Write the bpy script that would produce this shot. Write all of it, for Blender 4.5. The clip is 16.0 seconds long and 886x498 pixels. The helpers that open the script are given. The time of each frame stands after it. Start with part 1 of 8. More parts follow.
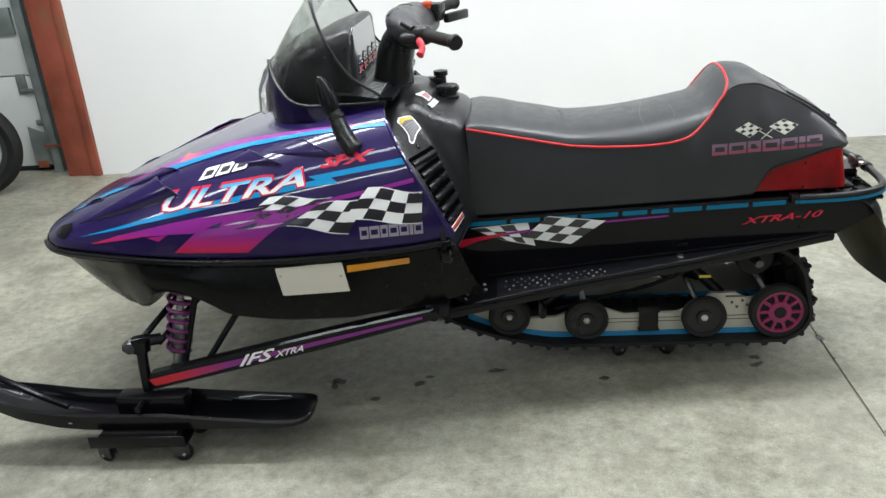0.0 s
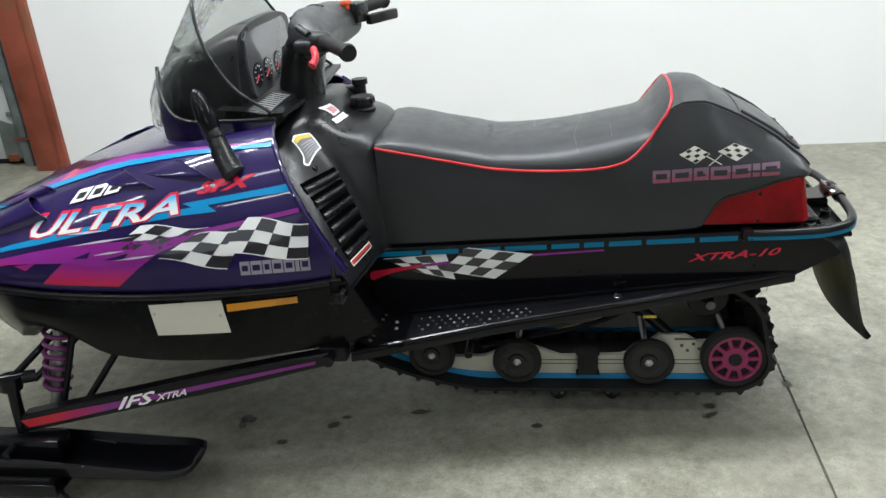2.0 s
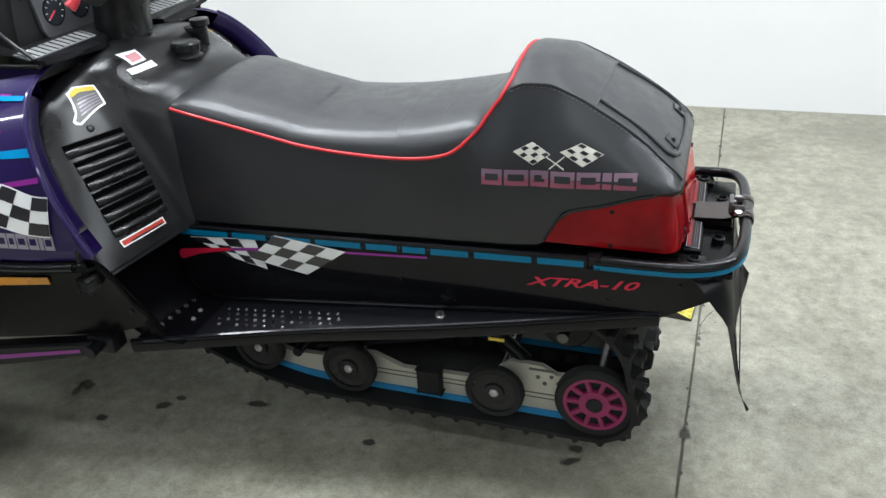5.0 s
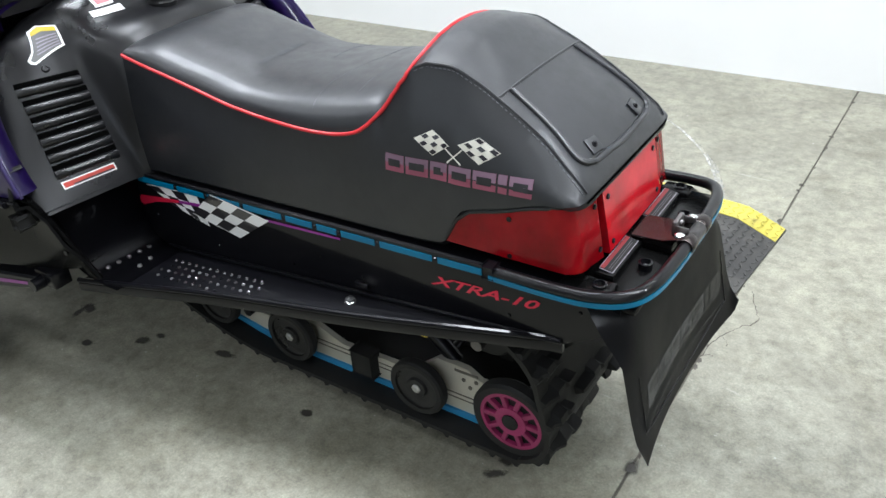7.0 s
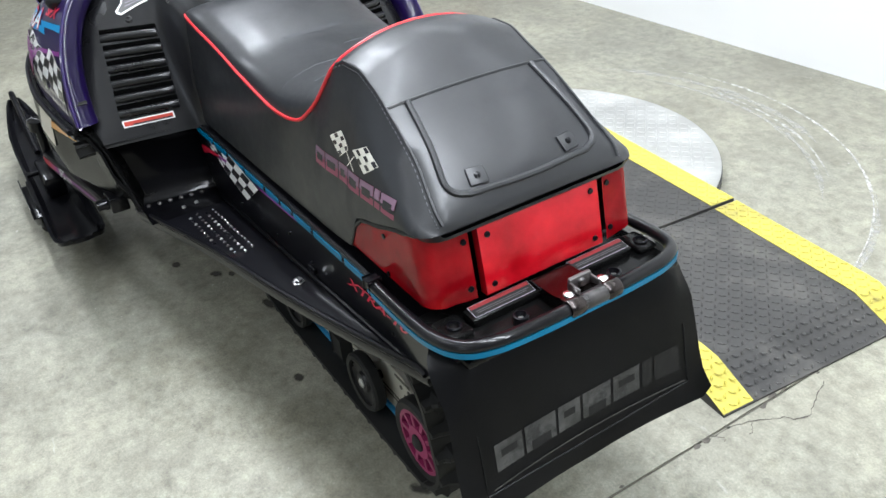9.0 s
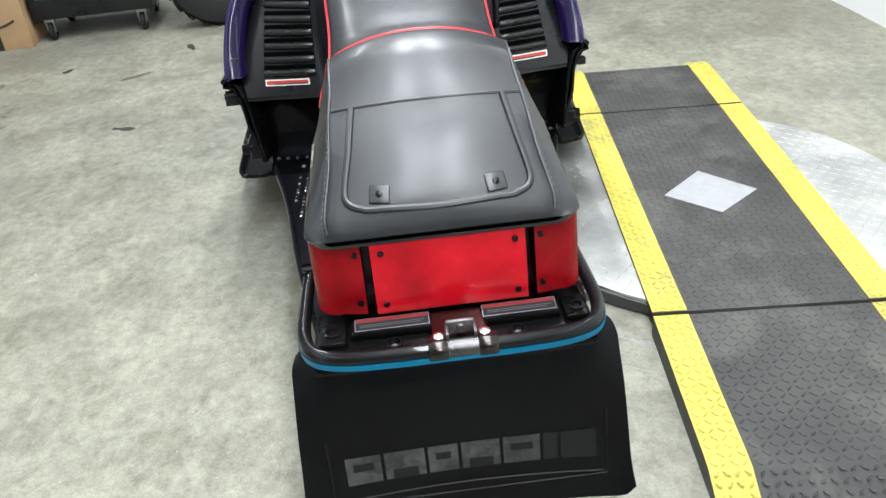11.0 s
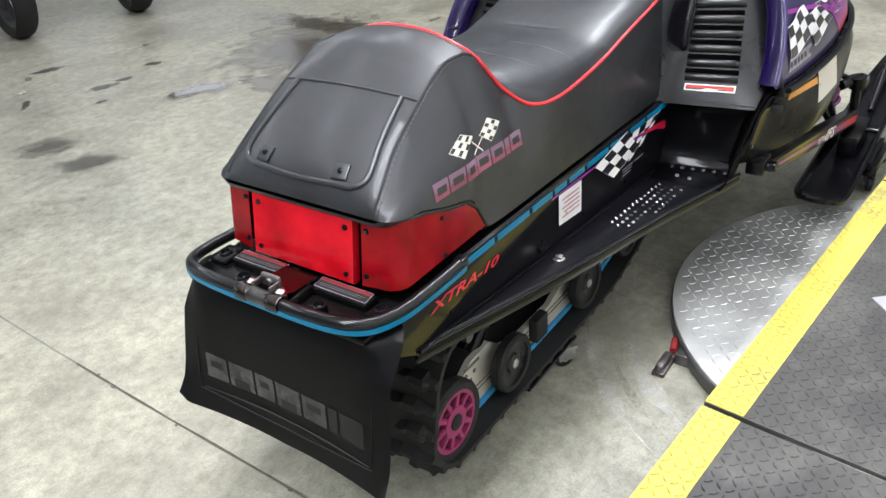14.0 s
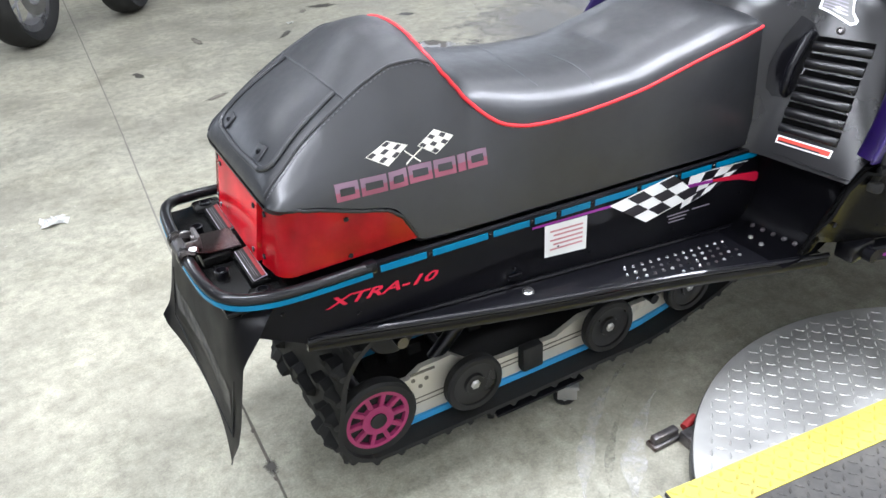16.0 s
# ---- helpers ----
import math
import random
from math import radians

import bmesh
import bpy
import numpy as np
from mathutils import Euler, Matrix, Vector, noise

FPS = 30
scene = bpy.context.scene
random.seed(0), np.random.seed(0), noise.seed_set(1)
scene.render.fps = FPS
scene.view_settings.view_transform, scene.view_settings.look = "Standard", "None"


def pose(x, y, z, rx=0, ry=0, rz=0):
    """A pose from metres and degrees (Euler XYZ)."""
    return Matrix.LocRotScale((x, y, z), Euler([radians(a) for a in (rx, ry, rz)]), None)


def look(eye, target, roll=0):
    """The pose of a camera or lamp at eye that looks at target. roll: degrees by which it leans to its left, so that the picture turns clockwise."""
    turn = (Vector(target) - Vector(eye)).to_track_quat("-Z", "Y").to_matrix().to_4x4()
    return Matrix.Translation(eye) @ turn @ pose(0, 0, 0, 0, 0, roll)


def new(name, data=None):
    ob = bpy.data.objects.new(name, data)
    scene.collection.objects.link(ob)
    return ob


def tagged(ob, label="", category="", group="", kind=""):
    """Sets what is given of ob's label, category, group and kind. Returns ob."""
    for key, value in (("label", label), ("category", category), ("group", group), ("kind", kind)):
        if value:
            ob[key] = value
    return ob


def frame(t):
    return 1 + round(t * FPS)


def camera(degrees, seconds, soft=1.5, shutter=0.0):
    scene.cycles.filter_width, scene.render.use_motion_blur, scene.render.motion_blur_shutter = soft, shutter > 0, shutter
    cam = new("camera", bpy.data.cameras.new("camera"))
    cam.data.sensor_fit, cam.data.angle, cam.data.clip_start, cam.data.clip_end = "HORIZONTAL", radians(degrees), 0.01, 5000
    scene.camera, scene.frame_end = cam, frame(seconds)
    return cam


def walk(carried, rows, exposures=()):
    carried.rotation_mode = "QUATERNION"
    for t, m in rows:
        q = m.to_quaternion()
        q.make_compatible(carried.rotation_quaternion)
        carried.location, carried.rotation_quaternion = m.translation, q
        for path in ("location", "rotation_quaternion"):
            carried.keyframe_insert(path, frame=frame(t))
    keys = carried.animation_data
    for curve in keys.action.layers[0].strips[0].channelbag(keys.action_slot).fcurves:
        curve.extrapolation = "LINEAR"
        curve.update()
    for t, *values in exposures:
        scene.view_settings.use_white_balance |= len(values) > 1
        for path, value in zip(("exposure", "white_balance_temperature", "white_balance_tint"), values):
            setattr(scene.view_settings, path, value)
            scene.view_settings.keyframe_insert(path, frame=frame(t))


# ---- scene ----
cam = camera(57.5, 16.0)
PATH = [
    (0, (-0.752, -2.38, 1.355), (-0.949, -0.544, 0.587), -4.6),
    (0.5, (-0.65, -2.31, 1.358), (-0.911, -0.473, 0.612), -4.4),
    (1, (-0.567, -2.26, 1.351), (-0.825, -0.441, 0.561), -4.9),
    (1.5, (-0.523, -2.18, 1.342), (-0.772, -0.37, 0.53), -5.2),
    (2, (-0.455, -2.061, 1.351), (-0.735, -0.249, 0.55), -4.6),
    (2.5, (-0.363, -1.962, 1.354), (-0.623, -0.152, 0.543), -4.3),
    (3, (-0.232, -1.899, 1.36), (-0.54, -0.089, 0.567), -4.2),
    (3.5, (-0.092, -1.836, 1.364), (-0.543, -0.051, 0.582), -4.1),
    (4, (-0.014, -1.748, 1.332), (-0.55, -0.033, 0.455), -4.6),
    (4.5, (0.086, -1.621, 1.316), (-0.493, 0.042, 0.367), -3.6),
    (5, (0.174, -1.519, 1.318), (-0.426, 0.125, 0.349), -3.8),
    (5.2, (0.233, -1.48, 1.315), (-0.404, 0.144, 0.338), -4.1),
    (7.3, (0.634, -1.086, 1.304), (-0.413, 0.246, 0.24), -4.4),
    (7.5, (0.689, -1.036, 1.309), (-0.413, 0.261, 0.259), -4.5),
    (8, (0.837, -0.921, 1.315), (-0.43, 0.228, 0.278), -5.5),
    (8.5, (0.908, -0.796, 1.3), (-0.451, 0.227, 0.249), -6.1),
    (8.7, (0.927, -0.736, 1.294), (-0.47, 0.218, 0.228), -5.7),
    (10.8, (1.131, -0.1, 1.277), (-0.564, 0.054, 0.226), -5.5),
    (11, (1.124, -0.049, 1.282), (-0.573, 0.032, 0.226), -5.3),
    (11.5, (1.15, 0.125, 1.284), (-0.552, -0.038, 0.247), -5.3),
    (12, (1.182, 0.307, 1.281), (-0.49, -0.025, 0.235), -5.3),
    (12.5, (1.139, 0.469, 1.265), (-0.524, 0.023, 0.247), -5.7),
    (13, (1.071, 0.601, 1.267), (-0.52, -0.041, 0.239), -5.8),
    (13.5, (0.994, 0.761, 1.277), (-0.502, -0.088, 0.256), -5.9),
    (14, (0.926, 0.905, 1.277), (-0.432, -0.151, 0.257), -5.4),
    (14.5, (0.791, 0.997, 1.265), (-0.462, -0.185, 0.25), -4.8),
    (15, (0.654, 1.072, 1.27), (-0.469, -0.217, 0.231), -4.1),
    (15.5, (0.516, 1.189, 1.276), (-0.464, -0.216, 0.244), -3.6),
    (16, (0.406, 1.287, 1.282), (-0.376, -0.232, 0.241), -3.7),
]
EXPOSURES = [(0, 0.14, 6280, 10), (2.0, 0.05, 6250, 10), (3.5, 0.05, 6180, 10), (5.0, 0.16, 6150, 11), (7.5, 0.34, 6050, 12), (8.5, 0.40, 6050, 12), (11.0, 0.42, 6150, 10), (12.5, 0.18, 6250, 10), (14.0, 0.54, 6220, 15), (16, 0.80, 6020, 16)]
walk(cam, [(t, look(eye, target, roll)) for t, eye, target, roll in PATH], EXPOSURES)

# ---- light: rows of ceiling tubes over the shop floor, with a dim world behind the closed walls ----
world = bpy.data.worlds.new("shop_world")
scene.world = world
world.use_nodes = True
world.node_tree.nodes["Background"].inputs["Color"].default_value = (0.9, 0.95, 1.0, 1)
world.node_tree.nodes["Background"].inputs["Strength"].default_value = 0.05


def tube_row(x, y, z, long, wide, watts, color=(0.95, 0.98, 0.985)):
    data = bpy.data.lights.new("ceiling_tube", "AREA")
    data.shape, data.size, data.size_y, data.energy, data.color = "RECTANGLE", long, wide, watts, color
    ob = new("ceiling_tube", data)
    ob.matrix_world = pose(x, y, z)
    return ob


for row_y, west, east in ((-3.9, 22, 20), (-1.9, 15, 9), (-0.12, 46, 37), (0.3, 47, 41), (1.75, 14, 12)):
    tube_row(-1.9, row_y, 3.1, 2.4, 0.14, west)
    tube_row(0.9, row_y, 3.1, 2.4, 0.14, east)
tube_row(3.6, 0.5, 3.1, 2.4, 0.16, 60)
tube_row(-4.9, -1.2, 3.1, 2.4, 0.16, 30)

# daylight in the openings of the two south windows
for window_x, watts in ((-4.75, 16), (3.55, 26)):
    day = bpy.data.lights.new("window_daylight", "AREA")
    day.shape, day.size, day.size_y, day.energy, day.color = "RECTANGLE", 3.5, 1.7, watts, (0.86, 0.94, 1.0)
    day_lamp = new("window_daylight", day)
    day_lamp.matrix_world = pose(window_x, -7.02, 1.85, 90, 0, 0)

# ---- materials ----
def shader(name, color, rough=0.5, metal=0.0, coat=0.0, spec=0.5):
    m = bpy.data.materials.new(name)
    m.use_nodes = True
    b = m.node_tree.nodes["Principled BSDF"]
    b.inputs["Base Color"].default_value = (*color, 1)
    b.inputs["Roughness"].default_value = rough
    b.inputs["Metallic"].default_value = metal
    b.inputs["Coat Weight"].default_value = coat
    b.inputs["Coat Roughness"].default_value = 0.06
    b.inputs["Specular IOR Level"].default_value = spec
    return m, m.node_tree, b


def noise_node(nt, scale, detail=4.0, rough=0.55, vec=None):
    n = nt.nodes.new("ShaderNodeTexNoise")
    n.inputs["Scale"].default_value, n.inputs["Detail"].default_value, n.inputs["Roughness"].default_value = scale, detail, rough
    if vec is None:
        vec = nt.nodes.new("ShaderNodeTexCoord").outputs["Object"]
    nt.links.new(vec, n.inputs["Vector"])
    return n


def ramp_node(nt, fac, stops):
    r = nt.nodes.new("ShaderNodeValToRGB")
    while len(r.color_ramp.elements) < len(stops):
        r.color_ramp.elements.new(0.5)
    for e, (p, c) in zip(r.color_ramp.elements, stops):
        e.position, e.color = p, (*c, 1)
    nt.links.new(fac, r.inputs["Fac"])
    return r


def mix_node(nt, fac, a, b, how="MIX"):
    m = nt.nodes.new("ShaderNodeMix")
    m.data_type, m.blend_type = "RGBA", how
    for socket, v in ((m.inputs["Factor"], fac), (m.inputs["A"], a), (m.inputs["B"], b)):
        if isinstance(v, bpy.types.NodeSocket):
            nt.links.new(v, socket)
        elif isinstance(v, tuple):
            socket.default_value = (*v, 1)
        else:
            socket.default_value = v
    return m.outputs["Result"]


def add_bump(nt, b, height, strength, distance):
    n = nt.nodes.new("ShaderNodeBump")
    n.inputs["Strength"].default_value, n.inputs["Distance"].default_value = strength, distance
    nt.links.new(height, n.inputs["Height"])
    nt.links.new(n.outputs["Normal"], b.inputs["Normal"])


def worn(name, color, rough=0.5, metal=0.0, coat=0.0, vary=0.25, scale=9.0, grain=180.0, bump=0.15, dist=0.0006, dirt=None, dirt_at=0.62, spec=0.5):
    """A surface with broad and fine variation of tone and gloss, fine relief and, if given, patches of dirt."""
    m, nt, b = shader(name, color, rough, metal, coat, spec)
    big, fine = noise_node(nt, scale), noise_node(nt, grain, 3.0)
    lo, hi = tuple(c * (1 - vary) for c in color), tuple(min(1, c * (1 + vary)) for c in color)
    col = ramp_node(nt, big.outputs["Fac"], [(0.3, lo), (0.7, hi)]).outputs["Color"]
    if dirt:
        patch = noise_node(nt, scale * 0.6, 7.0, 0.7)
        mask = ramp_node(nt, patch.outputs["Fac"], [(dirt_at - 0.08, (0, 0, 0)), (dirt_at + 0.08, (1, 1, 1))])
        col = mix_node(nt, mask.outputs["Color"], col, dirt)
    nt.links.new(col, b.inputs["Base Color"])
    r = nt.nodes.new("ShaderNodeMapRange")
    r.inputs["From Min"].default_value, r.inputs["From Max"].default_value = 0.3, 0.7
    r.inputs["To Min"].default_value, r.inputs["To Max"].default_value = max(0.02, rough * 0.8), min(1, rough * 1.25)
    nt.links.new(big.outputs["Fac"], r.inputs["Value"])
    nt.links.new(r.outputs["Result"], b.inputs["Roughness"])
    if bump:
        add_bump(nt, b, fine.outputs["Fac"], bump, dist)
    return m


def concrete_material():
    m, nt, b = shader("worn_concrete", (0.36, 0.355, 0.33), 0.5)
    co = nt.nodes.new("ShaderNodeTexCoord").outputs["Object"]
    bend = noise_node(nt, 3.0, 4, 0.6, co)
    bent = nt.nodes.new("ShaderNodeVectorMath")
    bent.operation = "MULTIPLY_ADD"
    bent.inputs[1].default_value = (0.12, 0.12, 0.12)
    nt.links.new(bend.outputs["Color"], bent.inputs[0])
    nt.links.new(co, bent.inputs[2])
    broad, cloud = noise_node(nt, 0.7, 5, 0.6, bent.outputs[0]), noise_node(nt, 4.2, 12, 0.78, bent.outputs[0])
    mid, fine = noise_node(nt, 22, 10, 0.8, co), noise_node(nt, 190, 3, 0.6, co)
    stain, spots, chips = noise_node(nt, 1.6, 9, 0.72, bent.outputs[0]), noise_node(nt, 9.5, 8, 0.7, co), noise_node(nt, 38, 5, 0.6, co)
    drag = nt.nodes.new("ShaderNodeMapping")
    drag.inputs["Scale"].default_value, drag.inputs["Rotation"].default_value = (3.0, 42.0, 1.0), (0, 0, 0.5)
    nt.links.new(bent.outputs[0], drag.inputs["Vector"])
    lines = noise_node(nt, 1.0, 6, 0.65, drag.outputs["Vector"])
    col = ramp_node(nt, broad.outputs["Fac"], [(0.32, (0.247, 0.242, 0.203)), (0.5, (0.296, 0.287, 0.233)), (0.7, (0.338, 0.325, 0.261))]).outputs["Color"]
    col = mix_node(nt, 1.0, col, ramp_node(nt, cloud.outputs["Fac"], [(0.28, (0.27, 0.26, 0.23)), (0.5, (0.5, 0.5, 0.485)), (0.70, (0.62, 0.615, 0.59))]).outputs["Color"], "OVERLAY")
    col = mix_node(nt, 1.0, col, ramp_node(nt, mid.outputs["Fac"], [(0.30, (0.27,) * 3), (0.5, (0.5,) * 3), (0.70, (0.69,) * 3)]).outputs["Color"], "OVERLAY")
    col = mix_node(nt, 0.6, col, ramp_node(nt, fine.outputs["Fac"], [(0.3, (0.36,) * 3), (0.7, (0.62,) * 3)]).outputs["Color"], "OVERLAY")
    mask = ramp_node(nt, stain.outputs["Fac"], [(0.48, (0, 0, 0)), (0.57, (0.30,) * 3), (0.70, (0.68,) * 3)]).outputs["Color"]
    col = mix_node(nt, mask, col, (0.165, 0.155, 0.125))
    mask = ramp_node(nt, spots.outputs["Fac"], [(0.665, (0, 0, 0)), (0.70, (0.55,) * 3)]).outputs["Color"]
    col = mix_node(nt, mask, col, (0.15, 0.14, 0.12))
    mask = ramp_node(nt, chips.outputs["Fac"], [(0.70, (0, 0, 0)), (0.73, (0.75,) * 3)]).outputs["Color"]
    col = mix_node(nt, mask, col, (0.55, 0.54, 0.5))
    mask = ramp_node(nt, lines.outputs["Fac"], [(0.67, (0, 0, 0)), (0.72, (0.4,) * 3)]).outputs["Color"]
    col = mix_node(nt, mask, col, (0.52, 0.515, 0.48))
    nt.links.new(col, b.inputs["Base Color"])
    r = ramp_node(nt, cloud.outputs["Fac"], [(0.3, (0.36,) * 3), (0.7, (0.62,) * 3)])
    nt.links.new(r.outputs["Color"], b.inputs["Roughness"])
    both = mix_node(nt, 0.5, fine.outputs["Color"], mid.outputs["Color"])
    add_bump(nt, b, both, 0.35, 0.0014)
    return m


def vinyl_material():
    m, nt, b = shader("black_vinyl", (0.02, 0.021, 0.024), 0.48, coat=0.28, spec=0.65)
    b.inputs["Coat Roughness"].default_value = 0.2
    cells = nt.nodes.new("ShaderNodeTexVoronoi")
    cells.inputs["Scale"].default_value = 420
    nt.links.new(nt.nodes.new("ShaderNodeTexCoord").outputs["Object"], cells.inputs["Vector"])
    broad = noise_node(nt, 7, 4)
    col = ramp_node(nt, broad.outputs["Fac"], [(0.3, (0.006, 0.0068, 0.0088)), (0.7, (0.0105, 0.0118, 0.0145))])
    nt.links.new(col.outputs["Color"], b.inputs["Base Color"])
    scuff = noise_node(nt, 26, 6, 0.7)
    r = ramp_node(nt, scuff.outputs["Fac"], [(0.3, (0.38,) * 3), (0.7, (0.54,) * 3)])
    nt.links.new(r.outputs["Color"], b.inputs["Roughness"])
    grain = nt.nodes.new("ShaderNodeBump")
    grain.inputs["Strength"].default_value, grain.inputs["Distance"].default_value = 0.10, 0.0005
    nt.links.new(cells.outputs["Distance"], grain.inputs["Height"])
    folds = nt.nodes.new("ShaderNodeBump")
    folds.inputs["Strength"].default_value, folds.inputs["Distance"].default_value = 0.25, 0.003
    nt.links.new(noise_node(nt, 11, 2, 0.4).outputs["Fac"], folds.inputs["Height"])
    nt.links.new(folds.outputs["Normal"], grain.inputs["Normal"])
    nt.links.new(grain.outputs["Normal"], b.inputs["Normal"])
    return m


def paint_material(name, color, flake=0.0, spec=0.5, coat=1.0):
    m, nt, b = shader(name, color, 0.32, 0.0, coat, spec)
    broad, scratch = noise_node(nt, 4, 3), noise_node(nt, 60, 6, 0.7)
    col = ramp_node(nt, broad.outputs["Fac"], [(0.3, tuple(c * 0.85 for c in color)), (0.7, tuple(c * 1.15 for c in color))])
    nt.links.new(col.outputs["Color"], b.inputs["Base Color"])
    b.inputs["Metallic"].default_value = flake
    r = ramp_node(nt, scratch.outputs["Fac"], [(0.4, (0.025,) * 3), (0.75, (0.11,) * 3)])
    nt.links.new(r.outputs["Color"], b.inputs["Coat Roughness"])
    return m


CONCRETE = concrete_material()
DARK_JOINT = worn("joint_filler", (0.13, 0.12, 0.10), 0.9)
WALL_WHITE = worn("white_wall_paint", (0.86, 0.86, 0.85), 0.6, vary=0.02, scale=1.5, grain=260, bump=0.2, dist=0.0008)
SHOP_GREY = worn("grey_shop_wall", (0.27, 0.275, 0.28), 0.7, vary=0.1, scale=2)
DOOR_WHITE = worn("garage_door_paint", (0.62, 0.64, 0.62), 0.5, vary=0.06, scale=3, dirt=(0.3, 0.3, 0.28), dirt_at=0.72)
POST_RED = worn("red_brown_post_paint", (0.26, 0.062, 0.035), 0.5, vary=0.3, scale=5, dirt=(0.2, 0.1, 0.05), dirt_at=0.6)
GALVANISED = worn("galvanised_steel", (0.3, 0.34, 0.33), 0.45, 0.7, vary=0.2)
VINYL = vinyl_material()
PLASTIC = worn("black_plastic", (0.012, 0.012, 0.0125), 0.30, spec=0.35, vary=0.2, grain=500, bump=0.12, dist=0.0004)
CONSOLE_BLACK = worn("glossy_console_plastic", (0.008, 0.008, 0.009), 0.30, spec=0.45, vary=0.2, grain=400, bump=0.08, dist=0.0004)
PAN_BLACK = worn("black_belly_plastic", (0.0045, 0.0045, 0.0045), 0.24, spec=0.15, vary=0.25, grain=300, bump=0.15, dist=0.0005)
GLOSS_BLACK = paint_material("gloss_black_paint", (0.0045, 0.0045, 0.006), 0.0, 0.08, 0.36)
BUMPER_BLACK = paint_material("polished_black_paint", (0.005, 0.005, 0.006), 0.0, 0.12, 0.45)
PURPLE = paint_material("dark_purple_paint", (0.014, 0.005, 0.066), 0.05, 0.2, 0.8)
RUBBER = worn("black_rubber", (0.013, 0.013, 0.0125), 0.65, spec=0.3, vary=0.3, grain=120, bump=0.4, dist=0.001)
FLAP_RUBBER = worn("flap_rubber", (0.009, 0.009, 0.010), 0.42, spec=0.25, vary=0.3, scale=6, grain=150, bump=0.2, dist=0.0006)
RAIL_ALU = worn("cream_aluminium", (0.55, 0.53, 0.45), 0.45, 0.3, vary=0.12, dirt=(0.2, 0.19, 0.16), dirt_at=0.66)
STEEL = worn("dull_steel", (0.45, 0.45, 0.44), 0.35, 0.9, vary=0.2)
CHROME = worn("bright_bolt_steel", (0.8, 0.8, 0.8), 0.2, 1.0, vary=0.1)
RUSTY = worn("rusty_steel", (0.16, 0.15, 0.15), 0.4, 0.8, vary=0.5, scale=30, dirt=(0.06, 0.035, 0.025), dirt_at=0.56)
DECAL_BLUE = paint_material("blue_decal", (0.0, 0.24, 0.52), 0.0, 0.3, 0.3)
TEAL_STRIPE = paint_material("teal_blue_stripe", (0.0, 0.15, 0.29), 0.0, 0.2, 0.15)
DECAL_PURPLE = paint_material("magenta_purple_decal", (0.27, 0.02, 0.27), 0.0, 0.3, 0.35)
def blend_material(name, first, second, axis, start, end):
    """A print that runs from one colour into another along an axis."""
    m, nt, b = shader(name, first, 0.32, 0.0, 0.3, 0.3)
    sep = nt.nodes.new("ShaderNodeSeparateXYZ")
    nt.links.new(nt.nodes.new("ShaderNodeTexCoord").outputs["Object"], sep.inputs["Vector"])
    span = nt.nodes.new("ShaderNodeMapRange")
    span.inputs["From Min"].default_value, span.inputs["From Max"].default_value = start, end
    nt.links.new(sep.outputs[axis], span.inputs["Value"])
    speck = noise_node(nt, 90, 3, 0.6)
    lift = nt.nodes.new("ShaderNodeMath")
    lift.operation = "MULTIPLY_ADD"
    nt.links.new(speck.outputs["Fac"], lift.inputs[0])
    lift.inputs[1].default_value = 0.3
    nt.links.new(span.outputs["Result"], lift.inputs[2])
    nt.links.new(ramp_node(nt, lift.outputs[0], [(0.15, first), (1.15 / 1.3, second)]).outputs["Color"], b.inputs["Base Color"])
    return m


FLAME_BLEND = blend_material("magenta_red_flame", (0.60, 0.012, 0.06), (0.27, 0.02, 0.27), "Z", 0.572, 0.640)
ARM_BLEND = blend_material("red_magenta_arm_stripe", (0.55, 0.012, 0.03), (0.20, 0.018, 0.21), "X", -1.72, -1.50)
TIP_BLEND = blend_material("pink_flame_tip", (0.65, 0.10, 0.12), (0.27, 0.02, 0.27), "X", -1.71, -1.60)
DECAL_RED = paint_material("red_decal", (0.62, 0.012, 0.05), 0.0, 0.3, 0.25)
DECAL_WHITE = paint_material("white_decal", (0.92, 0.92, 0.91), 0.0, 0.4, 0.4)
DECAL_BLACK = paint_material("black_decal", (0.012, 0.01, 0.015))
DECAL_SILVER = paint_material("faded_silver_decal", (0.3, 0.27, 0.32))
STREAK = paint_material("pale_lilac_streak", (0.58, 0.52, 0.60), 0.0, 0.3, 0.3)
MAUVE = worn("mauve_red_print", (0.27, 0.07, 0.11), 0.5, vary=0.2)
# near-black without gloss: the shade of slots and outlets put into colour
SLOT_SHADE = worn("slot_shade_black", (0.002, 0.002, 0.002), 0.9, spec=0.0, vary=0.1)
HITCH_STEEL = worn("smooth_hitch_steel", (0.09, 0.075, 0.072), 0.18, 1.0, vary=0.25, scale=30, dirt=(0.10, 0.075, 0.06), dirt_at=0.64)
CLAMP_STEEL = worn("dark_clamp_steel", (0.07, 0.06, 0.058), 0.22, 0.95, vary=0.4, scale=40)
DULL_CLAMP = worn("dull_clamp_steel", (0.10, 0.095, 0.095), 0.32, 0.85, vary=0.35, scale=40)
DARK_ALLOY = worn("dark_alloy", (0.05, 0.05, 0.055), 0.35, 0.5, vary=0.2)
DARK_RED = worn("dark_red_ink", (0.20, 0.010, 0.012), 0.6, vary=0.2)
LABEL_RED = worn("red_label_ink", (0.55, 0.05, 0.03), 0.45, vary=0.15)
DULL_RED = worn("dull_red_rubber", (0.3, 0.02, 0.02), 0.6, vary=0.3)
GREY_THREAD = worn("grey_thread", (0.10, 0.10, 0.11), 0.8, vary=0.2)
RED_PIPING = worn("red_piping", (0.6, 0.022, 0.03), 0.4, vary=0.1)
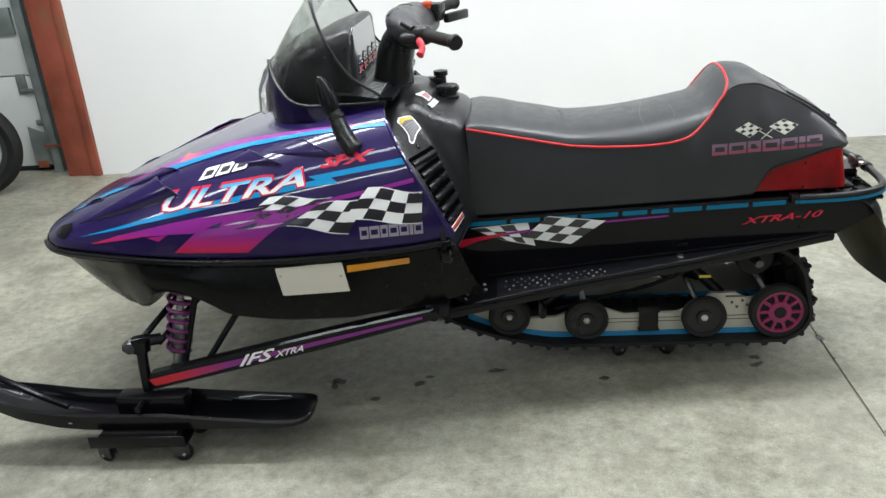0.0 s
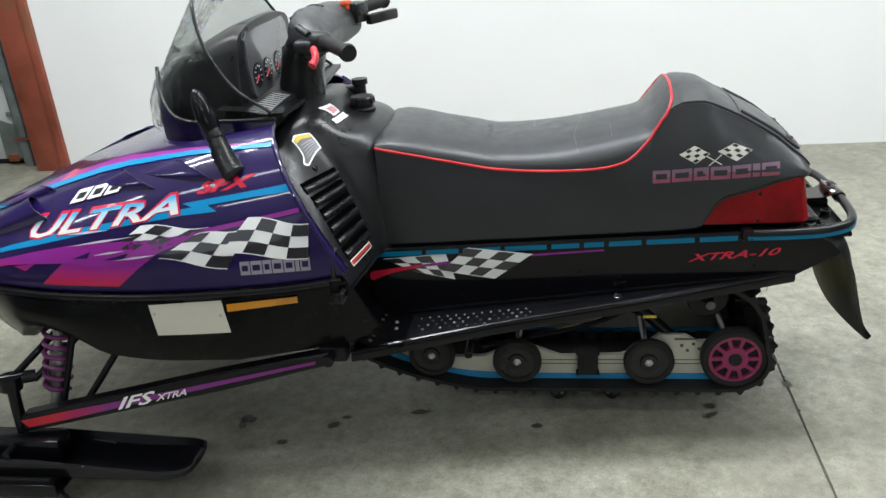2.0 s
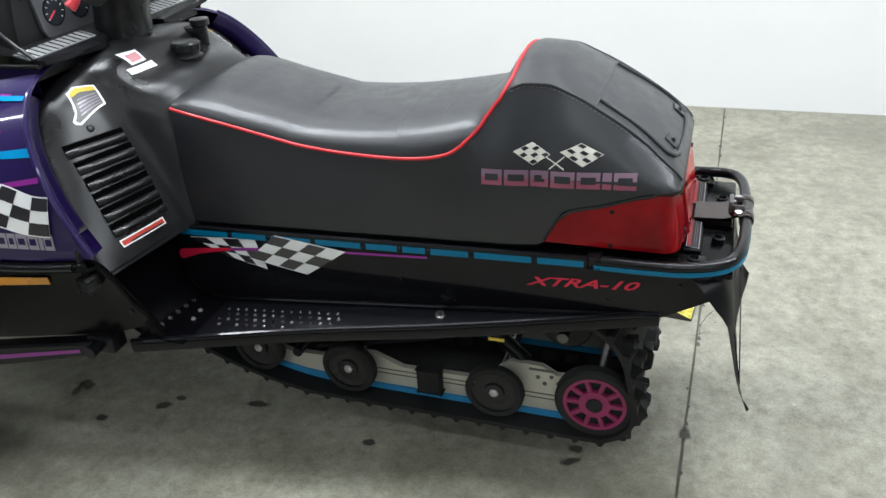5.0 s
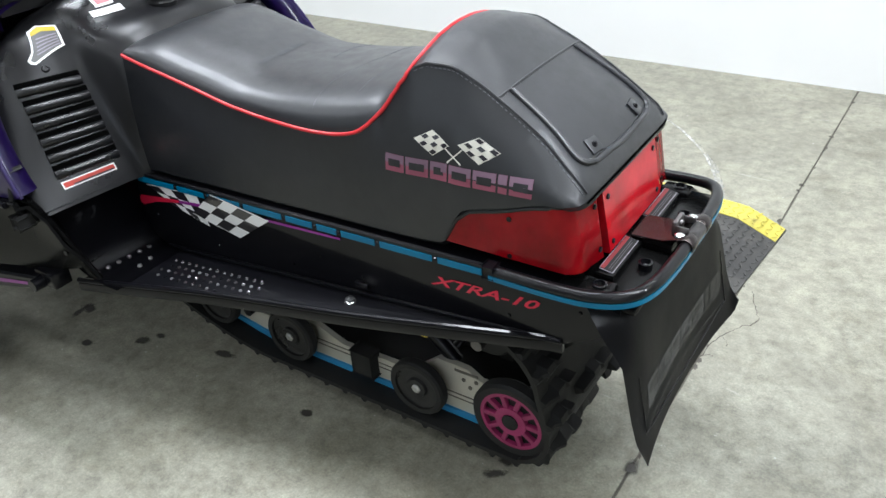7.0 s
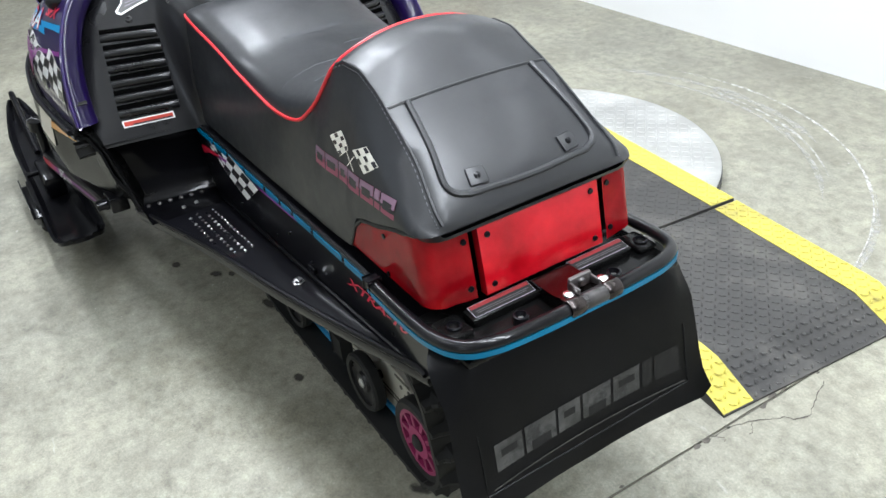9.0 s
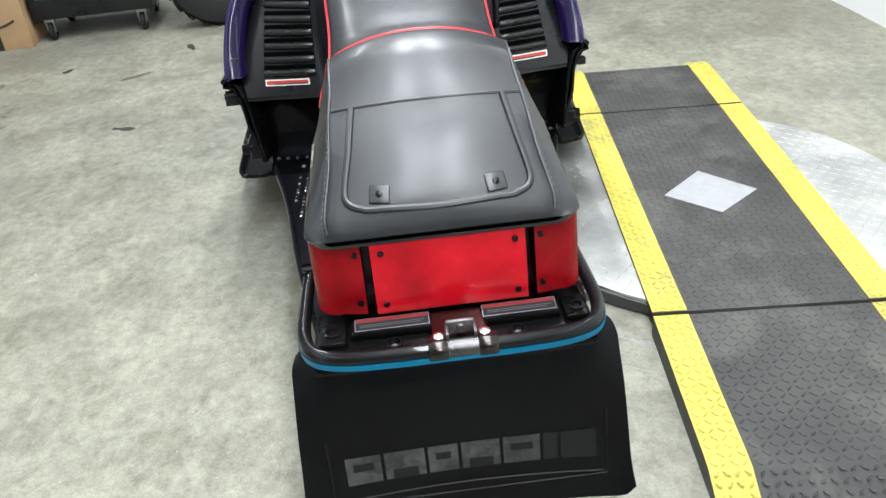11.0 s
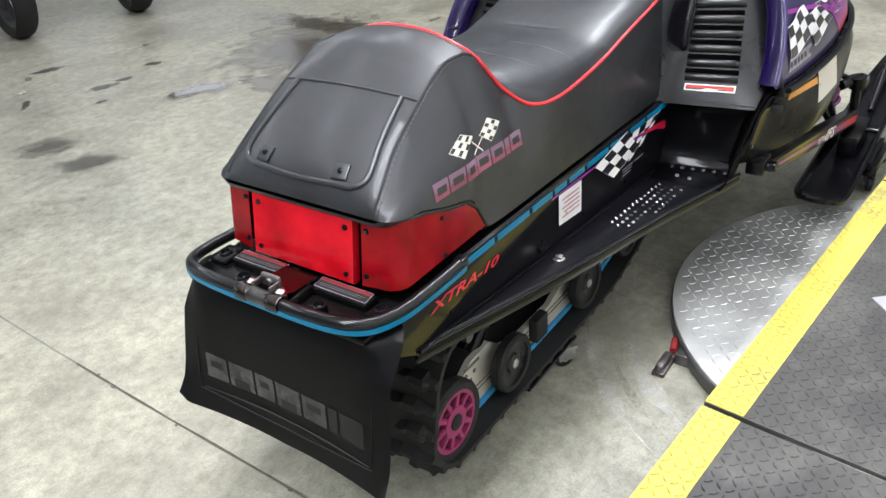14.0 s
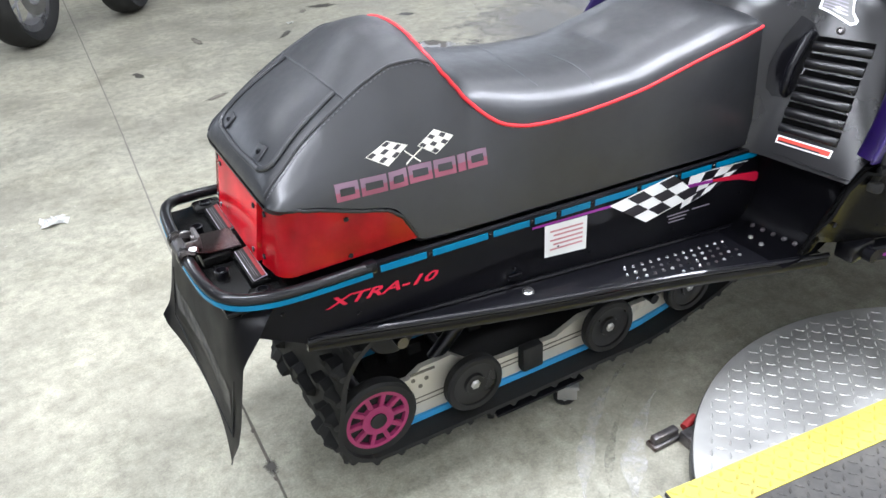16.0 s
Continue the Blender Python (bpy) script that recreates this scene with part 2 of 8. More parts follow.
RED_LEVER = worn("red_lever_plastic", (0.75, 0.06, 0.08), 0.4, vary=0.1)
MAGENTA = worn("magenta_wheel_plastic", (0.24, 0.018, 0.085), 0.5, vary=0.2, dirt=(0.09, 0.02, 0.04), dirt_at=0.68)
SLIDER_BLUE = worn("blue_slider_plastic", (0.03, 0.25, 0.5), 0.5, vary=0.2)
AMBER = worn("amber_reflector", (0.62, 0.25, 0.01), 0.3, vary=0.15, coat=0.5)
PLATE_CREAM = worn("cream_plate", (0.62, 0.58, 0.49), 0.5, vary=0.06, scale=6)
MAT_RUBBER = worn("dark_grey_rubber_mat", (0.052, 0.050, 0.047), 0.62, vary=0.35, scale=7, grain=90, bump=0.4, dist=0.001, dirt=(0.105, 0.10, 0.09), dirt_at=0.58)
MAT_YELLOW = worn("yellow_stripe_paint", (0.58, 0.50, 0.085), 0.6, vary=0.15, scale=9, dirt=(0.30, 0.26, 0.09), dirt_at=0.62)
TREAD_PLATE = worn("diamond_plate_steel", (0.52, 0.52, 0.5), 0.42, 0.6, vary=0.3, scale=5)
CARDBOARD = worn("cardboard", (0.42, 0.27, 0.14), 0.8, vary=0.1)
LABEL_YELLOW = worn("yellow_label", (0.75, 0.55, 0.06), 0.5, vary=0.08)
LABEL_GREY = worn("grey_label", (0.15, 0.15, 0.145), 0.45, vary=0.1)
PAPER = worn("white_paper", (0.75, 0.75, 0.73), 0.7, vary=0.05)
PINK_INK = worn("pink_ink", (0.55, 0.25, 0.27), 0.7, vary=0.2)


def glass_material(name, color, rough=0.02, ior=1.3):
    m, nt, b = shader(name, color, rough)
    b.inputs["Transmission Weight"].default_value = 1.0
    b.inputs["IOR"].default_value = ior
    return m


def lens_material():
    m, nt, b = shader("red_lens_plastic", (0.62, 0.008, 0.012), 0.16, coat=0.3, spec=0.3)
    ribs = nt.nodes.new("ShaderNodeTexVoronoi")
    ribs.inputs["Scale"].default_value = 160
    nt.links.new(nt.nodes.new("ShaderNodeTexCoord").outputs["Object"], ribs.inputs["Vector"])
    broad, faded, grime = noise_node(nt, 13, 4), noise_node(nt, 7, 2, 0.4), noise_node(nt, 24, 6, 0.7)
    col = ramp_node(nt, broad.outputs["Fac"], [(0.32, (0.31, 0.002, 0.006)), (0.5, (0.45, 0.004, 0.011)), (0.68, (0.58, 0.008, 0.016))]).outputs["Color"]
    mask = ramp_node(nt, faded.outputs["Fac"], [(0.60, (0, 0, 0)), (0.74, (0.4,) * 3)]).outputs["Color"]
    col = mix_node(nt, mask, col, (0.62, 0.045, 0.008))
    mask = ramp_node(nt, grime.outputs["Fac"], [(0.62, (0, 0, 0)), (0.78, (0.4,) * 3)]).outputs["Color"]
    col = mix_node(nt, mask, col, (0.14, 0.002, 0.004))
    nt.links.new(col, b.inputs["Base Color"])
    b.inputs["Subsurface Weight"].default_value = 0.1
    b.inputs["Subsurface Radius"].default_value = (0.02, 0.002, 0.002)
    add_bump(nt, b, ribs.outputs["Distance"], 0.08, 0.0005)
    return m


RED_LENS = lens_material()
SMOKED = glass_material("smoked_windshield", (0.80, 0.84, 0.80), 0.02, 1.1)
CLEAR = glass_material("clear_lens", (0.9, 0.92, 0.92), 0.06)

# ---- mesh helpers ----
from mathutils.bvhtree import BVHTree


def mesh_of(bm, name, smooth=35):
    bmesh.ops.recalc_face_normals(bm, faces=bm.faces)
    me = bpy.data.meshes.new(name)
    bm.to_mesh(me)
    bm.free()
    if smooth:
        me.polygons.foreach_set("use_smooth", [True] * len(me.polygons))
        me.set_sharp_from_angle(angle=radians(smooth))
    return me


def part(name, bm, material, parent, label="", smooth=35):
    """Links a bmesh as one mesh object under a thing or a part."""
    ob = new(name, mesh_of(bm, name, smooth))
    ob.data.materials.append(material)
    ob.parent = parent
    return tagged(ob, label)


def thing(name, label, category, base=(0, 0, 0), group=""):
    ob = new(name)
    ob.empty_display_size = 0.1
    ob.location = base
    return tagged(ob, label, category, group)


def single(name, bm, material, label, category="", group="", kind="", smooth=35):
    """A thing, or a piece of the setting, that is one mesh."""
    ob = new(name, mesh_of(bm, name, smooth))
    ob.data.materials.append(material)
    return tagged(ob, label, category, group, kind)


def joined(*bms):
    out = bmesh.new()
    for bm in bms:
        me = bpy.data.meshes.new("piece")
        bm.to_mesh(me)
        bm.free()
        out.from_mesh(me)
        bpy.data.meshes.remove(me)
    return out


def box(x0, x1, y0, y1, z0, z1, bevel=0.0, seg=2):
    bm = bmesh.new()
    bmesh.ops.create_cube(bm, size=1.0)
    for v in bm.verts:
        v.co = (x0 if v.co.x < 0 else x1, y0 if v.co.y < 0 else y1, z0 if v.co.z < 0 else z1)
    if bevel:
        bmesh.ops.bevel(bm, geom=bm.edges[:], offset=bevel, segments=seg, profile=0.5, affect="EDGES")
    return bm


def moved(bm, m):
    bmesh.ops.transform(bm, matrix=m, verts=bm.verts)
    return bm


def lathe(profile, seg=24, axis="y", at=(0, 0, 0), closed=False):
    """Turns (radius, along) pairs round an axis through the point at."""
    bm = bmesh.new()
    rings = []
    for r, h in profile:
        ring = []
        for k in range(seg):
            a = 2 * math.pi * k / seg
            c, s = r * math.cos(a), r * math.sin(a)
            p = {"x": (h, c, s), "y": (c, h, s), "z": (c, s, h)}[axis]
            ring.append(bm.verts.new(Vector(p) + Vector(at)))
        rings.append(ring)
    pairs = list(zip(rings, rings[1:])) + ([(rings[-1], rings[0])] if closed else [])
    for a, b in pairs:
        for k in range(seg):
            bm.faces.new((a[k], a[(k + 1) % seg], b[(k + 1) % seg], b[k]))
    if not closed:
        for ring in (rings[0], rings[-1]):
            bm.faces.new(ring)
    return bm


def loft(rings, ring_closed=True, caps=True):
    bm = bmesh.new()
    vs = [[bm.verts.new(p) for p in ring] for ring in rings]
    n = len(vs[0])
    for a, b in zip(vs, vs[1:]):
        for k in range(n if ring_closed else n - 1):
            bm.faces.new((a[k], a[(k + 1) % n], b[(k + 1) % n], b[k]))
    if caps and ring_closed:
        bm.faces.new(vs[0])
        bm.faces.new(vs[-1])
    return bm


def curve_points(points, per=6, closed=False):
    """A smooth line through the points."""
    pts = [Vector(p) for p in points]
    n, out = len(pts), []
    for i in range(n if closed else n - 1):
        if closed:
            a, b, c, d = (pts[(i + k) % n] for k in (-1, 0, 1, 2))
        else:
            b, c = pts[i], pts[i + 1]
            a, d = pts[i - 1] if i else b * 2 - c, pts[i + 2] if i + 2 < n else c * 2 - b
        for k in range(per):
            t = k / per
            out.append(0.5 * ((2 * b) + (c - a) * t + (2 * a - 5 * b + 4 * c - d) * t * t + (3 * b - a - 3 * c + d) * t ** 3))
    return out if closed else out + [pts[-1]]


def sweep(points, radius, seg=10, closed=False, flat=1.0):
    """A tube along a line; flat squeezes it across the z axis of its frame."""
    pts = [Vector(p) for p in points]
    rings, side = [], None
    n = len(pts)
    for i, p in enumerate(pts):
        ahead = (pts[(i + 1) % n] - pts[i - 1]) if closed else (pts[min(i + 1, n - 1)] - pts[max(i - 1, 0)])
        ahead.normalize()
        if side is None:
            side = ahead.cross(Vector((0, 0, 1)))
            if side.length < 0.1:
                side = ahead.cross(Vector((0, 1, 0)))
        side = (side - ahead * side.dot(ahead)).normalized()
        up = side.cross(ahead)
        r = radius[i] if isinstance(radius, (list, tuple)) else radius
        rings.append([p + r * (math.cos(a) * side + flat * math.sin(a) * up) for a in (2 * math.pi * k / seg for k in range(seg))])
    if closed:
        rings.append(rings[0])
        bm = loft(rings, caps=False)
        bmesh.ops.remove_doubles(bm, verts=bm.verts, dist=1e-6)
        return bm
    return loft(rings)


def rod(a, b, r, seg=12):
    return sweep([a, b], r, seg)


def slab(outline, y0, y1, bevel=0.0):
    """A plate whose outline lies in x and z, from y0 to y1."""
    bm = bmesh.new()
    f = bm.faces.new([bm.verts.new((x, y0, z)) for x, z in outline])
    ext = bmesh.ops.extrude_face_region(bm, geom=[f])
    for v in (g for g in ext["geom"] if isinstance(g, bmesh.types.BMVert)):
        v.co.y = y1
    if bevel:
        bmesh.ops.bevel(bm, geom=bm.edges[:], offset=bevel, segments=2, profile=0.5, affect="EDGES")
    return bm


def table(x, rows, k=1):
    """The k-th column at x, smoothly between rows in rising order."""
    xs = [r[0] for r in rows]
    if x <= xs[0]:
        return rows[0][k]
    if x >= xs[-1]:
        return rows[-1][k]
    i = max(j for j in range(len(xs) - 1) if xs[j] <= x)
    h = xs[i + 1] - xs[i]

    def slope(j):
        if j == 0 or j == len(xs) - 1:
            a, b = (0, 1) if j == 0 else (-2, -1)
            return (rows[b][k] - rows[a][k]) / (xs[b] - xs[a])
        l, r = (rows[j][k] - rows[j - 1][k]) / (xs[j] - xs[j - 1]), (rows[j + 1][k] - rows[j][k]) / (xs[j + 1] - xs[j])
        return 0.0 if l * r <= 0 else 2 * l * r / (l + r)

    t = (x - xs[i]) / h
    a, b, m, n = rows[i][k], rows[i + 1][k], slope(i) * h, slope(i + 1) * h
    return a * (2 * t ** 3 - 3 * t * t + 1) + m * (t ** 3 - 2 * t * t + t) + b * (3 * t * t - 2 * t ** 3) + n * (t ** 3 - t * t)


def steps(a, b, n):
    return [a + (b - a) * i / (n - 1) for i in range(n)]


def surface(*obs):
    """Something to lay decals and trim on: the tree of some meshes' faces."""
    verts, faces = [], []
    for ob in obs:
        base = len(verts)
        verts += [v.co.copy() for v in ob.data.vertices]
        faces += [[base + i for i in p.vertices] for p in ob.data.polygons]
    return BVHTree.FromPolygons(verts, faces)


def diced(bm, axes, step):
    """Cuts a flat mesh along a grid, so that it can bend."""
    for ax in axes:
        lo, hi = min(v.co[ax] for v in bm.verts), max(v.co[ax] for v in bm.verts)
        for i in range(math.floor(lo / step), math.ceil(hi / step) + 1):
            no = [0, 0, 0]
            no[ax] = 1
            co = [0, 0, 0]
            co[ax] = i * step
            bmesh.ops.bisect_plane(bm, geom=bm.verts[:] + bm.edges[:] + bm.faces[:], plane_co=co, plane_no=no)
    return bm


def flat_shape(outlines, triangulate=True):
    """Faces in x and z."""
    bm = bmesh.new()
    for line in outlines:
        bm.faces.new([bm.verts.new((x, 0, z)) for x, z in line])
    return bm


def lettering(text, size, shear=0.0, bold=0.0):
    """Flat letters in x and z, from the origin."""
    data = bpy.data.curves.new("lettering", "FONT")
    data.body, data.size, data.shear, data.offset, data.resolution_u = text, size, shear, bold, 2
    ob = bpy.data.objects.new("lettering", data)
    scene.collection.objects.link(ob)
    bpy.context.view_layer.update()
    me = bpy.data.meshes.new_from_object(ob.evaluated_get(bpy.context.evaluated_depsgraph_get()))
    bm = bmesh.new()
    bm.from_mesh(me)
    bpy.data.objects.remove(ob)
    bpy.data.curves.remove(data)
    bpy.data.meshes.remove(me)
    for v in bm.verts:
        v.co = (v.co.x, 0, v.co.y)
    return bm


def fit_into(bm, x0, z0, x1, z1, width_from=None, slope=0.0, reverse=False):
    """Stretches a flat shape to run from x0 to x1 and z0 to z1, rising by slope per metre along its run."""
    lx, hx = min(v.co.x for v in bm.verts), max(v.co.x for v in bm.verts)
    lz, hz = min(v.co.z for v in bm.verts), max(v.co.z for v in bm.verts)
    for v in bm.verts:
        u, w = (v.co.x - lx) / (hx - lx), (v.co.z - lz) / (hz - lz)
        v.co.x, v.co.z = x0 + u * (x1 - x0), z0 + w * (z1 - z0) + slope * u * abs(x1 - x0)
    return bm


def laid(bm, tree, side, lift=0.0012, step=0.02):
    """Lays a flat shape in x and z on a surface, from its left (side -1) or right (+1)."""
    diced(bm, (0, 2), step)
    lost = []
    for v in bm.verts:
        hit, normal, _, _ = tree.ray_cast(Vector((v.co.x, side * 3, v.co.z)), Vector((0, -side, 0)))
        if hit is None:
            lost.append(v)
        else:
            if normal.y * side < 0:
                normal = -normal
            v.co = hit + normal * lift
    if lost:
        bmesh.ops.delete(bm, geom=lost, context="VERTS")
    return bm

# ---- the shop: floor, walls, garage door ----
X0, X1, Y0, Y1, HIGH = -7.5, 6.0, -7.0, 2.28, 3.3


def joint_x(y):
    """The saw-cut joint that runs across the floor behind the machine."""
    return table(y, [(-7.0, -0.06), (-2.45, 0.10), (-0.7, 0.174), (0.0, 0.187), (1.1, 0.207), (2.4, 0.225)])


def build_floor():
    ys = steps(Y0 - 0.2, Y1 + 0.4, 120)
    rng = random.Random(4)
    bm = bmesh.new()
    for side, far in ((-1, X0 - 0.2), (1, X1 + 0.2)):
        rows = []
        for y in ys:
            e = joint_x(y) + side * (0.0022 + rng.uniform(0, 0.002))
            rows.append([bm.verts.new(p) for p in ((far, y, 0), (e, y, 0), (e, y, -0.03))])
        for a, b in zip(rows, rows[1:]):
            for k in (0, 1):
                bm.faces.new((a[k], a[k + 1], b[k + 1], b[k]))
    floor = single("floor", bm, CONCRETE, "worn grey concrete shop floor with oil stains", kind="structure", smooth=0)
    under = box(X0 - 0.2, X1 + 0.2, Y0 - 0.2, Y1 + 0.4, -0.06, -0.005)
    part("joint_filler", under, DARK_JOINT, floor, "dark dirt in the floor joint", 0)
    # far from the machine the joint is packed nearly flush with dust
    rows = [[(joint_x(y) + dx, y, z) for dx, z in ((-0.007, -0.03), (-0.007, -0.0012), (0.007, -0.0012), (0.007, -0.03))] for y in steps(Y0, -0.95, 40)]
    part("joint_dust", loft(rows), worn("packed_floor_dust", (0.2, 0.192, 0.165), 0.9, vary=0.25, scale=12), floor, "pale dust packed in the joint", 0)


def build_walls():
    t = 0.15
    single("wall_north", box(-3.345, X1, Y1, Y1 + t, 0, HIGH), WALL_WHITE, "plain white painted wall", kind="structure", smooth=0)
    south = joined(box(X0, -6.5, Y0 - t, Y0, 0, HIGH), box(-3.0, 1.8, Y0 - t, Y0, 0, HIGH), box(5.3, X1, Y0 - t, Y0, 0, HIGH))
    for x0, x1 in ((-6.5, -3.0), (1.8, 5.3)):
        south = joined(south, box(x0, x1, Y0 - t, Y0, 0, 1.0), box(x0, x1, Y0 - t, Y0, 2.7, HIGH))
    single("wall_south", south, SHOP_GREY, "plain grey shop wall with two window openings", kind="structure", smooth=0)
    for k, wx in enumerate((-4.75, 3.55)):
        window = thing("window_%d" % (k + 1), "plain white-framed shop window with daylight behind", "window", (wx, Y0 - t, 0))
        window["kind"] = "structure"
        for x in (-1.72, -0.58, 0.58, 1.72):
            part("window_frame", box(x - 0.03, x + 0.03, 0.02, 0.10, 1.0, 2.7, 0.003), WALL_WHITE, window)
        for z in (1.0, 2.66):
            part("window_frame", box(-1.75, 1.75, 0.021, 0.099, z, z + 0.04, 0.003), WALL_WHITE, window)
        part("pane", box(-1.75, 1.75, 0.03, 0.036, 1.0, 2.7), WALL_WHITE, window, "bright frosted pane", 0)
    single("wall_east", box(X1, X1 + t, Y0 - t, Y1 + t, 0, HIGH), SHOP_GREY, "plain grey shop wall", kind="structure", smooth=0)
    single("wall_west", box(X0 - t, X0, Y0 - t, Y1 + 0.5, 0, HIGH), SHOP_GREY, "plain grey shop wall", kind="structure", smooth=0)
    single("wall_over_door", box(X0, -3.345, Y1 + 0.02, Y1 + 0.2, 2.7, HIGH), WALL_WHITE, "plain white painted wall", kind="structure", smooth=0)
    single("ceiling", box(X0 - t, X1 + t, Y0 - t, Y1 + 0.5, HIGH, HIGH + 0.1), WALL_WHITE, "plain white ceiling", kind="structure", smooth=0)


def build_garage_door():
    # the red-brown post at the wall's end
    post = joined(box(-3.565, -3.402, 2.27, 2.42, 0, 2.7, 0.006), box(-3.400, -3.347, 2.255, 2.42, 0, 2.7, 0.006))
    single("door_post", post, POST_RED, "scuffed red-brown painted door post", kind="structure")
    # sectional door behind its rail
    door = thing("garage_door", "closed off-white sectional garage door, scuffed", "garage door", (-5.0, 2.5, 0))
    door["kind"] = "structure"
    for k in range(4):
        z0 = 0.012 + k * 0.6
        part("door_panel", moved(box(-7.3, -3.64, 2.47, 2.52, z0, z0 + 0.594, 0.006), pose(5.0, -2.5, 0)), DOOR_WHITE, door)
    for z in (0.5, 1.1):
        hinge = joined(box(-3.86, -3.80, 2.452, 2.47, z, z + 0.12, 0.004), rod((-3.83, 2.45, z + 0.02), (-3.70, 2.43, z + 0.02), 0.012),
                       lathe([(0.0, 0), (0.03, 0.0), (0.03, 0.02), (0.0, 0.02)], 16, "x", (-3.72, 2.43, z + 0.02)))
        part("hinge_roller", moved(hinge, pose(5.0, -2.5, 0)), GALVANISED, door)
    part("bolt_lock", moved(joined(box(-3.9, -3.78, 2.445, 2.47, 0.86, 1.02, 0.005), box(-3.8, -3.72, 2.45, 2.462, 0.3, 0.33, 0.003)), pose(5.0, -2.5, 0)), GALVANISED, door)
    part("bottom_seal", moved(box(-7.3, -3.64, 2.462, 2.5, 0, 0.03, 0.005), pose(5.0, -2.5, 0)), RUBBER, door)
    rail = joined(box(-3.715, -3.655, 2.385, 2.39, 0.0, 2.6), box(-3.718, -3.712, 2.385, 2.43, 0, 2.6), box(-3.66, -3.654, 2.385, 2.46, 0, 2.6),
                  slab([(-3.85, 0.05), (-3.70, 0.05), (-3.70, 0.24), (-3.84, 0.30)], 2.41, 2.416))
    single("door_rail", rail, GALVANISED, "galvanised steel door track with a bracket", kind="structure")
    single("rail_strap", joined(box(-3.74, -3.60, 2.372, 2.376, 0.17, 0.185), box(-3.83, -3.76, 2.40, 2.44, 0.03, 0.075, 0.004)), POST_RED, "rusty red strap on the door track", kind="structure")


build_floor()
build_walls()
build_garage_door()


# ---- turntable and ramp mat beside the machine ----
TURN_X, TURN_Y, TURN_R = -1.0, 0.88, 0.61


def build_turntable():
    top = thing("turntable", "round diamond-plate steel turntable on the floor", "turntable", (TURN_X, TURN_Y, 0))
    part("rim", lathe([(0.52, 0.0), (0.6, 0.0), (TURN_R, 0.006), (TURN_R, 0.036), (0.604, 0.04), (0.52, 0.04)], 96, "z", closed=True), worn("dark_rim_steel", (0.09, 0.09, 0.09), 0.45, 0.6), top, "dark steel rim")
    part("plate", lathe([(0.0001, 0.036), (0.6, 0.036), (TURN_R - 0.004, 0.04), (TURN_R - 0.004, 0.048), (0.598, 0.05), (0.0001, 0.05)], 96, "z"), TREAD_PLATE, top, smooth=30)
    # raised tread bars, alternating in direction
    verts, faces = [], []
    step = 0.026
    n = int(TURN_R / step) + 1
    for i in range(-n, n + 1):
        for j in range(-n, n + 1):
            cx, cy = (i + 0.5 * (j % 2) * 0) * step, j * step
            if math.hypot(cx, cy) > TURN_R - 0.025:
                continue
            a = radians(45 if (i + j) % 2 else -45)
            ca, sa = math.cos(a), math.sin(a)
            base = len(verts)
            for u, v, z in ((-0.012, 0, 0.0503), (0, -0.0034, 0.0503), (0.012, 0, 0.0503), (0, 0.0034, 0.0503), (-0.007, 0, 0.0516), (0.007, 0, 0.0516)):
                verts.append((cx + u * ca - v * sa, cy + u * sa + v * ca, z))
            faces += [tuple(base + k for k in f) for f in ((0, 1, 4), (1, 2, 5), (1, 5, 4), (2, 3, 5), (3, 0, 4), (3, 4, 5))]
    me = bpy.data.meshes.new("tread")
    me.from_pydata(verts, [], faces)
    me.materials.append(TREAD_PLATE)
    tread = new("tread", me)
    tread.parent = top
    tagged(tread, "raised tread bars", kind="stuff")
    # locking clip with a dull red grip
    clip = thing("floor_clip", "small steel floor clip with a red grip", "clip", (-0.57, 0.395, 0))
    part("bracket", joined(box(-0.03, 0.045, -0.03, 0.0, 0, 0.012, 0.003), box(-0.025, 0.04, -0.024, -0.006, 0.012, 0.03, 0.003), box(-0.055, -0.02, 0.0, 0.05, 0.0, 0.03, 0.003)), RUSTY, clip)
    part("grip", rod((-0.045, -0.012, 0.018), (-0.085, -0.022, 0.021), 0.009), DULL_RED, clip, "red rubber grip")


MAT_TURN = -5.4


def tread_stuff(name, verts, faces, mat, parent, label):
    me = bpy.data.meshes.new(name)
    me.from_pydata(verts, [], faces)
    me.materials.append(mat)
    ob = new(name, me)
    ob.parent = parent
    tagged(ob, label, kind="stuff")


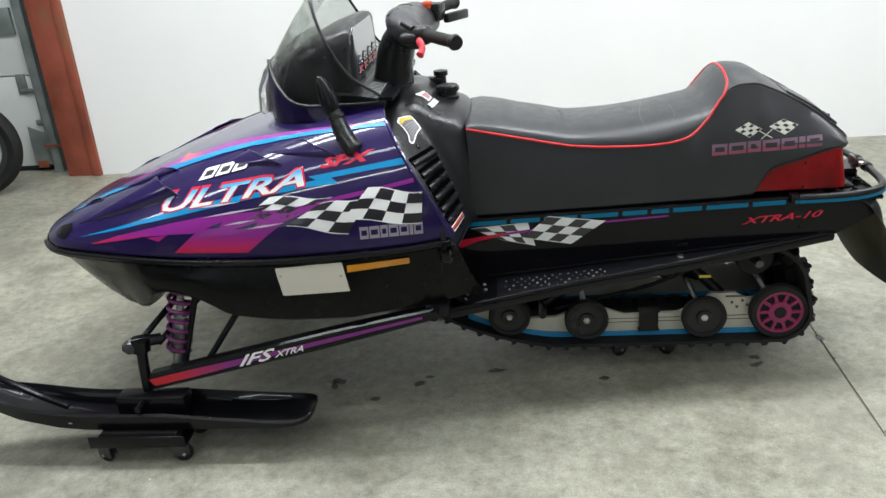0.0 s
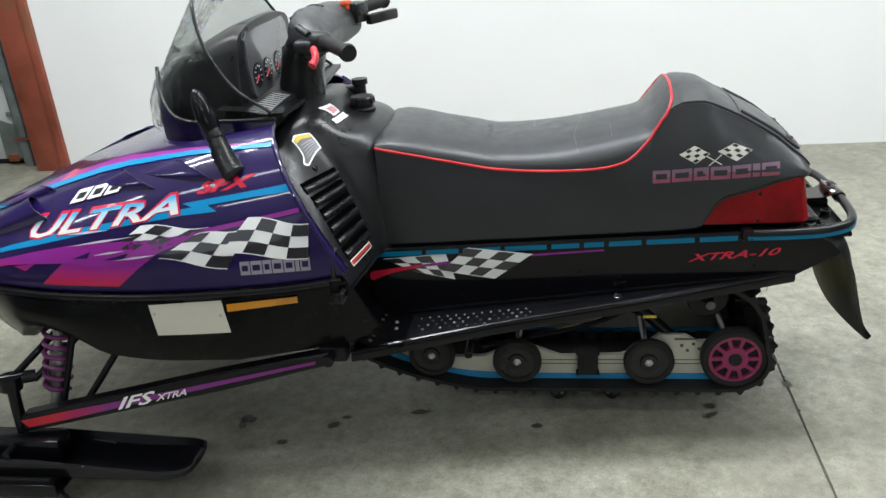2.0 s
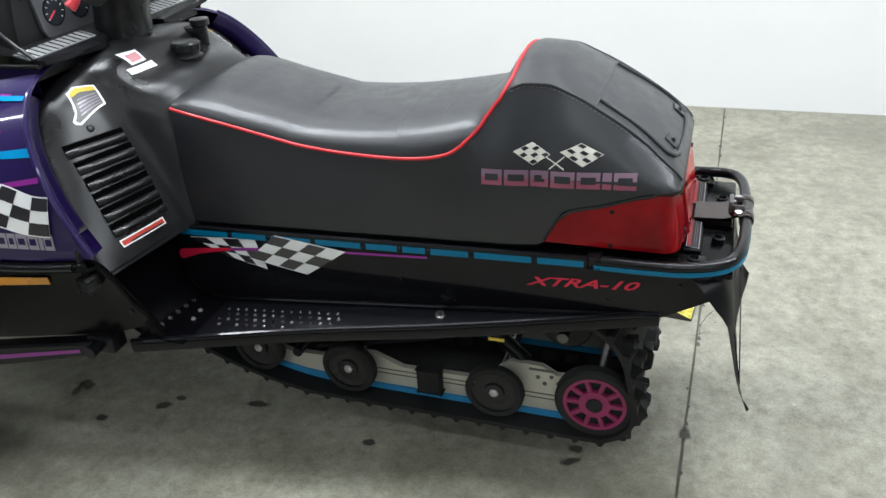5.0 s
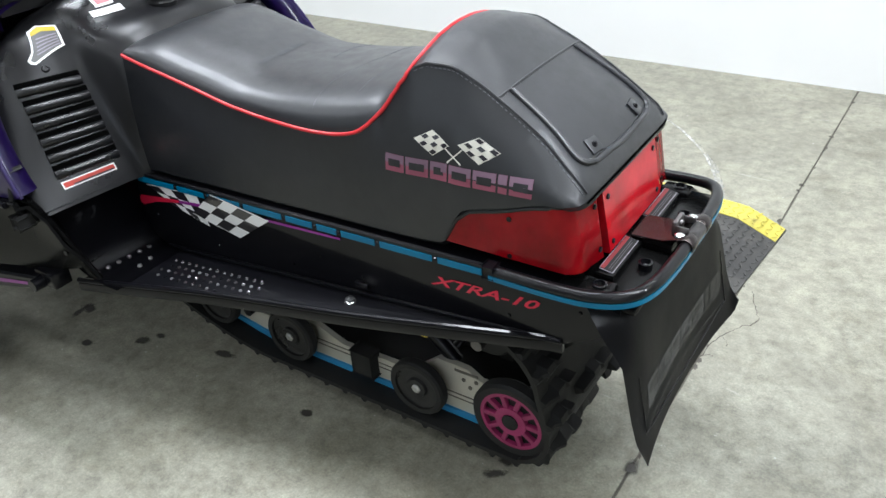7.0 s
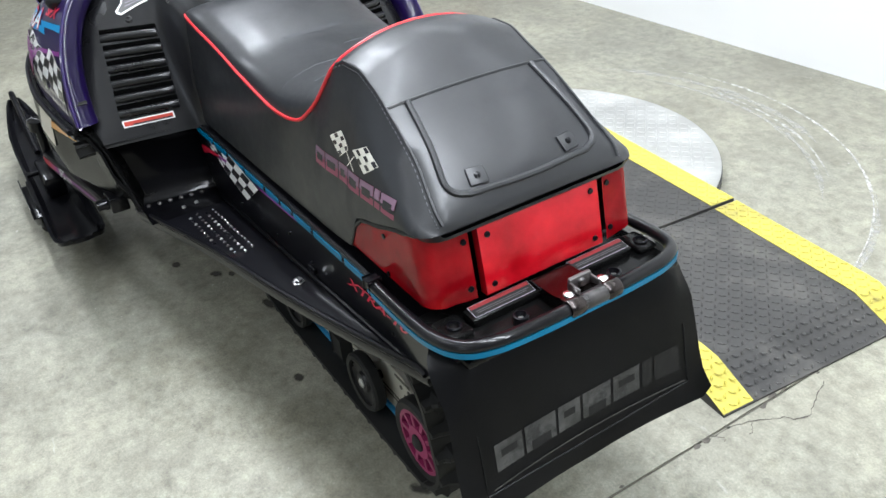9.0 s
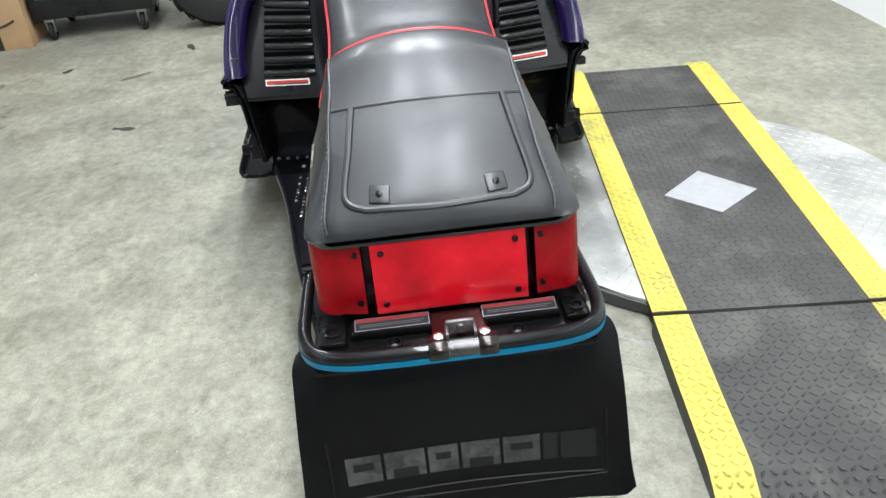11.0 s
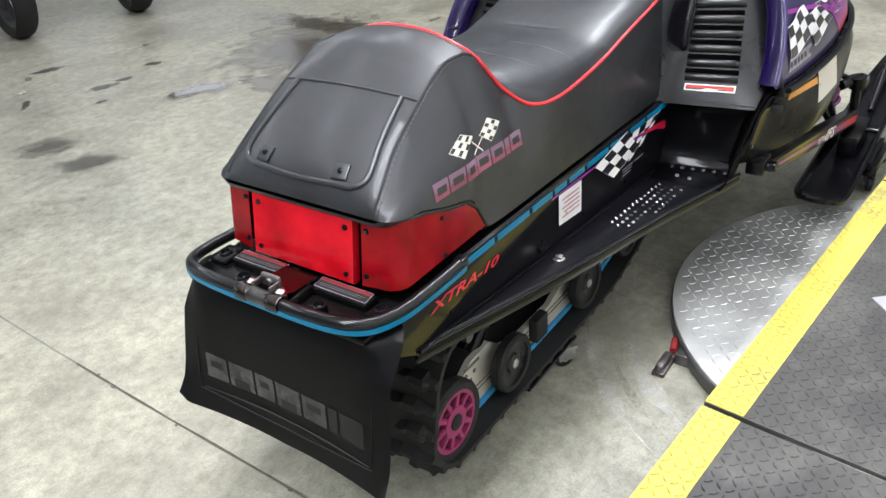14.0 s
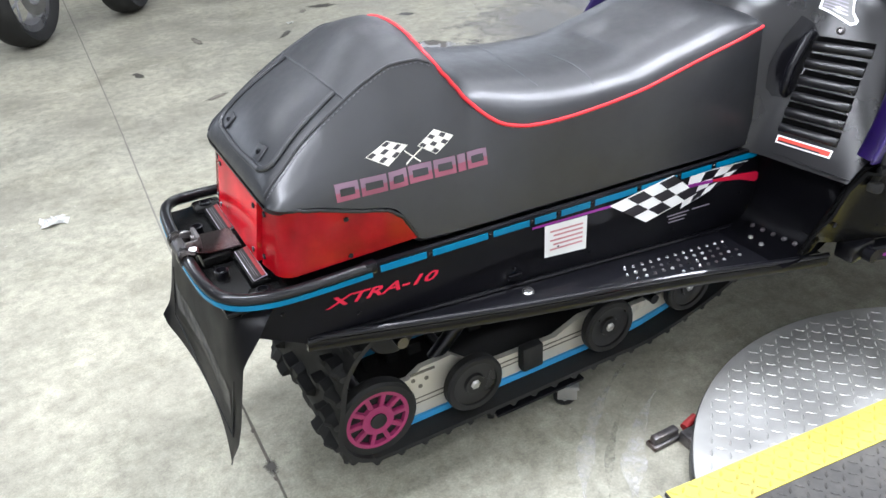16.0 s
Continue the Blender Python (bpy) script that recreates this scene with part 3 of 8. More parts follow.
def build_mat():
    """A run of ramp, two flat mats and ramp, laid over the turntable."""
    turn = pose(0.205, 0.77, 0, 0, 0, MAT_TURN)
    wide = 0.305

    def piece(name, stations, label, low=0.0):
        (x0, z0), (x1, z1) = stations[0], stations[-1]
        height = lambda x: table(-x, [(-a, h) for a, h in stations])
        ob = thing(name, label, "ramp mat", group="mats across the turntable")
        ob.matrix_basis = turn
        ring = lambda x, h: [(x, -wide, low), (x, -wide, h), (x, wide, h), (x, wide, low)]
        part("mat_base", loft([ring(x, h) for x, h in stations]), MAT_RUBBER, ob, smooth=0)
        for y in (-wide, wide - 0.085):
            lift = 0.0025
            strip = loft([[(x, y, h + 0.0006), (x, y, h + lift), (x, y + 0.085, h + lift), (x, y + 0.085, h + 0.0006)] for x, h in [(x0 - 0.002, z0)] + stations[1:-1] + [(x1 + 0.002, z1)]])
            part("yellow_stripe", strip, MAT_YELLOW, ob, "yellow painted edge stripe", smooth=0)
        # chevron tread
        verts, faces = [], []
        nx, ny = int(abs(x1 - x0) / 0.022), int((2 * wide - 0.18) / 0.0205)
        for i in range(nx):
            for j in range(ny):
                cx, cy = x0 + (i + 0.5) * (x1 - x0) / nx, -wide + 0.09 + (j + 0.5) * (2 * wide - 0.18) / ny
                h = height(cx)
                if cx < -2.29:
                    continue
                a = radians(45 if (i + j) % 2 else -45)
                ca, sa = math.cos(a), math.sin(a)
                base = len(verts)
                for u, v, z in ((-0.0105, 0, 0.0003), (0, -0.0036, 0.0003), (0.0105, 0, 0.0003), (0, 0.0036, 0.0003), (-0.006, 0, 0.0021), (0.006, 0, 0.0021)):
                    verts.append((cx + u * ca - v * sa, cy + u * sa + v * ca, h + z))
                faces += [tuple(base + k for k in f) for f in ((0, 1, 4), (1, 2, 5), (1, 5, 4), (2, 3, 5), (3, 0, 4), (3, 4, 5))]
        tread_stuff("tread", verts, faces, MAT_RUBBER, ob, "raised chevron tread")
        verts, faces = [], []
        for i in range(nx):
            for j in range(8):
                cx, cy = x0 + (i + 0.5) * (x1 - x0) / nx, (-wide + 0.0115 + j * 0.0205) if j < 4 else (wide - 0.0115 - (j - 4) * 0.0205)
                h = height(cx) + 0.0025
                a = radians(45 if (i + j) % 2 else -45)
                ca, sa = math.cos(a), math.sin(a)
                base = len(verts)
                for u, v, z in ((-0.0105, 0, 0.0002), (0, -0.0034, 0.0002), (0.0105, 0, 0.0002), (0, 0.0034, 0.0002), (-0.006, 0, 0.003), (0.006, 0, 0.003)):
                    verts.append((cx + u * ca - v * sa, cy + u * sa + v * ca, h + z))
                faces += [tuple(base + k for k in f) for f in ((0, 1, 4), (1, 2, 5), (1, 5, 4), (2, 3, 5), (3, 0, 4), (3, 4, 5))]
        tread_stuff("stripe_tread", verts, faces, MAT_YELLOW, ob, "raised yellow tread")
        return ob

    piece("ramp_mat", [(0.0, 0.006), (-0.115, 0.048), (-0.15, 0.050), (-0.598, 0.057)], "black rubber ramp mat with yellow edges, sloping to the floor")
    middle = piece("flat_mat", [(-0.608, 0.06), (-1.858, 0.06)], "black rubber mat with yellow edges and a pale diamond", 0.0505)
    piece("ramp_mat", [(-1.868, 0.06), (-2.31, 0.058), (-2.43, 0.006)], "black rubber ramp mat with yellow edges, sloping to the floor")
    dia = bmesh.new()
    cx = -1.19
    top = [dia.verts.new((cx + dx, dy, 0.0635)) for dx, dy in ((0.125, 0.0), (0.0, 0.14), (-0.145, 0.0), (0.0, -0.14))]
    f = dia.faces.new(top)
    ext = bmesh.ops.extrude_face_region(dia, geom=[f])
    for v in (g for g in ext["geom"] if isinstance(g, bmesh.types.BMVert)):
        v.co.z = 0.0605
    part("diamond", dia, worn("pale_grip_tape", (0.36, 0.36, 0.37), 0.6, vary=0.1, scale=30), middle, "pale grey diamond patch", 0)


build_turntable()
build_mat()

# ---- the snowmobile ----
sled = thing("snowmobile", "dark purple and black snowmobile with checkered flag decals, parked on dollies", "snowmobile")

# nose to rear: x, half width, height of the seam, height of the crown
HOOD = [(-2.25, 0.05, 0.522, 0.530), (-2.226, 0.13, 0.524, 0.545), (-2.168, 0.225, 0.529, 0.576), (-2.10, 0.295, 0.538, 0.612),
        (-1.95, 0.372, 0.549, 0.673), (-1.80, 0.430, 0.556, 0.729), (-1.60, 0.468, 0.556, 0.793), (-1.35, 0.485, 0.560, 0.852),
        (-1.10, 0.476, 0.570, 0.891), (-0.90, 0.466, 0.592, 0.913)]
# how full the cross section is: 1 is an ellipse, less is boxier
HOOD_FULL = [(-2.25, 0.9), (-2.0, 0.65), (-1.6, 0.5), (-1.3, 0.45), (-0.9, 0.45)]


def hood_point(x, a, inset=0.0):
    """A point of the hood's skin: a runs from 0 at the left seam over the crown to pi at the right seam. The rear edge leans."""
    w, zs, zt = (table(x, HOOD, k) for k in (1, 2, 3))
    w, zt = max(0.004, w - inset), max(zs + 0.002, zt - inset)
    c, s = math.cos(a), math.sin(a)
    z = zs + (zt - zs) * s
    lean = max(0.0, min(1.0, (x + 1.7) / 0.75)) ** 1.5
    return Vector((x - 0.60 * lean * max(0, z - 0.585), -w * math.copysign(abs(c) ** table(x, HOOD_FULL), c), z))



def shell(outer, inner):
    """A sheet with thickness from two grids of points of the same shape."""
    bm = bmesh.new()
    a, b = ([[bm.verts.new(p) for p in row] for row in grid] for grid in (outer, inner))
    n, m = len(a), len(a[0])
    for g in (a, b):
        for i in range(n - 1):
            for k in range(m - 1):
                bm.faces.new((g[i][k], g[i][k + 1], g[i + 1][k + 1], g[i + 1][k]))
    for i in range(n - 1):
        for k in (0, m - 1):
            bm.faces.new((a[i][k], a[i + 1][k], b[i + 1][k], b[i][k]))
    for k in range(m - 1):
        for i in (0, n - 1):
            bm.faces.new((a[i][k], a[i][k + 1], b[i][k + 1], b[i][k]))
    return bm


def build_hood():
    xs = [-2.25, -2.241, -2.226, -2.205, -2.18] + steps(-2.15, -0.922, 30)
    angles = sorted([0, 0.05, math.pi - 0.05, math.pi] + steps(0.1, math.pi - 0.1, 31) + [math.acos(math.copysign(v * v, v)) for v in steps(0.81, -0.81, 38)])
    bm = shell([[hood_point(x, a) for a in angles] for x in xs], [[hood_point(max(x, -2.243), a, 0.006) for a in angles] for x in xs])
    return part("hood", bm, PURPLE, sled, "dark purple hood with flame and flag graphics", 50)


PAN_LOW = [(-2.25, 0.512), (-2.21, 0.508), (-2.155, 0.495), (-2.09, 0.443), (-2.04, 0.395), (-1.96, 0.342), (-1.905, 0.315), (-1.87, 0.325), (-1.83, 0.363), (-1.78, 0.42),
           (-1.72, 0.443), (-1.63, 0.42), (-1.53, 0.365), (-1.37, 0.352), (-1.06, 0.352), (-0.94, 0.378)]


def build_pan():
    outer, inner = [], []
    for x in [-2.252, -2.243, -2.228, -2.206, -2.18] + steps(-2.155, -0.938, 44):
        w, zs = table(x, HOOD, 1) + 0.006, table(x, HOOD, 2) - 0.002
        low = table(x, PAN_LOW)
        deep = zs - low
        keel = 0.22 * max(0.0, min(1.0, (-1.8 - x) / 0.12))
        fat = 0.022 * min(1, max(0, (x + 2.2) / 0.4))
        half = [(w, zs), (w + 0.008, zs - 0.004), (w + 0.010, zs - 0.016), (w + 0.004, zs - 0.022), (w + fat * 0.6, zs - 0.3 * deep),
                (w + fat, zs - 0.55 * deep), (w + fat * 0.4, zs - 0.85 * deep), (w * 0.94 * (1 - keel), low + 0.008), (w * 0.80 * (1 - keel), low), (w * 0.4 * (1 - keel), low - 0.004)]
        lean = 0.42 * max(0, min(1, (x + 1.3) / 0.3))
        # the nose tucks in to a narrow keel, and the rear ends tuck in towards the running boards
        nose, rear = max(0.0, min(1.0, (-1.77 - x) / 0.13)), max(0.0, min(1.0, (x + 1.22) / 0.24))
        down = [0.0, 0.0, 0.0, 0.05, 0.3, 0.55, 0.85, 0.95, 1.0, 1.0]
        half = [(y * (1 - 0.30 * nose * d ** 1.1 * (1 if k < 7 else 0.6)) * (1 - 0.165 * rear * math.sqrt(d) * (1 if k < 8 else 0)), z) for k, ((y, z), d) in enumerate(zip(half, down))]
        slide = [lean * (zs - z) * 0.9 if k < 7 else 0.0 for k, (y, z) in enumerate(half)]
        outer.append([Vector((x + o, -y, z)) for (y, z), o in zip(half, slide)] + [Vector((x + o, y, z)) for (y, z), o in reversed(list(zip(half, slide)))])
        half = [(max(0.001, y - 0.005), min(z + 0.005, zs)) for y, z in half]
        inner.append([Vector((x + o, -y, z)) for (y, z), o in zip(half, slide)] + [Vector((x + o, y, z)) for (y, z), o in reversed(list(zip(half, slide)))])
    bm = shell(outer, inner)
    bmesh.ops.recalc_face_normals(bm, faces=bm.faces)
    return part("belly_pan", bm, PAN_BLACK, sled, "matt black plastic belly pan", 40)


hood = build_hood()
pan = build_pan()


def build_trim():
    line = [hood_point(x, 0.0) + Vector((0, -0.016, -0.008)) for x in steps(-2.2, -0.96, 40)]
    for side in (1, -1):
        bm = sweep([(p.x, p.y * side, p.z) for p in line], 0.007, 8)
        part("seam_strip", bm, GLOSS_BLACK, sled, "glossy black seam strip")


build_trim()


# seat: x, top at the middle, shoulder height, shoulder half width, underside
SEAT = [(-0.900, 0.812, 0.794, 0.180, 0.532), (-0.86, 0.822, 0.785, 0.180, 0.533), (-0.745, 0.800, 0.758, 0.174, 0.536), (-0.67, 0.786, 0.741, 0.172, 0.539), (-0.603, 0.772, 0.728, 0.172, 0.541), (-0.52, 0.774, 0.7215, 0.176, 0.543), (-0.45, 0.779, 0.7205, 0.181, 0.546), (-0.39, 0.788, 0.7215, 0.184, 0.548), (-0.33, 0.798, 0.727, 0.183, 0.550), (-0.29, 0.806, 0.738, 0.180, 0.551), (-0.26, 0.812, 0.757, 0.174, 0.552),
        (-0.230, 0.826, 0.792, 0.163, 0.553), (-0.205, 0.856, 0.828, 0.153, 0.554), (-0.182, 0.892, 0.856, 0.147, 0.555), (-0.155, 0.900, 0.868, 0.144, 0.557), (-0.113, 0.895, 0.868, 0.142, 0.562), (-0.066, 0.870, 0.851, 0.142, 0.630), (-0.02, 0.838, 0.828, 0.146, 0.646), (0.06, 0.795, 0.778, 0.152, 0.672), (0.10, 0.764, 0.745, 0.160, 0.683),
        (0.122, 0.739, 0.727, 0.164, 0.686), (0.133, 0.717, 0.713, 0.162, 0.687), (0.138, 0.703, 0.702, 0.158, 0.688)]
LAMP_TOP = [(-0.105, 0.580), (-0.066, 0.640), (0.0, 0.660), (0.09, 0.688), (0.16, 0.694)]


def shoulder(x, s):
    """The seat sits a little to the right of the tunnel's middle."""
    return table(x, SEAT, 3) + (0.017 * max(0.0, min(1.0, (-0.235 - x) / 0.09)) if s > 0 else 0.0)


def seat_half(x, s):
    top, sh, low = (table(x, SEAT, k) for k in (1, 2, 4))
    ys = shoulder(x, s)
    if x >= -0.105:
        low = table(x, LAMP_TOP) - 0.004
    bend = min(1.0, max(0.0, (x - 0.106) / 0.033))
    base = (0.199 if s < 0 else 0.204) - 0.036 * (1 - math.sqrt(1 - bend * bend))
    out = [(base - 0.012, low), (base, low + 0.012)]
    hump = max(0.0, min(1.0, (x + 0.27) / 0.07))
    for t in (0.3, 0.6, 0.82):
        out.append((base + (ys - base) * t ** (1.6 + 0.8 * hump), low + 0.012 + (sh - 0.01 - low - 0.012) * t))
    out.append((ys, sh))
    # a soft roll along the saddle, a sharp seam with a gentle crown along the hump
    for t in (0.12, 0.25, 0.5, 0.75, 1.0):
        a = t * math.pi / 2
        roll = (ys * math.cos(a) ** 0.75, sh + (top - sh) * math.sin(a) ** 0.8)
        crown = (ys * (1 - t), sh + (top - sh) * (1 - (1 - t) ** 2.2))
        out.append((roll[0] + (crown[0] - roll[0]) * hump, roll[1] + (crown[1] - roll[1]) * hump))
    return out


def build_seat():
    xs = [-0.900, -0.895, -0.885, -0.86] + steps(-0.82, -0.30, 18) + steps(-0.28, -0.15, 12) + [-0.135, -0.116, -0.1051, -0.096, -0.088, -0.08, -0.073, -0.066, -0.055] + steps(-0.04, 0.10, 9) + [0.108, 0.116, 0.123, 0.129, 0.134, 0.138]
    rings = []
    for x in xs:
        left, right = seat_half(x, -1), seat_half(x, 1)
        pull = 0.012 if x == xs[0] else (0.004 if x == xs[-1] else 0)
        rings.append([Vector((x, -max(0, y - pull), z)) for y, z in left] + [Vector((x, max(0, y - pull), z)) for y, z in reversed(right[:-1])])
    return part("seat", loft(rings), VINYL, sled, "black vinyl seat with red piping and a raised rear hump", 42)


seat = build_seat()
seat_skin = surface(seat)


def on_seat(p, lift=0.002):
    hit, normal, _, _ = seat_skin.find_nearest(Vector(p))
    return hit + normal * lift if (hit - Vector((hit.x, 0, 0.66))).dot(normal) > 0 else hit - normal * lift


def build_piping():
    left, right = ([(x, s * shoulder(x, s), table(x, SEAT, 2)) for x in [-0.899] + steps(-0.86, -0.24, 16) + [-0.22, -0.205, -0.192]] for s in (-1, 1))
    over = [(-0.183, -0.125, 0.872), (-0.180, -0.09, 0.886), (-0.178, -0.045, 0.894), (-0.178, 0, 0.896)]
    whole = left + over + [(x, -y, z) for x, y, z in reversed(over[:-1])] + list(reversed(right))
    part("piping", sweep([on_seat(p, 0.001) for p in curve_points(whole, 3)], 0.0035, 8), RED_PIPING, seat, "bright red piping")
    # stitched seams of the hump
    for s in (-1, 1):
        line = [(x, s * table(x, SEAT, 3), table(x, SEAT, 2)) for x in [-0.178] + steps(-0.155, 0.120, 18) + [0.129, 0.134]]
        part("seam", sweep([on_seat(p, 0.0) for p in line], 0.0026, 6), VINYL, seat, "stitched seam")
        fine = curve_points(line, 4)
        bits = []
        for p, q in zip(fine[::2], fine[1::2]):
            a, b = on_seat((p.x, p.y + s * 0.006, p.z - 0.004), 0.0004), on_seat((q.x, q.y + s * 0.006, q.z - 0.004), 0.0004)
            bits.append(rod(a, b, 0.0009, 5))
        part("stitching", joined(*bits), GREY_THREAD, seat, "grey thread stitching")
    cross = [(-0.021, y, 0.836) for y in steps(-0.144, 0.146, 15)]
    part("seam", sweep([on_seat(p, 0.0) for p in cross], 0.0026, 6), VINYL, seat, "stitched seam")
    # storage flap on the rear slope
    rim = curve_points([(-0.020, -0.112, 0), (0.05, -0.122, 0), (0.090, -0.131, 0), (0.105, -0.131, 0), (0.1145, -0.123, 0), (0.1185, -0.110, 0), (0.1215, -0.094, 0), (0.1250, 0, 0),
                        (0.1215, 0.098, 0), (0.1185, 0.113, 0), (0.1145, 0.125, 0), (0.105, 0.133, 0), (0.090, 0.133, 0), (0.05, 0.125, 0), (-0.020, 0.115, 0)], 4)

    def top(x, y):
        hit, n, _, _ = seat_skin.ray_cast(Vector((x, y, 2)), Vector((0, 0, -1)))
        return (hit, n if n.z > 0 else -n) if hit else (Vector((x, y, 0.75)), Vector((0, 0, 1)))

    line = []
    for p in rim:
        hit, n = top(p.x, p.y)
        line.append(hit + n * 0.002)
    flap = part("storage_flap", sweep(line, 0.0052, 8, flat=0.8), VINYL, seat, "raised vinyl edge of the storage flap")
    for s in (-1, 1):
        hit, n = top(0.108, s * 0.083)
        tab = box(-0.014, 0.014, -0.015, 0.015, -0.001, 0.003, 0.0025)
        stud = lathe([(0.0, 0.0025), (0.0055, 0.0025), (0.005, 0.0045), (0.003, 0.005), (0.0028, 0.007), (0.0, 0.0075)], 14, "z")
        m = Matrix.Translation(hit) @ n.to_track_quat("Z", "X").to_matrix().to_4x4()
        part("snap_tab", moved(tab, m), VINYL, seat, "rubber snap tab", 40)
        part("snap_stud", moved(stud, m), GLOSS_BLACK, seat, "black snap stud")


build_piping()


# tail light under the hump
def lamp_rear(y, z):
    """The lamp's rear face leans forward to its top, and its ends sweep forward."""
    return 0.151 - 0.17 * (z - 0.580) - 0.020 * (max(0.0, abs(y - 0.005) - 0.105) / 0.09) ** 2


def build_tail_light():
    core = slab([(-0.10, 0.572), (0.118, 0.572), (0.100, 0.690), (0.0, 0.662), (-0.06, 0.64)], -0.184, 0.190)
    rims = {}
    tail = part("tail_light", core, GLOSS_BLACK, sled, "red tail light in a black housing", 0)
    for s in (-1, 1):
        # wraps from the side to the rear
        off = 0.197 if s < 0 else 0.203
        rows = []
        for v in steps(0, 1, 8):
            row = []
            low = 0.579
            for x in steps(-0.104, 0.088, 9):
                row.append((x, off, v))
            for a in steps(0.12, math.pi / 2 - 0.25, 6):
                row.append((None, off - 0.034 + 0.034 * math.cos(a), v, a))
            for y in steps(off - 0.042, 0.121 if s < 0 else 0.132, 5):
                row.append((None, y, v, None))
            pts = []
            for q in row:
                guess = q[0] if q[0] is not None else 0.13
                top = table(guess, LAMP_TOP)
                z = low + (top - low) * q[2]
                if q[0] is not None:
                    x = q[0]
                elif q[3] is not None:
                    x = lamp_rear(s * (off - 0.042), z) - 0.034 + 0.034 * math.sin(q[3])
                else:
                    x = lamp_rear(s * q[1], z)
                pts.append(Vector((x, s * q[1], z)))
            rows.append(pts)
        rims[s] = [p.copy() for p in rows[-1]]
        bm = loft(rows, ring_closed=False)
        bmesh.ops.solidify(bm, geom=bm.faces[:], thickness=-0.004 * s)
        part("side_lens", bm, RED_LENS, tail, "red wrap-around lens", 40)
        for x, z in ((0.02, 0.655), (0.02, 0.586)):
            part("screw", lathe([(0.0, 0), (0.0045, 0), (0.004, 0.002), (0.0, 0.002)], 10, "y", (x, s * (off + 0.002) - 0.001, z)), GLOSS_BLACK, tail)
    rings = []
    for y in steps(-0.107, 0.118, 9):
        lo, hi = 0.578, 0.697
        rings.append([(lamp_rear(0, lo) - 0.012, y, lo), (lamp_rear(0, lo) + 0.002, y, lo), (lamp_rear(0, lo) + 0.004, y, lo + 0.003), (lamp_rear(0, hi) + 0.004, y, hi - 0.003), (lamp_rear(0, hi) + 0.002, y, hi), (lamp_rear(0, hi) - 0.012, y, hi)])
    part("centre_lens", loft(rings), RED_LENS, tail, "red centre lens panel")
    for y, z in ((-0.092, 0.594), (-0.092, 0.673), (0.103, 0.594), (0.103, 0.673), (-0.130, 0.597), (-0.130, 0.672), (0.141, 0.597), (0.141, 0.672)):
        x = lamp_rear(y, z) + (0.0035 if abs(y) < 0.12 else 0.0)
        part("screw", lathe([(0.0, x), (0.005, x), (0.0045, x + 0.003), (0.0, x + 0.003)], 10, "x", (0, y, z)), GLOSS_BLACK, tail)
    top = rims[-1] + [Vector((lamp_rear(0, 0.697) - 0.002, y, 0.6975)) for y in steps(-0.10, 0.11, 6)] + list(reversed(rims[1]))
    part("gasket", sweep([p + Vector((-0.001, 0, 0.0025)) for p in top], 0.0034, 8), PLASTIC, tail, "black rubber gasket")


build_tail_light()


# tunnel, running boards, bumper
def open_tunnel():
    top = [(-0.98, 0.53), (-0.01, 0.556), (0.215, 0.545), (0.215, 0.500), (0.118, 0.445), (-0.98, 0.33)]
    body = joined(loft([[(x, y, z) for y, z in ((-0.200, z0), (0.200, z0), (0.200, z0 - 0.005), (-0.200, z0 - 0.005))] for x, z0 in ((-0.98, 0.530), (-0.01, 0.556), (0.215, 0.545))]))
    tunnel_body = part("tunnel", body, GLOSS_BLACK, sled, "glossy black metal tunnel with stripe decals", 0)
    sides = [part("tunnel_side", slab(top, s * 0.205, s * 0.2002), GLOSS_BLACK, tunnel_body, "glossy black side sheet", 0) for s in (-1, 1)]
    return tunnel_body, sides


BOARD = [(-0.96, 0.400), (-0.93, 0.395), (-0.60, 0.328), (-0.28, 0.280), (0.118, 0.203)]


def board_z(x):
    return 0.448 + 0.1 * (x - 0.118)


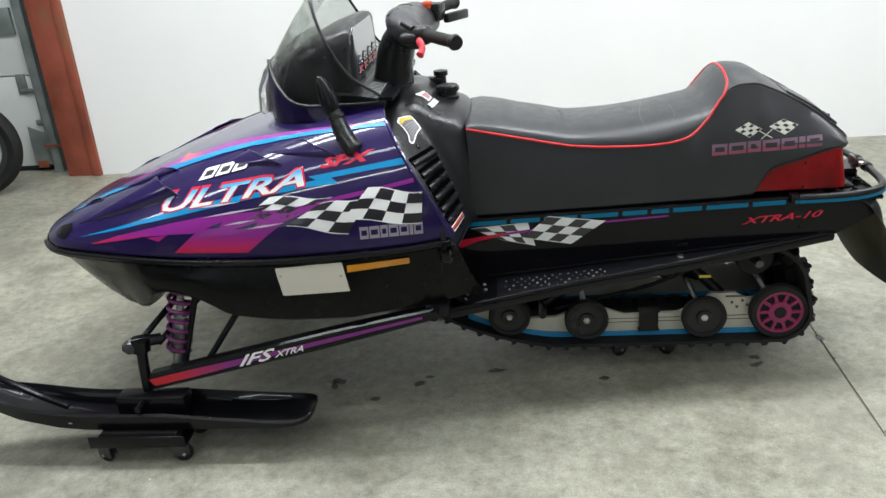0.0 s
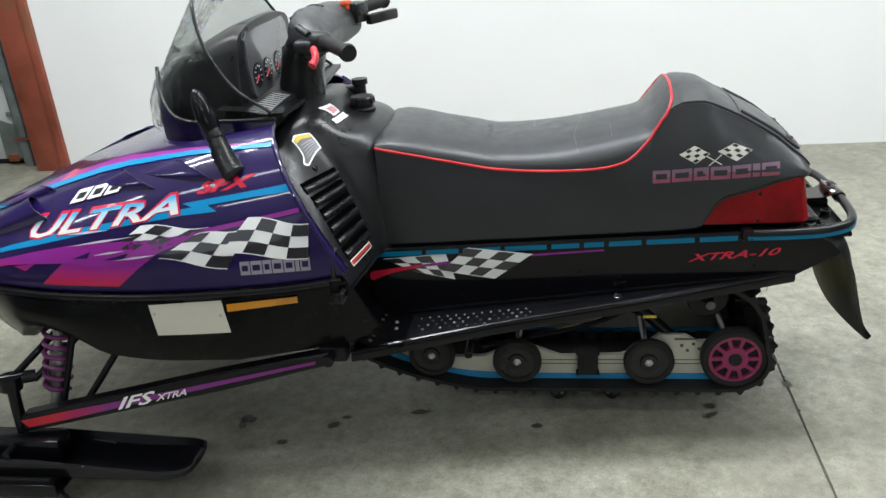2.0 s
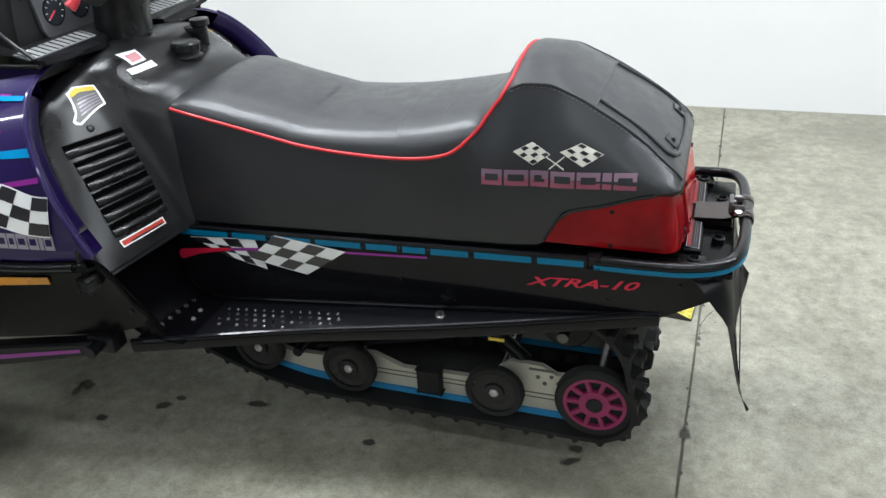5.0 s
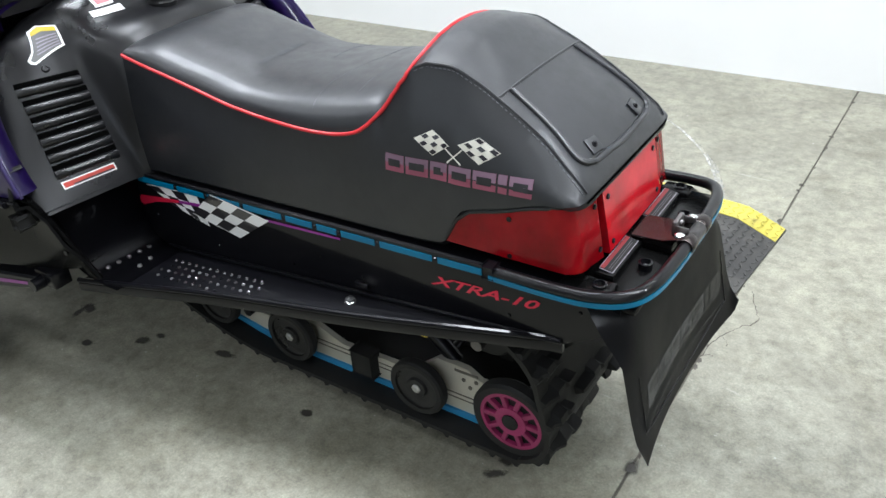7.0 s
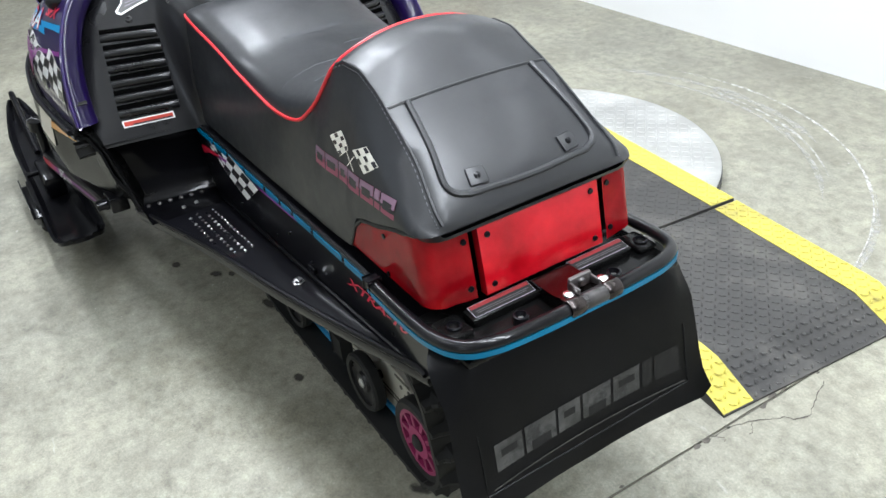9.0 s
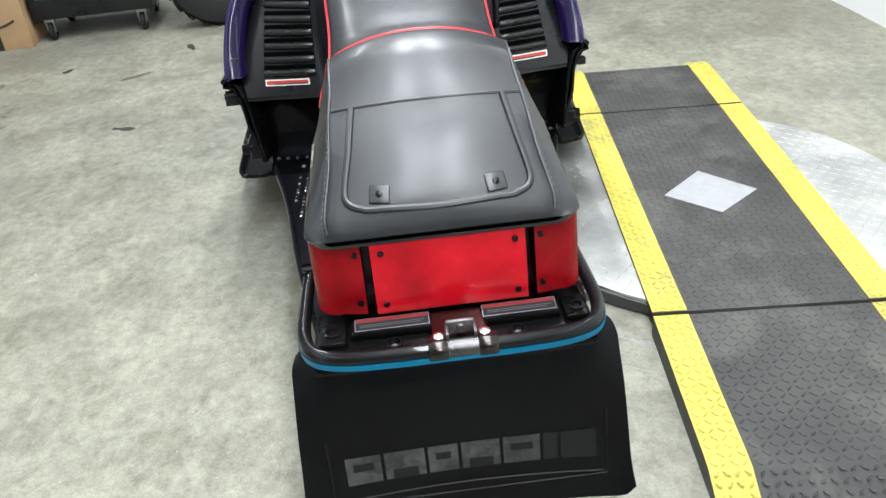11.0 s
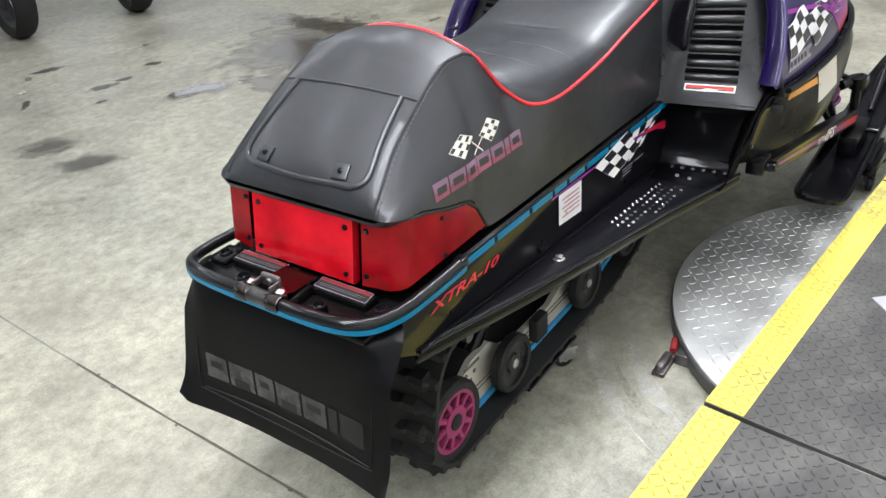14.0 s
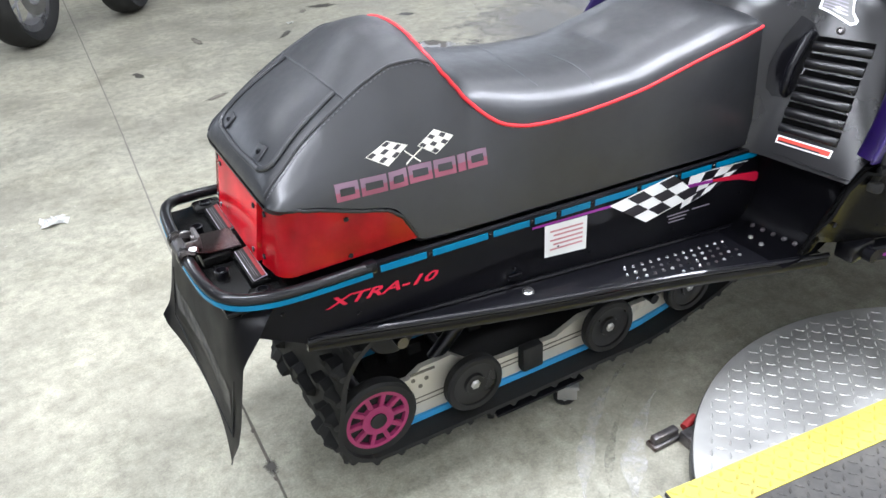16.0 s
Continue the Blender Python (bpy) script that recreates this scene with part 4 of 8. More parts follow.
def build_board(s):
    xs = [-0.96, -0.93] + steps(-0.88, 0.118, 22)
    rings = []
    for x in xs:
        o, z = table(x, BOARD), board_z(x)
        half = [(0.204, z), (o - 0.006, z), (o, z - 0.003), (o + 0.002, z - 0.012), (o - 0.002, z - 0.024), (o - 0.008, z - 0.024), (o - 0.008, z - 0.006), (0.204, z - 0.006)]
        rings.append([Vector((x, s * y, q)) for y, q in half])
    board = part("running_board", loft(rings), GLOSS_BLACK, sled, "glossy black metal running board with punched grip holes", 40)
    edge = [(x, s * (table(x, BOARD) - 0.003), board_z(x) + 0.004) for x in xs]
    part("rolled_edge", sweep(edge, 0.0058, 8), GLOSS_BLACK, board, "worn rolled edge")
    fold = [(x, s * 0.2075, board_z(x) + 0.003) for x in xs[2:]]
    part("inner_fold", sweep(fold, 0.0045, 8), GLOSS_BLACK, board, "folded inner seam")
    bolt = lathe([(0.0, 0.0), (0.013, 0.0), (0.013, 0.003), (0.009, 0.0035), (0.009, 0.009), (0.0, 0.010)], 6, "z", (-0.309, s * 0.238, board_z(-0.309)))
    part("board_bolt", bolt, CHROME, board, "bright hex bolt")
    # punched grip dimples
    for i in range(13):
        for j in range(4):
            x = -0.805 + i * 0.0225 + (j % 2) * 0.011
            y = 0.250 + j * 0.020
            if y < table(x, BOARD) - 0.018:
                shine = (CHROME, STEEL, DULL_CLAMP, DULL_CLAMP, STEEL, DULL_CLAMP, GLOSS_BLACK)[(i * 7 + j * 13 + i * j * 3) % 7]
                part("grip_hole", lathe([(0.0018, 0.0), (0.0040, 0.0), (0.0030, 0.0022), (0.0018, 0.0018)], 8, "z", (x, s * y, board_z(x)), closed=True), shine, board)
    return board


tunnel, tunnel_sides = open_tunnel()
boards = [build_board(s) for s in (-1, 1)]


def build_bumper():
    half = [(-0.005, -0.217, 0.561), (0.10, -0.219, 0.563), (0.17, -0.217, 0.567), (0.222, -0.200, 0.573), (0.246, -0.158, 0.577), (0.254, -0.08, 0.579), (0.255, 0, 0.580)]
    line = curve_points(half + [(x, -y, z) for x, y, z in reversed(half[:-1])], 5)
    bumper = part("rear_bumper", sweep(line, 0.0105, 12), BUMPER_BLACK, sled, "glossy black tubular rear bumper")
    band = []
    for i, p in enumerate(line):
        a = line[max(0, i - 1)]
        b = line[min(len(line) - 1, i + 1)]
        out = Vector(((b - a).y, -(b - a).x, 0)).normalized()
        if out.x * (p.x - 0.1) + out.y * p.y < 0:
            out = -out
        band.append([p + out * r + Vector((0, 0, z)) for r, z in ((0.0085, -0.005), (0.0112, -0.004), (0.0108, -0.0135), (0.0055, -0.0150))])
    part("blue_stripe", loft(band), TEAL_STRIPE, bumper, "blue stripe under the tube", 40)
    for s in (-1, 1):
        part("clamp", box(-0.016, 0.004, s * 0.2075, s * 0.226, 0.550, 0.572, 0.003), GLOSS_BLACK, bumper)
    # side rail strip with blue segments
    for s in (-1, 1):
        strip = loft([[(x, s * 0.207, z), (x, s * 0.207, z + 0.022), (x, s * 0.213, z + 0.020), (x, s * 0.213, z + 0.002)] for x, z in ((-0.93, 0.513), (-0.02, 0.541))])
        rail = part("side_rail", strip, GLOSS_BLACK, sled, "black tunnel side rail")
        cuts = [-0.92, -0.79, -0.695, -0.59, -0.475, -0.395, -0.335, -0.245, -0.12, -0.02]
        for a, b in zip(cuts, cuts[1:]):
            z = lambda x: 0.5145 + (x + 0.93) / 0.91 * 0.0280
            seg = loft([[(x, s * 0.2132, z(x)), (x, s * 0.2132, z(x) + 0.0125), (x, s * 0.2146, z(x) + 0.0125), (x, s * 0.2146, z(x))] for x in (a + 0.006, b - 0.006)])
            part("blue_segment", seg, TEAL_STRIPE, rail, "blue stripe segment", 0)
        for x in cuts[1:-1]:
            part("rivet", lathe([(0.0, 0.2125), (0.0045, 0.2125), (0.003, 0.216), (0.0, 0.2165)] if s > 0 else [(0.0, -0.2125), (0.0045, -0.2125), (0.003, -0.216), (0.0, -0.2165)], 8, "y", (x, 0, z(x) + 0.007)), GLOSS_BLACK, rail)
    # shelf under the tail light
    shelf = joined(box(0.10, 0.238, -0.202, 0.204, 0.540, 0.553, 0.005), box(0.146, 0.180, -0.150, 0.160, 0.552, 0.567, 0.005),
                   box(0.138, 0.192, -0.200, -0.156, 0.552, 0.563, 0.006), box(0.138, 0.192, 0.166, 0.204, 0.552, 0.563, 0.006), box(0.178, 0.232, -0.030, 0.050, 0.552, 0.572, 0.005))
    shelf = part("rear_shelf", shelf, PAN_BLACK, sled, "black plastic shelf with bolt holes")
    for x, y in ((0.168, -0.177), (0.208, -0.087), (0.211, 0.091), (0.170, 0.186)):
        part("bolt_cup", lathe([(0.006, 0.553), (0.012, 0.553), (0.012, 0.566), (0.009, 0.567), (0.007, 0.560)], 14, "z", (x, y, 0), closed=True), GLOSS_BLACK, shelf)
        part("bolt_head", lathe([(0.0, 0.556), (0.006, 0.556), (0.0055, 0.560), (0.0, 0.561)], 6, "z", (x, y, 0)), STEEL, shelf)
    for y0, y1 in ((-0.142, -0.034), (0.047, 0.155)):
        lab = part("warning_label", moved(box(-0.012, 0.012, y0 - 0.001, y1 + 0.001, -0.0006, 0.0006), pose(0.163, 0, 0.5686, 0, 10, 0)), DECAL_SILVER, shelf, "black and red warning label", 0)
        part("label_field", moved(box(-0.0108, 0.0108, y0, y1, 0.0006, 0.0012), pose(0.163, 0, 0.5686, 0, 10, 0)), RUBBER, lab, smooth=0)
        part("red_band", moved(box(-0.0104, -0.0035, y0 + 0.001, y1 - 0.001, 0.0013, 0.0018), pose(0.163, 0, 0.5686, 0, 10, 0)), DARK_RED, lab, "red band", 0)
        part("text_bars", moved(joined(box(0.0015, 0.0025, y0 + 0.006, y1 - 0.006, 0.0013, 0.0018), box(0.005, 0.006, y0 + 0.006, y1 - 0.012, 0.0013, 0.0018)), pose(0.163, 0, 0.5686, 0, 10, 0)), GREY_THREAD, lab, smooth=0)
    # tow hitch
    plate = loft([[(x, y0, z), (x, y0, z + 0.004), (x, y1, z + 0.004), (x, y1, z)] for x, y0, y1, z in ((0.160, -0.030, 0.042, 0.571), (0.215, -0.032, 0.044, 0.574), (0.236, -0.036, 0.050, 0.584), (0.256, -0.036, 0.050, 0.589))])
    hitch = part("tow_hitch", plate, HITCH_STEEL, sled, "dark steel tow hitch plate clamped over the bumper", 40)
    for y0, y1 in ((-0.040, -0.013), (0.029, 0.056)):
        rows = []
        for y in (y0, y0 + 0.003, y1 - 0.003, y1):
            r = 0.0135 if y in (y0, y1) else 0.0150
            rows.append([(0.255 + r * math.cos(a), y, 0.580 + r * math.sin(a)) for a in steps(radians(-115), radians(125), 12)] + [(0.240, y, 0.590), (0.244, y, 0.570)])
        part("hitch_clamp", loft(rows), CLAMP_STEEL, hitch, "dark steel clamp round the bumper tube", 40)
    part("clamp_bridge", lathe([(0.0105, -0.013), (0.0135, -0.013), (0.0135, 0.029), (0.0105, 0.029)], 16, "y", (0.255, 0, 0.580), closed=True), DULL_CLAMP, hitch, "worn bare sleeve")
    lug = joined(box(0.222, 0.230, -0.013, 0.028, 0.578, 0.606, 0.003), box(0.226, 0.250, -0.014, -0.010, 0.580, 0.600, 0.001), box(0.226, 0.250, 0.025, 0.029, 0.580, 0.600, 0.001), lathe([(0.0, 0.229), (0.007, 0.229), (0.006, 0.235), (0.0, 0.236)], 14, "x", (0, 0.008, 0.595)))
    part("hitch_loop", lug, RUSTY, hitch, "rusty hitch bracket")
    for y in (-0.024, 0.040):
        part("hitch_bolt", lathe([(0.0, 0.586), (0.0095, 0.586), (0.0085, 0.593), (0.004, 0.596), (0.0, 0.596)], 14, "z", (0.240, y, 0)), CHROME, hitch, "bright bolt")


build_bumper()


def build_flap():
    prof = [(0.205, 0.5485), (0.219, 0.541), (0.229, 0.530), (0.241, 0.50), (0.253, 0.45), (0.263, 0.40), (0.272, 0.35), (0.281, 0.31), (0.294, 0.265)]
    rows = []
    for p in curve_points([(x, 0, z) for x, z in prof], 3):
        d = max(0.0, (0.548 - p.z) / 0.283)
        w = table(d, [(0.0, 0.222), (0.03, 0.236), (0.1, 0.242), (0.23, 0.242), (0.43, 0.245), (1.0, 0.252)])
        row = []
        for u in steps(-1, 1, 41):
            edge = max(0, abs(u) - 0.72) / 0.28
            ear = max(0, abs(u) - 0.84) / 0.16
            corner = max(0.0, abs(u) - 0.90) / 0.10
            low = (0.003 + 0.012 * abs(u)) * max(0.0, d - 0.6) / 0.4 + 0.020 * (1 - math.sqrt(max(0.0, 1 - corner * corner))) * max(0.0, (d - 0.8) / 0.2)
            bow = 0.025 * d ** 1.6 * (1 - u * u)
            curl = 0.012 * edge ** 1.5 * max(0.0, 1 - d * d) + 0.026 * ear ** 1.4 * max(0.0, 1 - (d / 0.26) ** 2)
            row.append(Vector((p.x - bow - curl, u * w, p.z + low)))
        rows.append(row)
    bm = loft(rows, ring_closed=False)
    bmesh.ops.solidify(bm, geom=bm.faces[:], thickness=0.009)
    return part("snow_flap", bm, FLAP_RUBBER, sled, "black rubber snow flap with a worn pale logo", 45)


flap = build_flap()


# ---- console, windshield, handlebar ----
CONSOLE = [
    (0.00, [(-1.20, 0.902), (-1.10, 0.905), (-1.012, 0.900), (-0.986, 0.860), (-0.93, 0.850), (-0.890, 0.832), (-0.876, 0.78), (-0.872, 0.70), (-0.872, 0.60), (-0.872, 0.53)]),
    (0.12, [(-1.20, 0.854), (-1.10, 0.898), (-1.012, 0.894), (-0.986, 0.852), (-0.93, 0.842), (-0.893, 0.820), (-0.878, 0.77), (-0.872, 0.70), (-0.872, 0.60), (-0.872, 0.53)]),
    (0.175, [(-1.20, 0.827), (-1.10, 0.886), (-1.022, 0.876), (-0.985, 0.842), (-0.94, 0.820), (-0.905, 0.788), (-0.884, 0.74), (-0.876, 0.68), (-0.873, 0.60), (-0.873, 0.53)]),
    (0.196, [(-1.20, 0.814), (-1.11, 0.878), (-1.045, 0.868), (-1.00, 0.836), (-0.96, 0.80), (-0.925, 0.76), (-0.905, 0.705), (-0.893, 0.65), (-0.882, 0.585), (-0.877, 0.53)]),
    (0.212, [(-1.20, 0.801), (-1.12, 0.871), (-1.07, 0.864), (-1.025, 0.832), (-0.992, 0.79), (-0.967, 0.75), (-0.943, 0.70), (-0.925, 0.64), (-0.904, 0.575), (-0.89, 0.53)]),
    (0.240, [(-1.20, 0.780), (-1.13, 0.861), (-1.09, 0.857), (-1.052, 0.83), (-1.024, 0.80), (-0.998, 0.76), (-0.970, 0.70), (-0.943, 0.64), (-0.916, 0.575), (-0.90, 0.53)]),
    (0.300, [(-1.20, 0.755), (-1.14, 0.820), (-1.10, 0.843), (-1.066, 0.825), (-1.038, 0.79), (-1.011, 0.75), (-0.983, 0.70), (-0.955, 0.64), (-0.926, 0.575), (-0.908, 0.53)]),
    (0.360, [(-1.20, 0.710), (-1.14, 0.774), (-1.112, 0.799), (-1.086, 0.789), (-1.06, 0.772), (-1.022, 0.735), (-0.994, 0.69), (-0.967, 0.635), (-0.937, 0.575), (-0.918, 0.53)]),
    (0.405, [(-1.20, 0.650), (-1.12, 0.707), (-1.088, 0.730), (-1.066, 0.718), (-1.047, 0.702), (-1.021, 0.68), (-0.994, 0.65), (-0.972, 0.615), (-0.944, 0.57), (-0.924, 0.53)]),
    (0.430, [(-1.20, 0.570), (-1.08, 0.625), (-1.045, 0.65), (-1.026, 0.642), (-1.008, 0.632), (-0.993, 0.62), (-0.979, 0.605), (-0.966, 0.59), (-0.948, 0.565), (-0.928, 0.53)]),
    (0.440, [(-1.20, 0.510), (-1.06, 0.570), (-1.035, 0.598), (-1.015, 0.595), (-1.0, 0.59), (-0.987, 0.583), (-0.974, 0.575), (-0.961, 0.565), (-0.948, 0.553), (-0.934, 0.53)])]


def build_console():
    half = []
    for (y0, p0), (y1, p1) in zip(CONSOLE, CONSOLE[1:]):
        for k in range(3):
            t = k / 3
            half.append([Vector((a[0] + (b[0] - a[0]) * t, y0 + (y1 - y0) * t, a[1] + (b[1] - a[1]) * t)) for a, b in zip(p0, p1)])
    half.append([Vector((x, 0.44, z)) for x, z in CONSOLE[-1][1]])
    rings = [[Vector((p.x, -p.y, p.z)) for p in r] for r in reversed(half[1:])] + half
    rings = [curve_points(r, 3) for r in rings]
    bm = loft(rings, ring_closed=False)
    inner = [v for v in bm.verts if not v.is_boundary]
    for _ in range(5):
        bmesh.ops.smooth_vert(bm, verts=inner, factor=0.5, use_axis_x=True, use_axis_y=True, use_axis_z=True)
    bmesh.ops.solidify(bm, geom=bm.faces[:], thickness=0.004)
    body = part("console", bm, CONSOLE_BLACK, sled, "black plastic console with side louvers", 70)
    # front wall of the foot wells: one sheet that curls up from the board to the console
    for s in (-1, 1):
        prof = curve_points([(x, 0, z) for x, z in ((-0.83, 0.3545), (-0.875, 0.355), (-0.908, 0.366), (-0.930, 0.40), (-0.938, 0.45), (-0.934, 0.50), (-0.918, 0.532), (-0.900, 0.540))], 4)
        reach = lambda z: 0.392 + 0.046 * max(0.0, min(1.0, (z - 0.36) / 0.18))
        rows = [[Vector((p.x - 0.0234 * u * (1 if p.z > 0.36 else 0), s * (0.206 + (reach(p.z) - 0.206) * u), p.z)) for p in prof] for u in steps(0, 1, 10)]
        bm = loft(rows, ring_closed=False)
        bmesh.ops.solidify(bm, geom=bm.faces[:], thickness=0.003)
        part("foot_well", bm, GLOSS_BLACK, body, "glossy black curled foot well", 60)
        # the belly pan's rear edge rolls inward to meet the well
        rows = []
        for v in steps(0, 1, 12):
            z = 0.585 - 0.200 * v
            a = Vector((-0.938 + 0.085 * v ** 1.25, s * (0.474 - 0.064 * math.sqrt(v)), z))
            b = Vector((table(z, [(0.34, -0.915), (0.36, -0.928), (0.40, -0.951), (0.45, -0.961), (0.50, -0.957), (0.54, -0.948), (0.585, -0.985)]), a.y - s * 0.040, z))
            row = [a + Vector((dx, s * dy, 0)) for dx, dy in ((-0.030, -0.001), (-0.008, 0.0), (-0.002, -0.003), (0.0, -0.008), (-0.003, -0.014))]
            start = row[-1]
            for q in steps(0.2, 1, 5):
                row.append(start.lerp(b, q) + Vector((-0.010 * math.sin(q * math.pi), 0, 0)))
            rows.append(row)
        bm = loft(rows, ring_closed=False)
        bmesh.ops.solidify(bm, geom=bm.faces[:], thickness=0.003)
        part("well_side", bm, PAN_BLACK, body, "black rolled rear edge of the belly pan", 60)
        for k in range(6):
            part("rivet", moved(lathe([(0.0, 0.0), (0.0055, 0.0), (0.0042, 0.0036), (0.0, 0.0044)], 10, "z"), Matrix.Translation((-0.900 - 0.003 * k, s * (0.245 + 0.026 * k), 0.3625)) @ pose(0, 0, 0, 0, 28, 0)), DULL_CLAMP, body)
        for x, y in ((-0.866, 0.272), (-0.862, 0.305)):
            part("rivet", lathe([(0.0, 0.356), (0.0055, 0.356), (0.004, 0.360), (0.0, 0.3605)], 10, "z", (x, s * y, 0)), STEEL, body)
    return body


console = build_console()
console_skin = surface(console)


def on_console(y, z):
    hit, n, _, _ = console_skin.ray_cast(Vector((0.5, y, z)), Vector((-1, 0, 0)))
    return (hit, n if n.x > 0 else -n)


def spread(outline, lift):
    """A label on the console's rear face, from an outline in y and z."""
    bm = bmesh.new()
    bm.faces.new([bm.verts.new((0, y, z)) for y, z in outline])
    diced(bm, (1, 2), 0.006)
    for v in bm.verts:
        hit, n = on_console(v.co.y, v.co.z)
        v.co = hit + n * lift
    return bm


def build_louvers():
    for s in (-1, 1):
        for k in range(6):
            z = 0.592 + k * 0.0310
            y0, y1 = 0.238 - 0.0015 * k + (0.014 if s > 0 else 0), 0.372 - 0.0045 * k
            a, n0 = on_console(s * y0, z)
            b, n1 = on_console(s * y1, z)
            mid, nm = on_console(s * (y0 + y1) / 2, z)
            n = (n0 + n1 + nm).normalized()
            lift = max(0.0, (mid - (a + b) / 2).dot(n))
            along = (b - a).normalized()
            up = n.cross(along)
            up = up if up.z > 0 else -up
            rows = []
            for t in steps(0, 1, 9):
                p = a.lerp(b, t) + n * (lift * 4 * t * (1 - t) - 0.002)
                f = 0.55 if t in (0, 1) else 1.0
                rows.append([p + up * (0.0098 * math.cos(q)) + n * (0.0145 * f * math.sin(q) ** 0.8) for q in steps(0, math.pi, 9)] + [p - up * 0.0098 - n * 0.003, p + up * 0.0098 - n * 0.003])
            part("louver", loft(rows), CONSOLE_BLACK, console, "rounded louver rib", 60)
            # no opening is cut: a solid black strip paints the shade between ribs
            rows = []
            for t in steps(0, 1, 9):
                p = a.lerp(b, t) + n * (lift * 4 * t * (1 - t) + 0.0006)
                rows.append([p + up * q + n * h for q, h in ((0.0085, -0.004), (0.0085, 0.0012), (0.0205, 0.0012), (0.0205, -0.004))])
            part("louver_slot_shade", loft(rows), SLOT_SHADE, console, "black strip painted as the shade between ribs", 0)
        # red and white warning strip under the louvers
        for name, a, b, c, d, m, up in (("warning_strip", 0.256, 0.372, 0.5625, 0.5775, DECAL_WHITE, 0.0018), ("red_band", 0.2590, 0.3690, 0.5652, 0.5748, LABEL_RED, 0.0026), ("text_bar", 0.262, 0.35, 0.5652, 0.5682, DECAL_BLACK, 0.0034)):
            part(name, spread([(s * a, c), (s * b, c), (s * b, d), (s * a, d)], up), m, console, "red and white warning strip" if name == "warning_strip" else "", 60)
        # panel bolt
        hit, n = on_console(s * 0.277, 0.779)
        m = Matrix.Translation(hit) @ n.to_track_quat("Z", "X").to_matrix().to_4x4()
        part("panel_bolt", moved(lathe([(0.0, 0.0), (0.0085, 0.0), (0.0075, 0.003), (0.005, 0.004), (0.004, 0.002), (0.0, 0.002)], 14, "z"), m), DULL_CLAMP if s > 0 else CONSOLE_BLACK, console)
        # warning label on the shoulder
        for name, pts, mat, up in (("shoulder_label", [(0.213, 0.848), (0.240, 0.850), (0.262, 0.842), (0.271, 0.826), (0.281, 0.810), (0.297, 0.797), (0.296, 0.791), (0.288, 0.788), (0.222, 0.812)], DECAL_WHITE, 0.0018),
                                   ("label_field", [(0.216, 0.845), (0.240, 0.847), (0.259, 0.840), (0.268, 0.825), (0.278, 0.809), (0.292, 0.796), (0.287, 0.792), (0.225, 0.814)], LABEL_GREY, 0.0026),
                                   ("yellow_band", [(0.216, 0.845), (0.240, 0.847), (0.259, 0.840), (0.262, 0.834), (0.240, 0.8395), (0.218, 0.838)], LABEL_YELLOW, 0.0034)):
            part(name, spread([(s * y, z) for y, z in pts], up), mat, console, "grey warning label with a yellow band" if name == "shoulder_label" else "", 60)
        for k in range(5):
            y0, z0, y1, z1 = 0.222 + 0.001 * k, 0.834 - 0.0042 * k, 0.259 + 0.004 * k, 0.829 - 0.0062 * k
            part("text_bar", spread([(s * y0, z0), (s * y1, z1), (s * y1, z1 - 0.0018), (s * y0, z0 - 0.0018)], 0.0034), DECAL_SILVER, console, smooth=0)
    # two small labels beside the filler
    for name, y0, y1, z0, z1, mat, lift in (("square_label", -0.139, -0.098, 0.868, 0.889, DECAL_WHITE, 0.0018), ("label_print", -0.133, -0.104, 0.872, 0.885, PINK_INK, 0.0026), ("narrow_label", -0.157, -0.087, 0.853, 0.864, DECAL_WHITE, 0.0018)):
        part(name, spread([(y0, z0), (y1, z0 + 0.001), (y1, z1 + 0.001), (y0, z1)], lift), mat, console, "small white label", 60)
    cap = lathe([(0.0, 0.862), (0.032, 0.862), (0.034, 0.874), (0.028, 0.878), (0.028, 0.884), (0.031, 0.887), (0.031, 0.902), (0.028, 0.906), (0.023, 0.904), (0.0, 0.904)], 28, "z", (-0.955, -0.004, -0.020))
    cap = part("fuel_cap", cap, PLASTIC, sled, "black ribbed fuel cap")
    for k in range(12):
        a = 2 * math.pi * k / 12
        part("grip_rib", rod((-0.955 + 0.031 * math.cos(a), -0.004 + 0.031 * math.sin(a), 0.869), (-0.955 + 0.031 * math.cos(a), -0.004 + 0.031 * math.sin(a), 0.881), 0.003, 6), PLASTIC, cap)
    knob = joined(lathe([(0.0, 0.86), (0.016, 0.86), (0.016, 0.905), (0.022, 0.908), (0.022, 0.922), (0.0, 0.926)], 16, "z", (-0.982, 0.100, -0.012)), box(-1.03, -0.975, 0.082, 0.120, 0.868, 0.892, 0.006))
    part("choke_knob", knob, PLASTIC, sled, "black choke knob")
    # pull-start handle in its pocket beside the right louvers
    pocket = spread([(0.208, 0.800), (0.230, 0.785), (0.246, 0.766), (0.250, 0.70), (0.249, 0.660), (0.240, 0.646), (0.216, 0.648), (0.206, 0.665), (0.202, 0.71), (0.204, 0.76)], 0.0016)
    pocket = part("pull_pocket", pocket, GLOSS_BLACK, console, "glossy black pocket of the pull start", 60)
    pull = []
    for y, z, up in ((0.235, 0.768, 0.002), (0.232, 0.760, 0.014), (0.228, 0.735, 0.022), (0.226, 0.705, 0.024), (0.229, 0.678, 0.020), (0.234, 0.660, 0.013), (0.237, 0.655, 0.003)):
        hit, n = on_console(y, z)
        pull.append(hit + n * up)
    part("pull_handle", sweep(curve_points(pull, 4), 0.0085, 12), GLOSS_BLACK, sled, "glossy black pull-start handle")


build_louvers()


